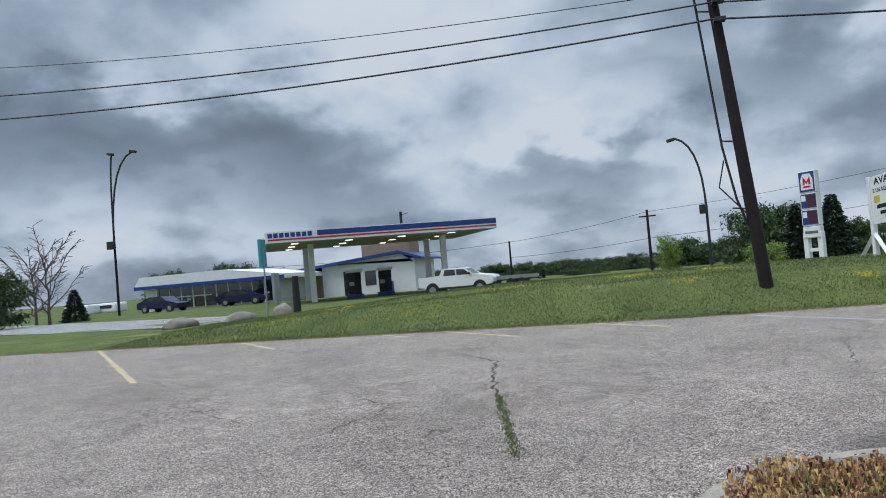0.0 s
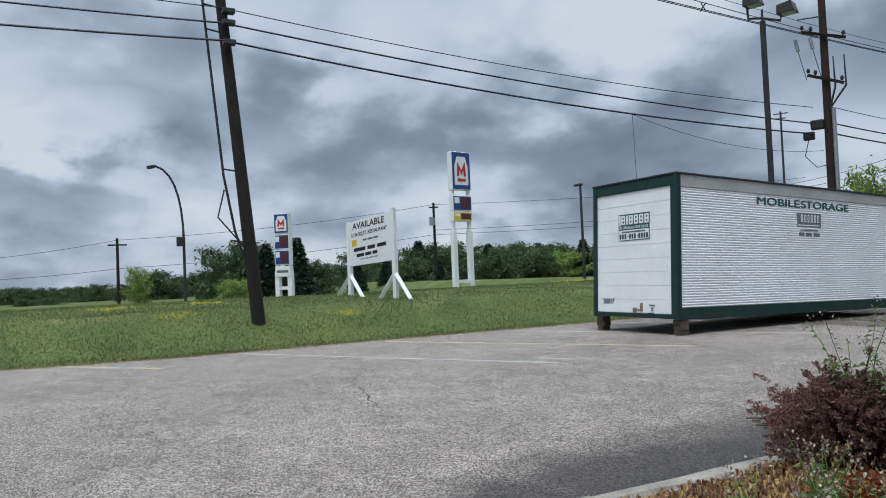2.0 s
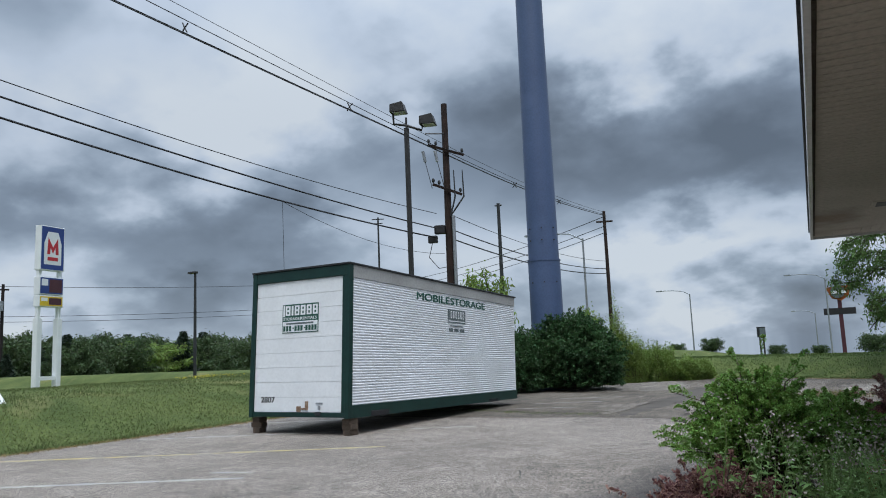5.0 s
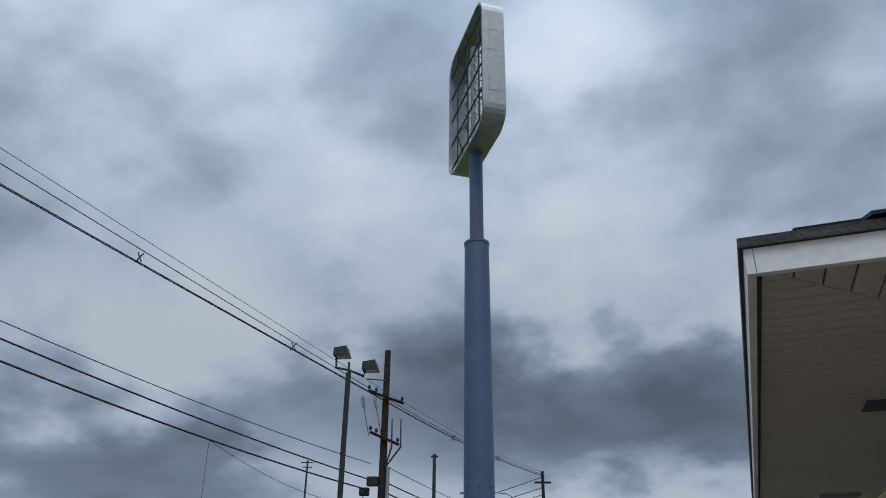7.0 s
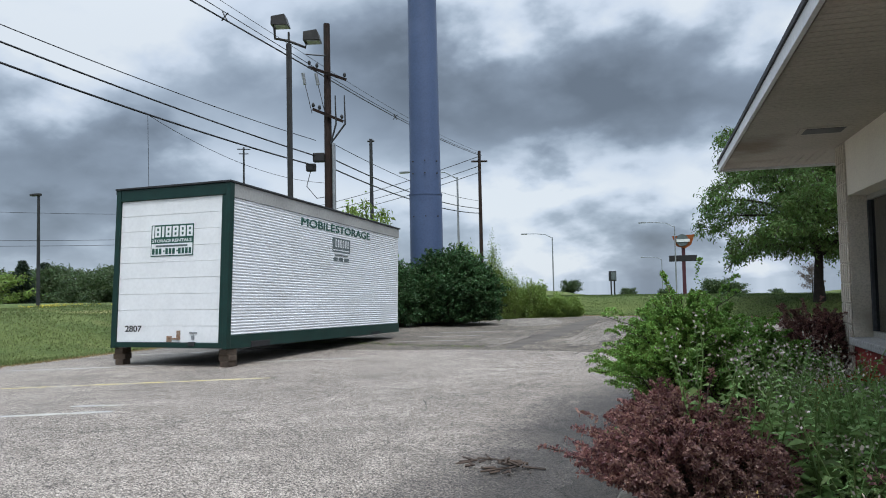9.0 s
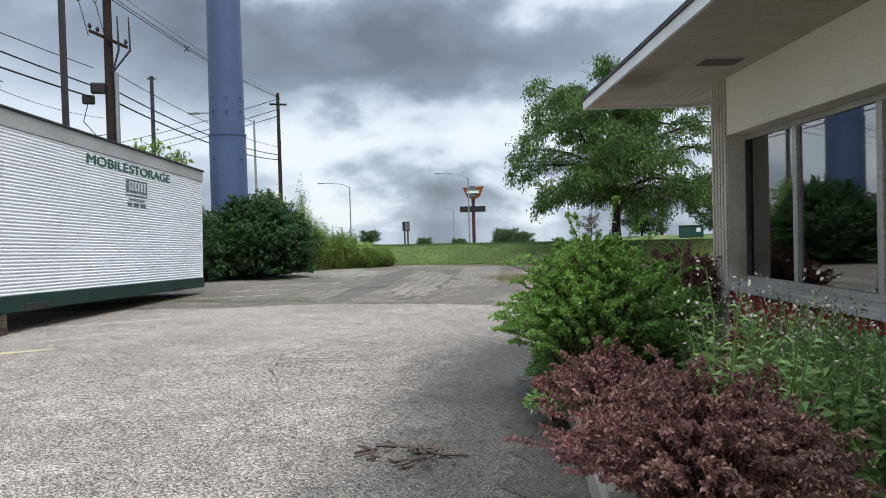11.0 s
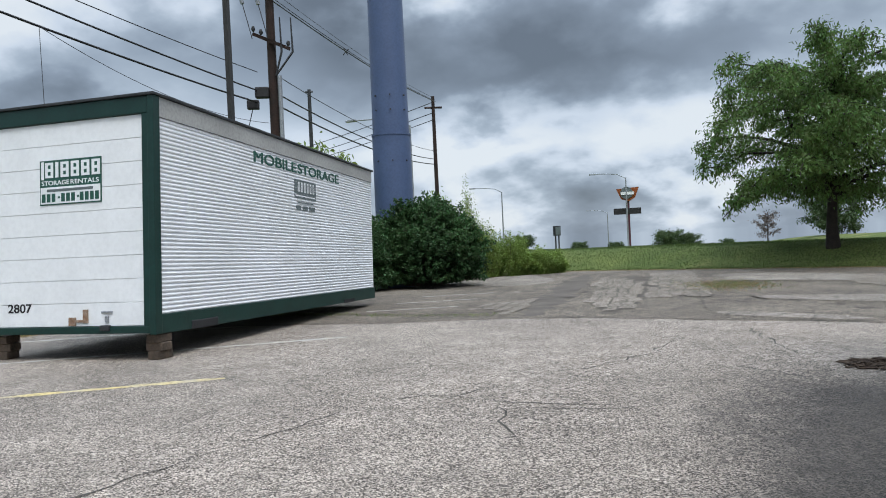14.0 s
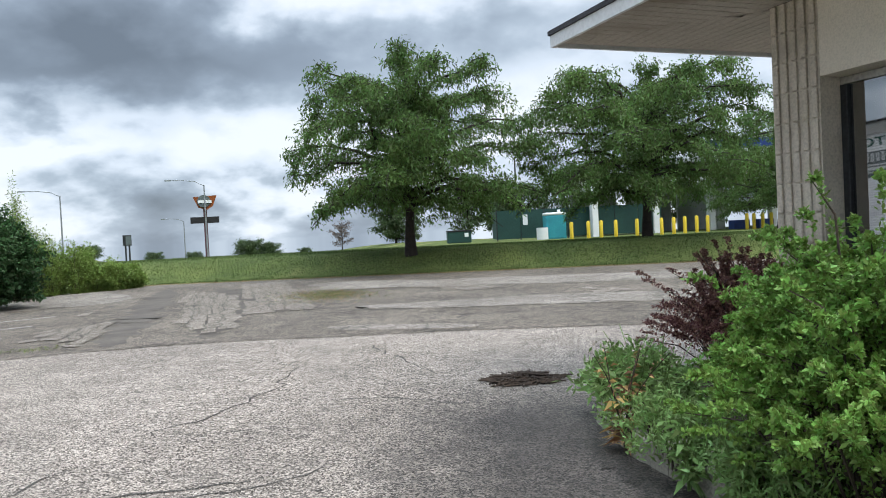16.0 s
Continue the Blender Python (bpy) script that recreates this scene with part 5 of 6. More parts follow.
def tufts(name, spots, blades, h, mat, seed, label, width=0.008, kind="stuff", droop=0.2, category="grass"):
    """Blades of grass in one mesh; spots: function giving x, y, z and a height factor."""
    rng = np.random.default_rng(seed)
    pts = np.array([spots(rng) for _ in range(blades)])
    axis = unit(rng.normal(size=(blades, 3)) * 0.38 + np.array([0, 0, 1.0]))
    ln = h * rng.uniform(0.5, 1.3, blades) * pts[:, 3]
    me = quads_mesh(name, pts[:, :3], axis, ln, np.full(blades, width), rng, droop)
    return tagged(link_mesh(name, me, mat), label, category, kind=kind)


def bank_spot(rng):
    y = rng.uniform(-24, 9)
    s = rng.uniform(0.0, 1.0) ** 1.4 * 9.0
    x = west_edge(y) - s - 0.02
    return x, y, height(x, y), 0.65 + 0.5 * (noise.noise((x * 0.8, y * 0.8, 9)) + 0.4)


def rise_spot(rng):
    x = rng.uniform(-1, 22)
    y = north_edge(x) + rng.uniform(0, 1) ** 1.5 * 9 + 0.02
    return x, y, height(x, y), 0.8


def edge_spot(rng):
    if rng.random() < 0.6:
        y = rng.uniform(-26, 8)
        x = west_edge(y) + rng.normal() * 0.14
    else:
        x = rng.uniform(-1, 20)
        y = north_edge(x) + rng.normal() * 0.14
    return x, y, 0.0, 0.7


tagged(part("gutter_dirt", strip(((6.98, -8.0), (6.86, -6.0), (6.82, -4.6), (6.86, -3.0), (6.98, -1.9)), 0.34, 0.0042, 151, True, 0.05), "grit"), "pale sandy grit along the kerb foot", "dirt", kind="structure")
tufts("grass", bank_spot, 110000, 0.095, "blade", 1, "green grass blades on the bank", 0.014)
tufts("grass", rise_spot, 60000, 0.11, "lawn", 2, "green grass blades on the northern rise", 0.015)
tufts("dry_grass", edge_spot, 22000, 0.06, "straw", 3, "dry brown grass along the paving edge", 0.012)
def corner_spot(rng):
    while True:
        x, y = 7.2 + 1.35 * rng.random() ** 1.2, rng.uniform(-9.5, -6.35)
        if x > 8.2 or y > -8.5 or math.hypot(x - 8.2, y + 8.5) < 0.98:
            return x, y, 0.085, (0.35 + 1.3 * max(0.0, noise.noise((x * 2.2, y * 2.2, 2)) + 0.35)) * rng.uniform(0.5, 1.3) * (0.55 + 0.45 * smooth(-9.2, -7.8, y)) * (0.3 + 0.7 * smooth(7.2, 7.75, x))


tufts("dry_weeds", corner_spot, 20000, 0.145, "straw", 4, "withered brown weed stalks in the bed corner", 0.008, droop=0.5, category="weeds")
tufts("dry_leaves", lambda g: (lambda p: (p[0], p[1], p[2] + 0.16 * p[3] * g.random(), 1.0))(corner_spot(g)), 17000, 0.055, "withered", 14, "curled withered orange-brown leaves in the bed corner", 0.022, droop=1.2, category="weeds")
tufts("grass", lambda g: (7.35 + abs(g.normal()) * 0.7, g.uniform(-9.1, -6.6), 0.085, g.uniform(0.3, 1.5)), 1800, 0.11, "leaf_weed", 9, "thin green weeds among the withered ones", 0.010, droop=0.5)


def moss_spot(rng):
    x, y = 6.85 + rng.normal() * 0.45, 9.6 + rng.normal() * 0.75
    return x, y, 0.01, 0.6


tufts("dry_grass", moss_spot, 2200, 0.05, "straw", 15, "dry tufts growing through the old asphalt", 0.012)
tufts("grass", moss_spot, 1800, 0.07, "blade", 5, "patch of grass growing through the old asphalt", 0.012)
tufts("grass", lambda g: (lambda q: (6.5 - 2.6 * q + g.normal() * 0.03, -10.62 - 0.47 * q + g.normal() * 0.025, 0.0, 1.0))(g.random()), 900, 0.035, "blade", 6, "weeds growing in an asphalt crack", 0.008)
tufts("grass", lambda g: (lambda q: (-3 + 6 * q, 4.6 + 1.0 * math.sin(q * 5) * 0.3 + g.normal() * 0.12, 0.008, 0.8))(g.random()), 900, 0.06, "blade", 7, "weeds in the old asphalt beside the container", 0.010)
FLOWERS = ((-7.0, -14.5, 0.9), (-8.4, -12.4, 0.8), (-6.6, -7.9, 0.45), (-8.8, -9.0, 0.5), (-9.5, -17.5, 1.0), (-8.0, -19.0, 0.9), (-9.6, 5.2, 0.9), (-6.0, -4.2, 0.3), (-8.6, -6.9, 0.4))


def flower_spot(rng):
    x, y, s = FLOWERS[rng.integers(0, len(FLOWERS))]
    x, y = x + rng.normal() * s * 0.3, y + rng.normal() * s * 0.6
    return x, y, height(x, y) + 0.09 + 0.04 * rng.random(), 1.0


tufts("wildflowers", flower_spot, 1500, 0.04, "flower", 8, "small yellow wildflowers in the grass", 0.030, category="flowers")


def mulch_pile(x, y, z, rad, n, seed, label, mat="soil"):
    rng = np.random.default_rng(seed)
    bm = bmesh.new()
    for _ in range(n):
        a, q = rng.uniform(0, 6.28), rad * math.sqrt(rng.random())
        px, py = x + math.cos(a) * q, y + math.sin(a) * q * 0.7
        b, l = rng.uniform(0, 6.28), rng.uniform(0.05, 0.16)
        zz = z + 0.012 + 0.035 * max(0, 1 - q / rad) * rng.random() * 2
        TUBE(bm, [(px, py, zz), (px + l * math.cos(b), py + l * math.sin(b), zz + rng.uniform(-0.006, 0.01))], [0.009, 0.006], 4)
    return tagged(part("debris_pile", bm, mat), label, "debris", kind="stuff")


mulch_pile(7.25, -0.25, 0.0, 0.27, 260, 1, "small heap of dark bark mulch on the asphalt")
mulch_pile(6.15, -5.05, 0.0, 0.30, 34, 2, "scattered dry twigs lying on the asphalt", "twig")


# ---- poles, lamps, cables ----
def utility_pole_leaning():
    p = thing("utility_pole", at(-6.04, -6.25, 0.45), "dark leaning wooden utility pole on the grass bank", "utility pole")
    top = Vector((-0.19, -0.86, 10.3))
    part("shaft", tube([Vector((0, 0, -0.2)), top * 0.5, top], [0.150, 0.122, 0.095], 14), "pole_wood", p)
    def on(z, dx=0.0, dy=0.0):
        return top * (z / 10.3) + Vector((dx, dy, 0))
    guy = [on(1.4, 0.02, -0.16), on(2.0, 0.05, -0.30), on(3.2, 0.05, -0.40), on(6.4, 0.05, -0.40), on(10.0, 0.03, -0.38)]
    part("riser_cable", tube(guy, 0.028, 6), "wire", p, "black riser cable beside the pole")
    for z in (1.75, 3.3, 6.35, 6.9):
        part("standoff_bracket", tube([on(z), on(z + 0.05, 0.03, -0.42)], 0.02, 6), "dark_metal", p)
    part("brace", tube([on(1.6, 0.03, -0.1), on(2.3, 0.03, -0.62), on(2.9, 0.04, -0.42)], 0.018, 6), "dark_metal", p)
    for z in (6.07, 6.5, 6.75):
        part("cable_clamp", box(0.06, 0.26, -0.62, -0.36, z - 0.05, z + 0.05, 0.015), "dark_metal", p)


utility_pole_leaning()


def utility_pole_main():
    p = thing("utility_pole", at(-4.62, 11.5, 0), "brown wooden utility pole with crossarms, cut-outs and conduit", "utility pole")
    part("shaft", tube([(0, 0, -0.2), (0, 0, 5.0), (0, 0, 10.05)], [0.15, 0.13, 0.105], 14), "pole_brown", p)
    way = Vector((0.82, 0.50, 0)).normalized()
    for z, l in ((8.35, 0.62), (6.95, 0.5)):
        bm = TUBE(bmesh.new(), [way * -l + Vector((0.1, -0.16, z + 0.18)), way * l + Vector((0.1, -0.16, z - 0.22))], 0.065, 4)
        arm = part("crossarm", bm, "pole_brown", p, "wooden crossarm")
        for q in (-0.95, -0.55, 0.9):
            c = way * (l * q) + Vector((0.1, -0.16, z - 0.2 * q))
            part("insulator", tube([c + Vector((0, 0, 0.05)), c + Vector((0, 0, 0.11)), c + Vector((0, 0, 0.19))], [0.03, 0.06, 0.035], 8), "dark_metal", arm)
    for q in (-0.72, -0.3):
        c = way * q + Vector((0.1, -0.18, 8.35))
        cut = part("fuse_cutout", tube([c + Vector((0, 0, -0.42)), c + Vector((-0.05, -0.05, -0.05))], 0.055, 8), "galv", p, "fuse cut-out")
        part("fuse_lead", tube([c + Vector((0, 0, -0.42)), c + Vector((0.15, -0.05, -0.9)), c + Vector((0.25, 0, -1.4))], 0.012, 5), "wire", cut)
    for q in (0.25, 0.55):
        c = way * q + Vector((0.1, -0.18, 6.85))
        part("cable_termination", tube([c + Vector((0, 0, 0.75)), c + Vector((0.02, 0, -0.2)), Vector((0.16, -0.1, 6.0))], [0.02, 0.035, 0.03], 6), "dark_metal", p)
    part("conduit", tube([(0.24, -0.06, 0.0), (0.24, -0.06, 6.0)], 0.06, 10), "galv", p, "grey riser conduit")
    part("top_bracket", tube([(0, -0.1, 8.95), tuple(way * -0.6 + Vector((0, -0.2, 8.95)))], 0.025, 6), "dark_metal", p)
    for c, s in (((-0.25, -0.18, 5.55), 1.0), ((-0.48, -0.3, 5.22), 0.85)):
        bm = box(-0.19 * s, 0.19 * s, -0.12 * s, 0.12 * s, -0.15 * s, 0.15 * s, 0.04)
        bm.transform(Matrix.Translation(c) @ Matrix.Rotation(0.35, 4, "Z"))
        part("splice_enclosure", bm, "black", p, "black cable splice enclosure")
    part("drip_loop", tube([(-0.5, -0.3, 5.1), (-0.62, -0.35, 4.6), (-0.3, -0.25, 4.2), (-0.05, -0.1, 4.25)], 0.014, 5), "wire", p)


utility_pole_main()


def cable(pts, rad, label, name="overhead_cable", sag=0.0, n=18):
    a, b = Vector(pts[0]), Vector(pts[1])
    line = [a.lerp(b, k / n) - Vector((0, 0, sag * 4 * (k / n) * (1 - k / n))) for k in range(n + 1)]
    o = part(name, tube(line, rad, 5), "wire")
    return tagged(o, label, "overhead cable", "overhead cables")


# three lower cables along the bank, past the leaning pole to the main pole and on
for za, zm, zs, rad, sag, off in ((7.32, 6.12, 9.05, 0.012, 0.26, -0.05), (6.97, 5.60, 8.15, 0.022, 0.20, 0.0), (6.57, 5.27, 7.4, 0.025, 0.26, 0.05)):
    cable(((-6.0 + off, -6.85, za), (-4.95, 11.25, zm)), rad, "black communication cable strung between poles", sag=sag)
    cable(((-6.0 + off, -6.85, za), (-8.5, -28.0, zs), ), rad, "black communication cable strung along the bank", sag=0.25)
    cable(((-4.6, 11.5, zm - 0.02), (-6.7, 33.7, 5.6 + (zm - 5.2) * 0.9)), rad, "black communication cable strung between poles", sag=0.35)
# upper conductors
for dx, dz, far, rad in ((0.0, 0.0, 9.95, 0.014), (0.16, -0.12, 9.82, 0.014), (-0.12, 0.42, 10.9, 0.008), (-0.05, 0.14, 10.5, 0.012)):
    cable(((-4.95 + dx, 11.3, 8.45 + dz), (-6.15 + dx, -6.95, far)), rad, "thin overhead power conductor", sag=0.02)
    cable(((-4.95 + dx, 11.3, 8.45 + dz), (-6.66 + dx, 33.77, 9.3 + dz * 0.6)), rad, "thin overhead power conductor", sag=0.25)
for x, y, z in ((-5.66, 1.12, 9.42), (-5.24, 6.93, 8.88), (-5.6, 19.0, 8.55), (-6.0, 25.0, 8.75)):
    s = thing("line_spacer", at(x, y, z), "small dark spacer clamped on the conductors", "line spacer", "line spacers")
    bm = bmesh.new()
    for a in (0.5, 2.1, 3.9, 5.4):
        TUBE(bm, [(0, 0, 0), (0.14 * math.cos(a), 0, 0.17 * math.sin(a))], 0.018, 5)
    part("spacer_arms", bm, "wire", s)
cable(((-5.26, 4.0, 5.50), (-5.45, 4.3, 0.2)), 0.006, "thin service wire hanging to the ground", sag=0)
cable(((-5.26, 4.0, 5.50), (-4.7, 11.3, 4.7)), 0.007, "thin slack service wire", sag=0.35)


def flood_pole():
    p = thing("lot_light", at(-2.89, 6.49, 0), "grey parking lot light pole with two bronze floodlights", "light pole")
    part("shaft", box(-0.055, 0.055, -0.055, 0.055, 0, 7.65, 0.012), "lamp_body", p)
    part("tenon", tube([(0, 0, 7.65), (0, 0, 7.95)], 0.03, 8), "lamp_body", p)
    for sgn, tip in ((-1, Vector((-0.36, -0.12, 8.12))), (1, Vector((0.38, 0.24, 7.72)))):
        mid = Vector((tip.x * 0.95, tip.y, tip.z - 0.32 if sgn < 0 else tip.z - 0.15))
        part("arm", tube([(0, 0, 7.72), mid, tip], 0.035, 8), "lamp_body", p)
        bm = bmesh.new()
        PRISM(bm, [(-0.19, -0.07), (0.25, -0.12), (0.20, 0.16), (-0.15, 0.15)], "y", -0.2, 0.2)
        mt = Matrix.Translation(tip + Vector((0.12, 0.04, 0.08))) @ Matrix.Rotation(0.35, 4, "Z") @ Matrix.Rotation(-0.12, 4, "Y")
        bm.transform(mt)
        h = part("floodlight", bm, "lamp_body", p, "bronze floodlight head")
        bm = box(-0.14, 0.2, -0.16, 0.16, -0.012, 0.0)
        bm.transform(mt @ Matrix.Translation((0.03, 0, -0.10)) @ Matrix.Rotation(0.11, 4, "Y"))
        part("lens", bm, "lens", h)


flood_pole()


def pylon():
    p = thing("sign_pylon", at(-1.62, 12.6, 0), "tall stepped slate-blue steel sign pylon", "sign pylon")
    part("lower_tube", tube([(0, 0, -0.1), (0, 0, 4.25)], [0.545, 0.535], 40), "pylon", p)
    part("collar", tube([(0, 0, 4.22), (0, 0, 4.27)], 0.55, 40), "pylon", p)
    mid = part("middle_tube", tube([(0, 0, 4.27), (0, 0, 14.15)], [0.512, 0.455], 40), "pylon", p)
    part("rim", tube([(0, 0, 14.10), (0, 0, 14.19)], 0.475, 40), "pylon", mid)
    up = part("upper_tube", tube([(0, 0, 14.15), (0, 0, 18.6)], [0.265, 0.262], 32), "pylon", p)
    bm = bmesh.new()
    arc = [math.radians(a) for a in range(-75, -40, 7)]
    lo_, hi_ = [bm.verts.new((0.2655 * math.cos(a), 0.2655 * math.sin(a), 14.45)) for a in arc], [bm.verts.new((0.2655 * math.cos(a), 0.2655 * math.sin(a), 15.6)) for a in arc]
    for k in range(len(arc) - 1):
        bm.faces.new((lo_[k], lo_[k + 1], hi_[k + 1], hi_[k]))
    part("stain", bm, "red_faded", up, "faded red mark")
    for z in (3.5, 4.9, 5.3):
        for a in (-0.4, -1.2, -2.0):
            part("bolt", tube([(0.525 * math.cos(a), 0.525 * math.sin(a), z), (0.56 * math.cos(a), 0.56 * math.sin(a), z)], 0.025, 6), "dark_metal", p)
    # emptied sign cabinet: rounded rim with a steel frame inside
    cab = thing("sign_cabinet", Matrix.Translation((-1.62, 12.6, 0)) @ Matrix.Rotation(math.radians(131.8), 4, "Z"), "large emptied sign cabinet, grey rim and bare steel framing", "sign cabinet")
    W, z0, z1, D, rc = 2.35, 18.2, 24.4, 0.46, 0.8
    out = []
    for cx, cz, a0 in ((W - rc, z1 - rc, 0), (-W + rc, z1 - rc, 90), (-W + rc, z0 + rc, 180), (W - rc, z0 + rc, 270)):
        out += [(cx + rc * math.cos(math.radians(a0 + k * 15)), cz + rc * math.sin(math.radians(a0 + k * 15))) for k in range(7)]
    bm = bmesh.new()
    cx, cz = 0, (z0 + z1) / 2
    inn = [(x * 0.965, cz + (z - cz) * 0.975) for x, z in out]
    rings = [[bm.verts.new((x, y, z)) for x, z in o] for o, y in ((out, -D), (out, D), (inn, D), (inn, -D))]
    for a, b in zip(rings, rings[1:] + rings[:1]):
        for k in range(len(out)):
            f = bm.faces.new((a[k], a[(k + 1) % len(out)], b[(k + 1) % len(out)], b[k]))
    part("rim", bm, "galv", cab, "grey sheet metal cabinet rim")
    for z in np.linspace(z0 + 0.55, z1 - 0.7, 5):
        for y in (-D * 0.75, D * 0.75):
            part("rail", tube([(-W * 0.955, y, z), (W * 0.955, y, z)], 0.038, 4), "dark_metal", cab)
    for x in (-1.45, 0.0, 1.45):
        for y in (-D * 0.7, D * 0.7):
            part("upright", tube([(x, y, z0 + 0.1), (x, y, z1 - 0.1)], 0.032, 4), "dark_metal", cab)
    # lattice bracing of the old tube carriers, and struts to the corners
    for x, q in ((-0.7, 1), (-0.2, -1), (0.35, 1), (0.9, -1)):
        for z in np.linspace(z0 + 1.0, z1 - 2.2, 6):
            part("brace", tube([(x - 0.3 * q, -D * 0.6, z), (x + 0.3 * q, D * 0.5, z + 0.7)], 0.017, 4), "dark_metal", cab)
    for sx in (-1, 1):
        for za, zb in ((z0 + 0.35, z0 + 1.7), (z1 - 0.35, z1 - 1.7), (z0 + 3.1, z0 + 1.9)):
            part("brace", tube([(sx * W * 0.93, -D * 0.75, za), (sx * 1.45, D * 0.6, zb)], 0.026, 4), "dark_metal", cab)
    for x0, x1 in ((-0.5, -0.15), (0.35, 0.75)):
        part("ballast_panel", box(x0, x1, -0.06, 0.06, z0 + 1.0, z1 - 1.2), "white", cab)
    for z in (19.6, 21.6, 22.6):
        part("rim_hatch", box(-W - 0.012, -W + 0.002, -0.2, 0.2, z, z + 0.75), "galv", cab)
    part("mast", tube([(0, 0, 18.3), (0, 0, 23.6)], 0.2, 12), "galv", cab)


pylon()


def plain_pole(x, y, z0, z1, rad, mat, label, name="utility_pole", arms=(), lamp=None, group="distant poles"):
    p = thing(name, at(x, y, z0), label, "pole", group)
    part("shaft", tube([(0, 0, -0.3), (0, 0, z1 - z0)], [rad * 1.15, rad * 0.8], 10), mat, p)
    for z, l, a in arms:
        part("crossarm", tube([(-l * math.cos(a), -l * math.sin(a), z - z0), (l * math.cos(a), l * math.sin(a), z - z0)], rad * 0.5, 4), mat, p)
    if lamp:
        dx, dy = lamp
        part("lamp_head", box(min(dx, 0), max(dx, 0) + 0.1, dy - 0.12, dy + 0.12, z1 - z0 - 0.12, z1 - z0, 0.02), "lamp_body", p)
    return p


plain_pole(-6.66, 33.77, 0.2, 9.55, 0.12, "pole_brown", "tall brown wooden utility pole", arms=((8.9, 0.5, 0.4),))
plain_pole(-25.2, 56.0, -0.3, 15.9, 0.2, "dark_metal", "tall dark steel light pole far off", name="tall_light_pole", arms=((15.7, 0.35, 0.3),))
plain_pole(-41, 57, -0.6, 16.6, 0.12, "dark_metal", "slim dark pole with a short crosspiece", name="tall_light_pole", arms=((16.4, 0.7, 0.5), (15.9, 0.5, 0.5)))
plain_pole(-25.0, 17.8, 0.0, 6.35, 0.085, "dark_metal", "dark slim light pole beyond the bank", name="light_pole", lamp=(-0.5, 0.0))
plain_pole(-72, -4.1, -1.2, 6.3, 0.16, "pole_wood", "distant wooden utility pole with crossarm", arms=((5.6, 0.9, 1.5),))
plain_pole(-70, -19.1, -0.6, 4.2, 0.12, "pole_wood", "distant wooden utility pole")
plain_pole(-62, 27, -1.0, 9.1, 0.16, "pole_wood", "wooden utility pole with transformer beyond the road", arms=((8.6, 0.5, 1.2),))
for a, b, s in (((-70, -19.1, 4.1), (-72, -4.1, 6.1), 0.25), ((-72, -4.1, 6.1), (-62, 27, 8.9), 0.5), ((-62, 27, 8.9), (-48, 70, 11), 0.5), ((-72, -4.1, 3.2), (-62, 27, 5.6), 0.4), ((-62, 27, 5.6), (-48, 70, 7.5), 0.4), ((-70, -19.1, 2.4), (-72, -4.1, 3.2), 0.2), ((-70, -19.1, 4.1), (-90, -60, 4.5), 0.4),
                ((-62, 27, 6.1), (-48, 70, 8.1), 0.4), ((-6.66, 33.7, 9.2), (-40, 57, 9.0), 0.6), ((-6.66, 33.7, 8.6), (-40, 57, 8.4), 0.6), ((-6.66, 33.7, 8.2), (-40, 57, 7.8), 0.6)):
    cable((a, b), 0.022, "distant overhead power line", sag=s)
t = thing("pole_transformer", at(-61.7, 26.6, 6.6), "grey can transformer hung on a distant pole", "transformer")
part("tank", tube([(0, 0, 0), (0, 0, 0.9)], 0.3, 12), "galv", t)


def cobra_lamp(x, y, z0, z1, reach, way, mat, label, group):
    """A street lamp: pole, swan arm, flat head."""
    p = thing("street_lamp", at(x, y, z0, way), label, "street lamp", group)
    h = z1 - z0
    part("shaft", tube([(0, 0, -0.2), (0, 0, h * 0.93)], [0.09, 0.06], 8), mat, p)
    part("arm", tube([(0, 0, h * 0.92), (reach * 0.25, 0, h * 0.975), (reach * 0.6, 0, h * 0.995), (reach, 0, h)], 0.04, 6), mat, p)
    part("lamp_head", box(reach - 0.1, reach + 0.55, -0.13, 0.13, h - 0.07, h + 0.06, 0.04), "galv", p)


cobra_lamp(-7.9, 33.1, 0.0, 8.5, 3.4, 178, "galv", "grey street lamp with a long arm", "northern street lamps")
cobra_lamp(-10.6, 71, -0.5, 6.8, 3.0, 178, "galv", "grey street lamp with a long arm", "northern street lamps")
cobra_lamp(2.2, 73, -0.5, 7.6, 3.2, 176, "galv", "grey street lamp with a long arm", "northern street lamps")
cobra_lamp(-2.3, 110, -1.0, 5.0, 2.6, 178, "galv", "grey street lamp far off", "northern street lamps")


def swan_lamp(x, y, z0, h, bends, group, sign=True):
    """A dark lamp whose whole upper pole bends over."""
    p = thing("street_lamp", at(x, y, z0), "dark curved street lamp beside the road", "street lamp", group)
    for b in bends:
        pts = [(0, 0, 0), (0, 0, h * 0.45)] + [(0, b * (k / 7) ** 2.2, h * (0.45 + 0.55 * math.sin(k / 7 * 1.45) / math.sin(1.45))) for k in range(1, 8)]
        part("shaft", tube(pts, [0.11, 0.09] + [0.075] * 7, 8), "dark_metal", p)
        bm = box(-0.16, 0.16, -0.42, 0.12, -0.12, 0.1, 0.05)
        bm.transform(Matrix.Translation((0, b * 1.06, h - 0.05)) @ Matrix.Rotation(0.2 * (1 if b < 0 else -1), 4, "X"))
        part("lamp_head", bm, "lamp_body", p)
    if sign:
        part("control_box", box(0.05, 0.35, -0.5, 0.05, h * 0.41, h * 0.41 + 0.65, 0.03), "dark_metal", p)


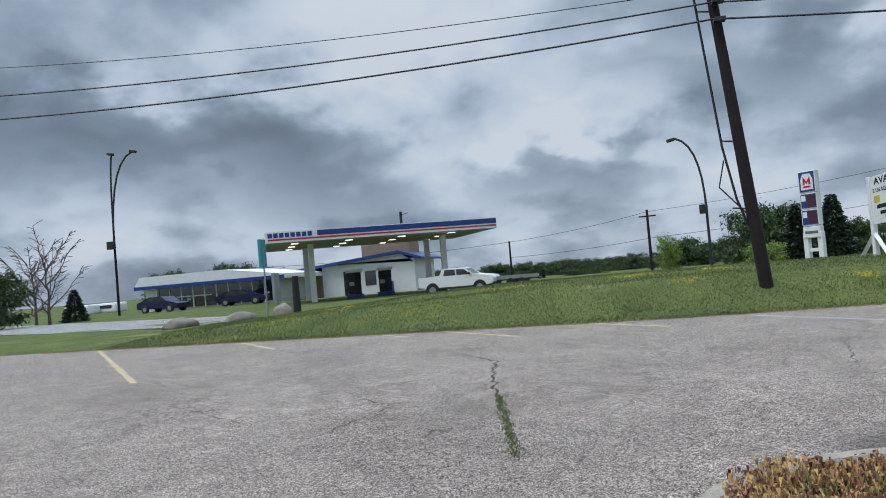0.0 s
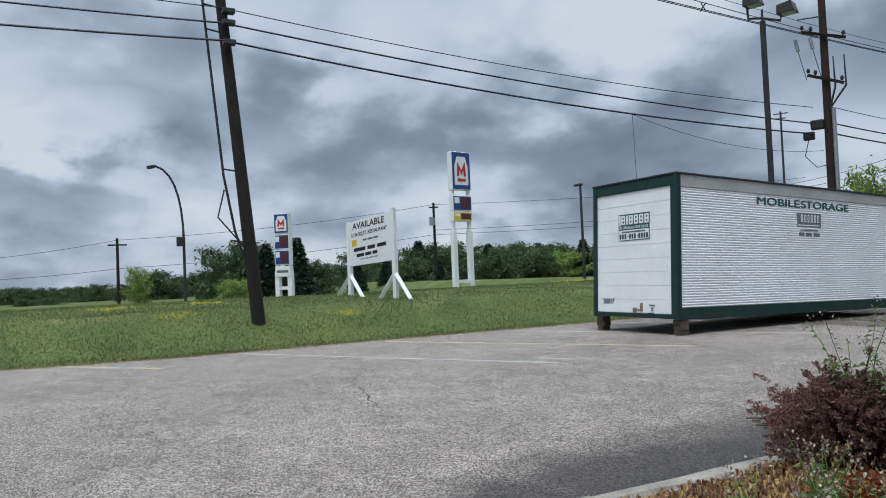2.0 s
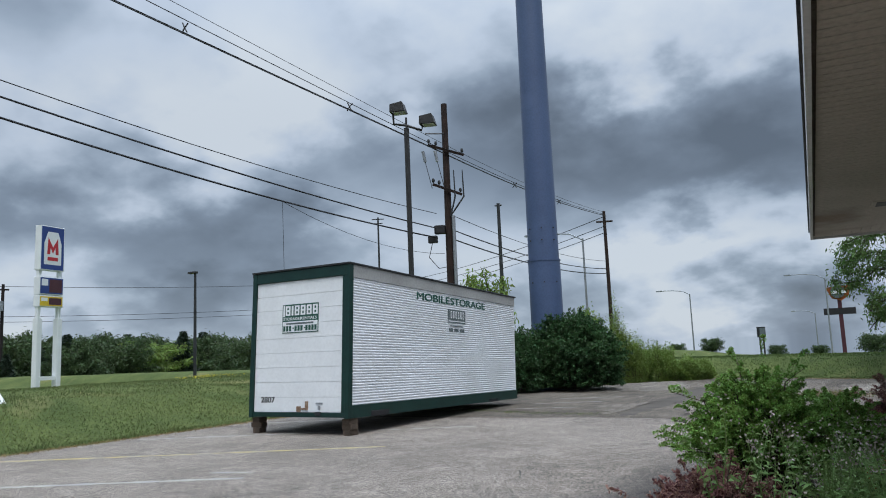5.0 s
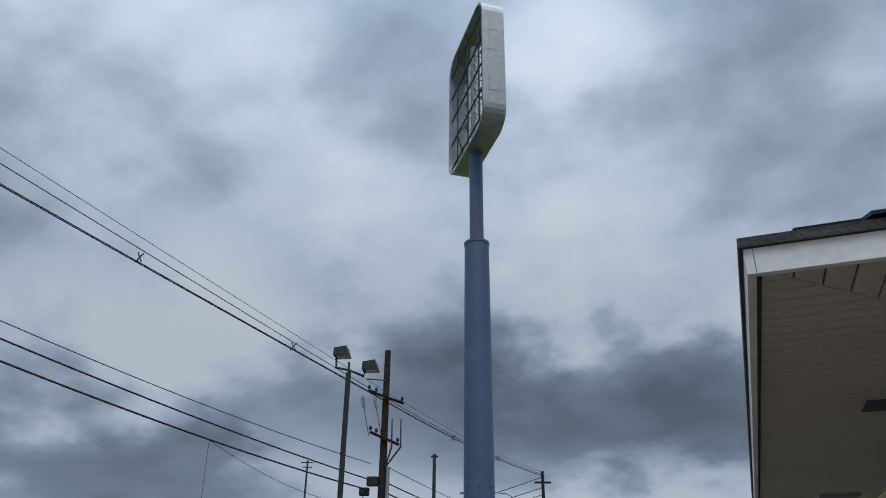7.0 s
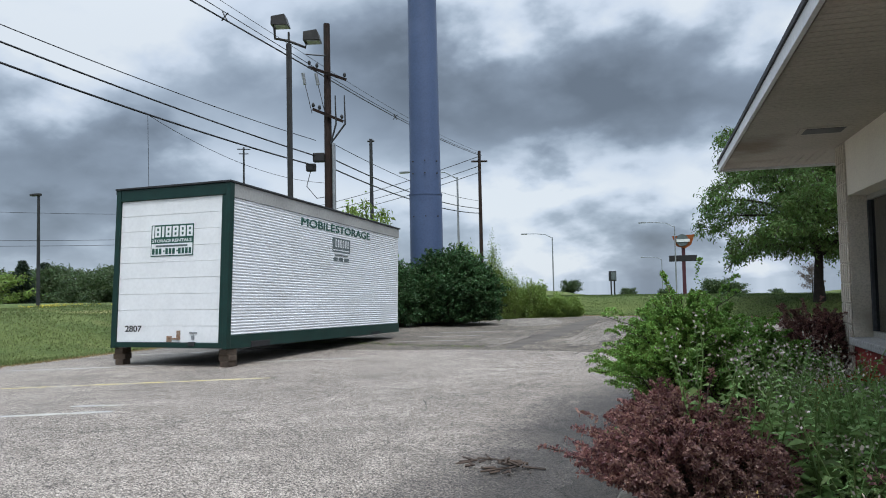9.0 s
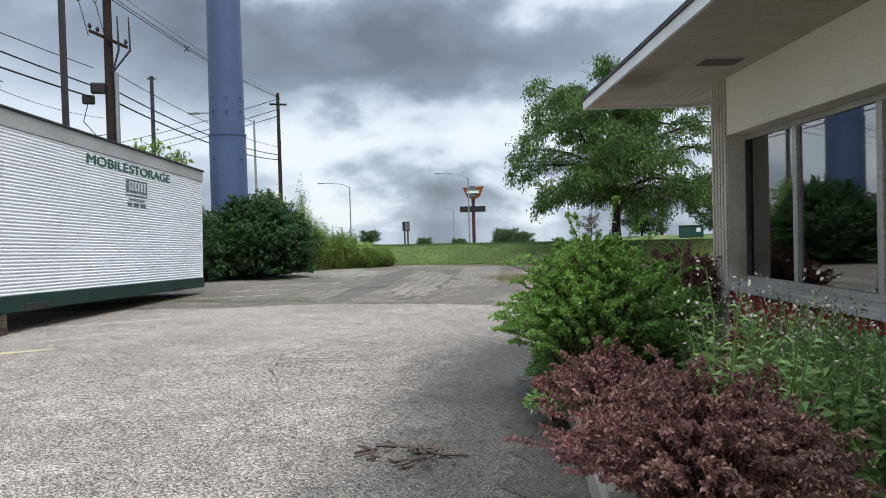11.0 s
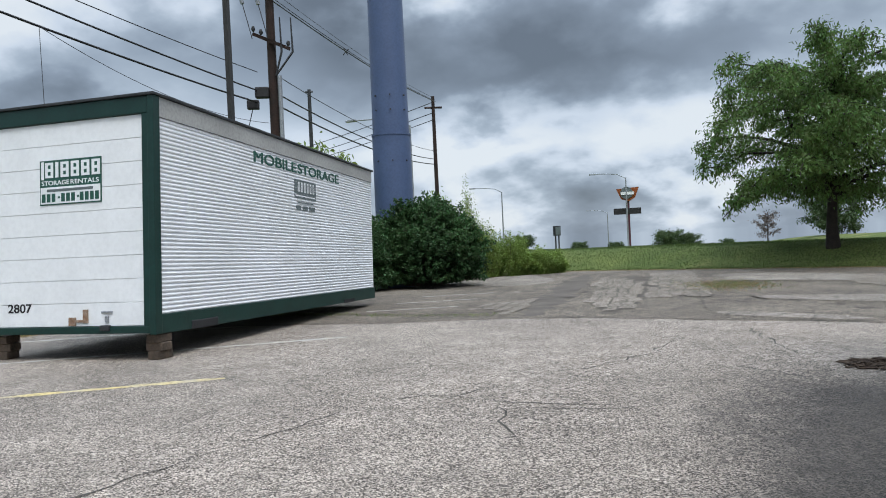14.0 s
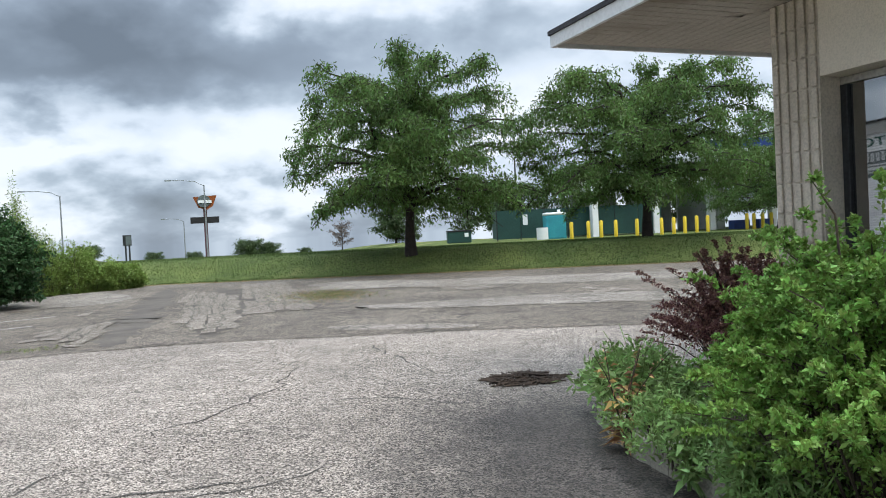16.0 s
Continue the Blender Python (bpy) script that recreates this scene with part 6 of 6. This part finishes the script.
swan_lamp(-43.6, -2.0, 0.1, 9.4, (-1.75,), "western street lamps")
swan_lamp(-43.0, -48.6, 0.1, 13.4, (0.35, 2.3), "western street lamps")


# ---- signs ----
def bars(parent, x, y0, z0, w, h, n, mat, seed, gap=0.25, face=-1):
    """A row of plain bars in place of small print, on a plane x = const, along y."""
    r, u = random.Random(seed), 0.0
    ws = [r.uniform(0.6, 1.4) for _ in range(n)]
    k = w / (sum(ws) + gap * (n - 1))
    for q in ws:
        part("print_bar", box(x, x + 0.01, y0 + u, y0 + u + q * k, z0, z0 + h), mat, parent)
        u += (q + gap) * k


def available_sign():
    a, b = Vector((-9.62, -2.75, 0)), Vector((-7.93, -2.12, 0))
    d = b - a
    ang = math.atan2(d.y, d.x)
    w = d.length
    z0 = 0.62
    s = thing("real_estate_sign", Matrix.Translation((a.x, a.y, z0)) @ Matrix.Rotation(ang, 4, "Z"), "large white timber letting sign with black print", "sign")
    for k, x in enumerate((0.0, w)):
        post = part("post", box(x - 0.06, x + 0.06, -0.06, 0.06, -0.3, 2.28 if k == 0 else 2.55, 0.01), "white", s, "white painted timber post")
        for q in (-1, 1):
            part("brace", tube([(x, 0.0, 0.80), (x + q * 0.62, -0.05, 0.05)], 0.07, 4), "white", post)
        part("foot", box(x - 0.1, x + 0.75, -0.12, 0.12, -0.02, 0.06), "white", post)
    board = part("board", prism([(0.05, 1.03), (w - 0.05, 1.14), (w - 0.05, 2.46), (0.05, 2.26)], "y", -0.045, -0.02), "white", s, "white sign board")
    sh = Matrix(((1, 0, 0, 0), (0, 1, 0, 0), (0.10, 0, 1, 0), (0, 0, 0, 1)))
    m = lambda x, z: Matrix.Translation((0, -0.048, 0)) @ sh @ Matrix.Translation((x, 0, z)) @ pose(0, 0, 0, 90)
    text_mesh("lettering", "AVAILABLE", 0.25, m(0.2, 2.03), "ink", board, 0.001, 1.30)
    text_mesh("lettering", "2,156 SQ.FT. RESTAURANT", 0.14, m(0.14, 1.83), "ink", board, 0.001, 1.46)
    for x, z, ww, h, n, mat in ((0.62, 1.66, 0.62, 0.05, 3, "ink_grey"), (0.24, 1.40, 1.3, 0.10, 3, "ink"), (0.34, 1.24, 0.85, 0.09, 3, "ink"), (0.5, 1.15, 0.7, 0.03, 4, "ink_grey")):
        u, r = 0.0, random.Random(int(z * 100))
        ws = [r.uniform(0.7, 1.3) for _ in range(n)]
        k = ww / (sum(ws) + 0.2 * (n - 1))
        for q in ws:
            bm = box(x + u, x + u + q * k, -0.049, -0.046, z, z + h)
            bm.transform(sh)
            part("print_bar", bm, mat, board)
            u += (q + 0.2) * k
    bm = box(0.16, 0.36, -0.049, -0.046, 1.56, 1.74)
    bm.transform(sh)
    part("print_mark", bm, "yellow", board)


available_sign()


def hexa(w, h, y, zc):
    return [(-w * 0.3 + y, zc + h / 2), (w * 0.3 + y, zc + h / 2), (w / 2 + y, zc + h * 0.15), (w / 2 + y, zc - h / 2), (-w / 2 + y, zc - h / 2), (-w / 2 + y, zc + h * 0.15)]


def price_sign(x, y, z0, legs, parts, turn, label, w):
    """A fuel price sign on two white legs; parts: rows of (kind, bottom, top)."""
    s = thing("fuel_price_sign", at(x, y, z0, turn), label, "sign", "fuel price signs")
    for q in (-1, 1):
        part("leg", box(-0.16, 0.16, q * w * 0.42 - 0.15, q * w * 0.42 + 0.15, -0.5, legs * 0.93, 0.02), "white", s)
        part("leg_tip", box(-0.09, 0.09, q * w * 0.42 - 0.09, q * w * 0.42 + 0.09, legs * 0.93, parts[-1][2] - 0.05), "white", s)
    part("tie", box(-0.1, 0.1, -w * 0.4, w * 0.4, 0.75, 0.95), "white", s)
    for kind, a, b in parts:
        mat = {"logo": "blue", "price": "maroon", "yellow": "yellow", "white": "white"}[kind]
        pn = part("panel", box(-0.2, 0.2, -w / 2, w / 2, a, b, 0.02), "white", s)
        part("face", box(0.2, 0.21, -w / 2 + 0.05, w / 2 - 0.05, a + 0.05, b - 0.05), mat if kind != "price" else "blue", pn)
        if kind == "logo":
            zc, h = (a + b) / 2, (b - a)
            part("shape", prism(hexa(w * 0.72, h * 0.74, 0, zc), "x", 0.211, 0.215), "white", pn)
            for q in (-1, 1):
                part("shape", prism([(q * w * 0.24, zc - h * 0.14), (q * w * 0.20, zc + h * 0.24), (0, zc + h * 0.02), (0, zc - h * 0.12), (q * w * 0.10, zc + h * 0.02), (q * w * 0.12, zc - h * 0.14)][::q], "x", 0.2195, 0.224), "red", pn)
            part("shape", box(0.2195, 0.224, -w * 0.22, w * 0.22, zc - h * 0.28, zc - h * 0.20), "red", pn)
        if kind in ("price", "yellow"):
            part("shape", box(0.211, 0.215, -w * 0.1, w * 0.42, a + 0.12, b - 0.12), "maroon", pn)
            part("shape", box(0.211, 0.215, -w * 0.42, -w * 0.16, a + (b - a) * 0.5, b - 0.12), "white", pn)
        if kind == "white":
            part("shape", box(0.211, 0.215, -w * 0.38, w * 0.38, (a + b) / 2 - 0.08, (a + b) / 2 + 0.08), "ink_grey", pn)
    return s


price_sign(-30.4, 12.6, -0.05, 4.3, (("yellow", 4.6, 5.2), ("price", 5.25, 6.2), ("logo", 6.55, 8.95)), 12, "tall white twin-leg fuel price sign", 1.55)
price_sign(-35.0, 2.55, 0.0, 2.0, (("white", 1.55, 2.2), ("price", 2.28, 3.2), ("price", 3.25, 4.15), ("logo", 4.2, 5.45)), -48, "low fuel price sign on white legs", 1.05)

d = thing("diner_sign", at(0.4, 120, -2.0), "tall pole sign with a winged orange and dark board", "sign")
part("post", box(-0.28, 0.28, -0.25, 0.25, 0, 9.6), "maroon", d, "dull purple-red steel post")
part("wing_panel", prism([(-1.75, 10.6), (1.9, 10.8), (1.25, 9.1), (0.3, 8.5), (-1.0, 8.9)], "y", -0.45, -0.15), "orange", d)
part("round_panel", tube([(-0.1, -0.6, 9.9), (-0.1, -0.1, 9.9)], 1.0, 18), "ink_grey", d)
part("print_bar", box(-1.0, 1.1, -0.7, -0.62, 9.6, 10.05), "white", d)
part("lower_board", box(-2.3, 2.1, -0.3, 0.3, 6.4, 7.4), "black", d)
d = thing("roadside_sign", at(-12.8, 130, -1.0, 62), "small dark square sign on twin posts", "sign")
for x in (-0.5, 0.5):
    part("post", box(x - 0.1, x + 0.1, -0.1, 0.1, -2, 3.9), "dark_metal", d)
part("panel", box(-0.9, 0.9, -0.2, 0.2, 2.4, 4.2), "dark_metal", d)
part("face", box(-0.7, 0.7, -0.24, -0.2, 2.6, 4.0), "ink_grey", d)
for x, y, h in ((-20.2, -24.9, 3.6), (-20.2, -24.35, 2.0)):
    s = thing("road_sign", at(x, y, 0.0), "narrow road sign seen edge-on on a steel post", "sign", "road signs")
    part("post", box(-0.03, 0.03, -0.03, 0.03, -0.2, h), "galv", s)
    part("panel", box(-0.3, 0.3, -0.1, 0.02, h - 1.3, h), "teal" if h > 3 else "galv", s)
plain_pole(-17.5, -22.3, 0.0, 1.75, 0.16, "black", "short dark timber post beside the rocks", name="timber_post", group="")


# ---- fuel station ----
def station():
    FL, FR = Vector((-35.4, -31.7, 0)), Vector((-42.7, -16.9, 0))
    d = FR - FL
    L = d.length
    c = thing("fuel_canopy", Matrix.Translation((FL.x, FL.y, 0)) @ Matrix.Rotation(math.atan2(d.y, d.x), 4, "Z"), "flat fuel station canopy with blue and red striped fascia", "canopy")
    D, z0, z1 = 12.0, 4.35, 5.1
    part("deck", box(0.05, L - 0.05, 0.05, D, z0 + 0.02, z1 - 0.05), "white", c)
    part("soffit", box(0, L, 0, D, z0 - 0.03, z0 + 0.018), "concrete", c)
    f = part("fascia", box(0, L, -0.06, 0.045, z0, z1), "white", c, "white fascia with blue and red stripes")
    part("blue_stripe", box(L * 0.21, L, -0.075, -0.062, z0 + 0.34, z1 - 0.05), "blue", f)
    part("red_stripe", box(0.1, L, -0.075, -0.062, z0 + 0.14, z0 + 0.25), "red", f)
    for k in range(8):
        part("print_shape", box(0.1 + k * 0.385, 0.40 + k * 0.385, -0.075, -0.062, z0 + 0.34, z1 - 0.1), "blue", f)
    part("side_fascia", box(L - 0.04, L + 0.05, 0.05, D, z0, z1), "white", c)
    part("side_fascia", box(-0.05, 0.04, 0.05, D, z0, z1), "white", c)
    for x in (3.26, L - 3.1):
        for y in (4.0, 9.5):
            part("column", box(x - 0.2, x + 0.2, y - 0.2, y + 0.2, -0.3, z0 - 0.03), "white", c)
    for x in (2.0, 5.9, 9.8, 13.6):
        for y in (2.0, 6.0, 10.2):
            part("canopy_lamp", box(x - 0.25, x + 0.25, y - 0.25, y + 0.25, z0 - 0.05, z0 - 0.032), "lamp_on", c)
    for k, (x, y) in enumerate(((-43.0, -28.2), (-44.5, -26.2))):
        p = thing("fuel_pump", at(x, y, 0, -30), "blue and dark fuel pump under the canopy", "fuel pump", "fuel pumps")
        part("cabinet", box(-0.3, 0.3, -0.42, 0.42, 0.1, 1.35, 0.04), "black", p)
        part("screen", box(0.3, 0.31, -0.28, 0.28, 0.95, 1.25), "lens", p)
        part("topper", box(-0.3, 0.3, -0.45, 0.45, 1.35, 1.95, 0.05), "black", p)
        part("header", box(-0.34, 0.34, -0.6, 0.6, 1.95, 2.2, 0.03), "white", p)
        part("skirt", box(-0.4, 0.4, -0.55, 0.55, 0, 0.3, 0.02), "blue", p)
    s = thing("station_shop", at(-66, -29.0, -0.4), "white fuel station shop with low blue-edged gable roof", "building")
    s.scale = (1.22, 1.22, 1.22)
    part("wall", box(-8, 0, -8.6, 0, 0, 3.0), "white", s, "white painted block wall")
    part("gable", prism([(-8.6, 3.0), (0, 2.7), (-1.2, 3.45)], "x", -8, 0), "white", s)
    part("brick_wall", box(-8, -0.02, -16.0, -8.62, 0, 2.3), "brick", s)
    part("roof", prism([(-17, 2.25), (-1.3, 3.75), (0.8, 3.05), (0.8, 2.85), (-1.3, 3.5), (-17, 2.0)], "x", -9, 0.6), "blue", s, "low pitched roof with blue edge")
    part("roof_block", box(-6, -2, -5.4, -0.9, 3.3, 4.9), "brick", s)
    part("door", box(0.0, 0.05, -6.6, -5.6, 0.1, 2.3), "glass_dark", s)
    part("window", box(0.0, 0.05, -4.6, -3.6, 0.9, 2.2), "glass_dark", s)
    part("bin", box(0.4, 1.0, -2.6, -1.9, 0, 1.1, 0.05), "blue", s)
    m = thing("roof_mast", at(-68, -30.6, 5.4), "short mast with aerial on the shop roof", "mast")
    part("post", tube([(0, 0, 0), (0, 0, 3.1)], 0.16, 8), "dark_metal", m)
    part("aerial", tube([(0, 0, 2.7), (0.2, 0.9, 2.9)], 0.04, 5), "dark_metal", m)
    h = thing("showroom", at(-56, -54.5, -0.1), "long low glazed showroom with white roof", "building")
    part("wall", box(-10, -0.3, 0, 14, 0, 2.4), "inside", h)
    part("end_wall", box(-0.4, 0.0, -0.1, 1.1, 0, 2.5), "white", h)
    part("roof", prism([(-0.8, 2.45), (15, 2.3), (15, 2.75), (9, 3.6), (-0.3, 3.55), (-0.8, 2.75)], "x", -10, 0.7), "white", h, "white metal roof")
    part("eave", box(0.7, 0.8, -0.9, 15.2, 2.28, 2.62), "blue", h)
    for k in range(10):
        part("window", box(-0.3, -0.25, 1.2 + k * 1.28, 2.35 + k * 1.28, 0.25, 2.3), "glass_dark", h)
        part("window_bar", box(-0.26, -0.18, 1.08 + k * 1.28, 1.18 + k * 1.28, 0.1, 2.35), "white", h)
    part("window_bar", box(-0.24, -0.19, 1.1, 7.0, 1.25, 1.35), "white", h)


station()


def vehicle(name, x, y, z, turn, prof, glass, width, mat, label, wheels, rad, cut=None):
    v = thing(name, at(x, y, z, turn), label, "vehicle", "parked vehicles")
    body = prism(prof, "y", -width / 2, width / 2)
    bmesh.ops.bevel(body, geom=list(body.edges), offset=0.05, segments=2, affect="EDGES")
    part("body", body, mat, v)
    for g in glass:
        for q in (-1, 1):
            part("window", prism(g, "y", q * (width / 2 + 0.002) - 0.006, q * (width / 2 + 0.002) + 0.006), "glass_dark", v)
    for wx in wheels:
        for q in (-1, 1):
            y0 = q * (width / 2 - 0.1)
            w = part("wheel", tube([(wx, y0 - 0.12, rad), (wx, y0 + 0.12, rad)], rad, 20), "black", v)
            part("rim", tube([(wx, y0 + q * 0.115, rad), (wx, y0 + q * 0.135, rad)], rad * 0.62, 14), "galv", w)
            part("wheel_arch", tube([(wx, y0 + q * 0.09, rad + 0.03), (wx, y0 + q * 0.104, rad + 0.03)], rad * 1.22, 20), "black", v)
    part("headlight", box(max(p[0] for p in prof) - 0.12, max(p[0] for p in prof) + 0.004, width / 2 - 0.4, width / 2 - 0.06, 0.85, 1.02), "lens", v)
    part("tail_light", box(min(p[0] for p in prof) - 0.004, min(p[0] for p in prof) + 0.1, width / 2 - 0.22, width / 2 - 0.02, 0.8, 1.1), "red", v)
    return v


PICK = [(-2.75, 0.62), (-2.3, 0.55), (2.3, 0.52), (2.72, 0.62), (2.78, 0.95), (2.70, 1.14), (2.45, 1.22), (1.35, 1.30), (0.72, 1.78), (0.45, 1.84), (-0.78, 1.86), (-0.98, 1.80), (-1.10, 1.34), (-2.78, 1.33)]
truck = vehicle("pickup_truck", -40.3, -19.55, -0.22, 83, PICK, ([(1.18, 1.34), (0.68, 1.72), (0.12, 1.74), (0.12, 1.34)], [(0.02, 1.34), (0.02, 1.74), (-0.72, 1.76), (-0.86, 1.34)]), 1.9, "car_white", "white crew-cab pickup truck parked at the station", (1.75, -1.72), 0.40)
part("bed_well", box(-2.68, -1.16, -0.8, 0.8, 1.325, 1.336), "black", truck, "open dark load bed")
part("rocker_panel", box(-1.3, 1.3, -0.955, 0.955, 0.42, 0.56, 0.02), "dark_metal", truck)
part("bumper", box(2.66, 2.84, -0.9, 0.9, 0.50, 0.70, 0.03), "dark_metal", truck)
part("bumper", box(-2.86, -2.7, -0.85, 0.85, 0.52, 0.68, 0.03), "galv", truck)
part("windscreen", prism([(1.30, 1.345), (0.76, 1.765), (0.70, 1.765), (1.22, 1.345)], "y", -0.8, 0.8), "glass_dark", truck)
for q in (-1, 1):
    part("wing_mirror", box(1.0, 1.12, q * 1.05 - 0.09, q * 1.05 + 0.09, 1.33, 1.48, 0.02), "black", truck)
CAR = [(-2.3, 0.35), (2.3, 0.32), (2.35, 0.7), (1.2, 0.92), (0.45, 1.38), (-0.95, 1.40), (-1.9, 0.98), (-2.35, 0.92)]
vehicle("car", -49, -48.3, 0.0, 80, CAR, ([(1.0, 0.95), (0.4, 1.32), (-0.2, 1.33), (-0.2, 0.93)], [(-0.3, 0.93), (-0.3, 1.33), (-0.95, 1.34), (-1.5, 0.98)]), 1.75, "car_blue", "dark blue saloon car parked before the showroom", (1.4, -1.4), 0.32)
vehicle("car", -53, -42.6, 0.0, 100, CAR, ([(1.0, 0.95), (0.4, 1.32), (-0.2, 1.33), (-0.2, 0.93)], [(-0.3, 0.93), (-0.3, 1.33), (-0.95, 1.34), (-1.5, 0.98)]), 1.75, "car_blue", "dark saloon car beside the showroom glass", (1.4, -1.4), 0.32)
v = thing("flatbed_trailer", at(-40.6, -15.4, 0.0, 86), "low dark flatbed trailer on the forecourt", "trailer")
part("deck", box(-1.6, 1.6, -0.8, 0.8, 0.45, 0.55, 0.02), "dark_metal", v)
for x in (-0.4, 0.4):
    part("wheel", tube([(x, -0.9, 0.3), (x, 0.9, 0.3)], 0.3, 14), "black", v)
part("side_rail", box(-1.6, 1.6, -0.82, -0.78, 0.55, 0.8), "galv", v)
for x, y in ((-56, -62), (-58, -60.2)):
    v = thing("caravan", at(x, y, -0.3), "white caravan parked beyond the road", "caravan", "caravans")
    part("body", box(-1.0, 1.0, -1.4, 1.4, 0.5, 1.5, 0.2), "white", v)
    part("window", box(1.0, 1.012, -0.9, 0.9, 0.95, 1.3), "glass_dark", v)
ROAD = [(-16.6, -24.2), (-24.0, -27.8), (-36, -49), (-60, -90), (-52, -95), (-17.5, -34.0), (-14.0, -25.8)]
bm = bmesh.new()
bm.faces.new([bm.verts.new((x, y, 0.05 + 0.06 * smooth(-12, -16, x))) for x, y in ROAD])
bmesh.ops.triangulate(bm, faces=bm.faces)
for v_ in bm.verts:
    v_.co.z = max(height(v_.co.x, v_.co.y), 0.0) + 0.035
tagged(part("road", bm, "road"), "pale grey asphalt side road", "road", kind="structure")


def boulder(x, y, z, s, seed):
    bm = bmesh.new()
    bmesh.ops.create_icosphere(bm, subdivisions=3, radius=1.0)
    for v in bm.verts:
        n = 1 + 0.22 * noise.noise(v.co * 1.3 + Vector((seed, 0, 0))) + 0.08 * noise.noise(v.co * 4 + Vector((0, seed, 0)))
        v.co = Vector((v.co.x * s[0] * n, v.co.y * s[1] * n, max(v.co.z, -0.35) * s[2] * n))
    o = part("boulder", bm, "rock", smooth=True)
    o.matrix_world = at(x, y, z, seed * 40)
    tagged(o, "weathered brown boulder on the grass edge", "rock", "boulders")


for x, y, s, k in ((-13.4, -25.2, (0.35, 0.65, 0.32), 1), (-13.2, -22.7, (0.45, 0.75, 0.32), 2), (-13.6, -21.2, (0.35, 0.5, 0.38), 3)):
    boulder(x, y, height(x, y) + 0.08, s, k)


# ---- forecourt to the north-east ----
def forecourt():
    e = thing("fence_enclosure", at(18.4, 31.5, 0.55, -14), "dark green screened fence enclosure", "fence")
    for k in range(7):
        part("screen_panel", box(k * 1.25, k * 1.25 + 1.21, -0.02, 0.02, 0.05, 1.55), "fence_green", e)
        part("post", tube([(k * 1.25 - 0.02, 0.04, -0.2), (k * 1.25 - 0.02, 0.04, 1.62)], 0.035, 6), "dark_metal", e)
    part("return_panel", box(0, 0.04, 0.05, 3.0, 0.05, 1.55), "fence_green", e)
    part("notice", box(1.35, 1.6, -0.035, -0.022, 0.75, 1.3), "white", e)
    d = thing("waste_container", at(16.1, 31.0, 0.5, -10), "dark green waste container on the grass", "waste container")
    part("body", box(-0.6, 0.6, -0.4, 0.4, 0.05, 0.62, 0.03), "fence_green", d)
    part("lid", box(-0.62, 0.62, -0.42, 0.42, 0.62, 0.70, 0.02), "dark_metal", d)
    part("notice", box(0.25, 0.45, -0.412, -0.402, 0.35, 0.55), "white", d)
    t = thing("portable_toilet", at(20.8, 29.6, 0.5, -12), "teal portable toilet with white roof", "portable toilet")
    part("cabin", box(-0.5, 0.5, -0.5, 0.5, 0, 1.22, 0.04), "teal", t)
    part("roof", box(-0.52, 0.52, -0.52, 0.52, 1.22, 1.36, 0.08), "white", t)
    part("door", box(-0.36, 0.36, -0.515, -0.502, 0.08, 1.15, 0.004), "teal", t)
    part("vent", box(0.2, 0.32, -0.1, 0.1, 1.36, 1.5), "white", t)
    b = thing("white_barrel", at(20.05, 29.4, 0.5), "white barrel beside the toilet", "barrel")
    part("body", tube([(0, 0, 0), (0, 0, 0.62)], 0.3, 16), "white", b)
    for x in (20.05, 20.9, 21.55, 22.3, 23.4, 24.7, 25.35, 25.95, 26.6, 27.2, 29.4, 29.8, 30.3, 30.8, 31.3, 32.0):
        p = thing("bollard", at(x, 26.0 - 0.02 * (x - 20), height(x, 26) - 0.02), "yellow steel bollard on the forecourt", "bollard", "forecourt bollards")
        part("post", tube([(0, 0, 0), (0, 0, 0.78), (0, 0, 0.84)], [0.085, 0.085, 0.05], 10), "yellow", p)
    g = thing("car_wash", at(22.0, 30.0, 0.5, -6), "open white steel car wash shelter with grey bays", "shelter")
    for x in (1.2, 4.6, 7.8, 11.4):
        part("column", box(x - 0.16, x + 0.16, -0.2, 0.2, 0, 2.4), "white", g)
    part("beam", box(0.6, 12.0, -0.25, 0.25, 2.4, 2.75), "white", g)
    part("roof", box(0.4, 12.2, -0.3, 5.0, 2.75, 2.9), "white", g)
    for x in (1.5, 4.9, 8.1):
        part("bay_wall", box(x, x + 2.8, 4.4, 4.5, 0, 2.4), "galv", g)
    for x in (8.6, 10.0):
        part("blue_bin", box(x, x + 0.9, -0.9, -0.3, 0.02, 0.5, 0.03), "blue", g)
    s = thing("station_canopy", at(34, 31, 0.5, -20), "white canopy with blue band seen through the trees", "canopy")
    part("deck", box(-4, 10, -3, 6, 4.2, 5.0), "white", s)
    part("band", box(-4.01, 10, -3.02, -3.0, 4.35, 4.85), "blue", s)
    for x in (-2, 6):
        part("column", box(x - 0.2, x + 0.2, -0.2, 0.2, 0, 4.2), "white", s)
    p = plain_pole(20.5, 34, 0.5, 5.2, 0.05, "dark_metal", "thin dark pole behind the enclosure", name="light_pole", group="")


forecourt()
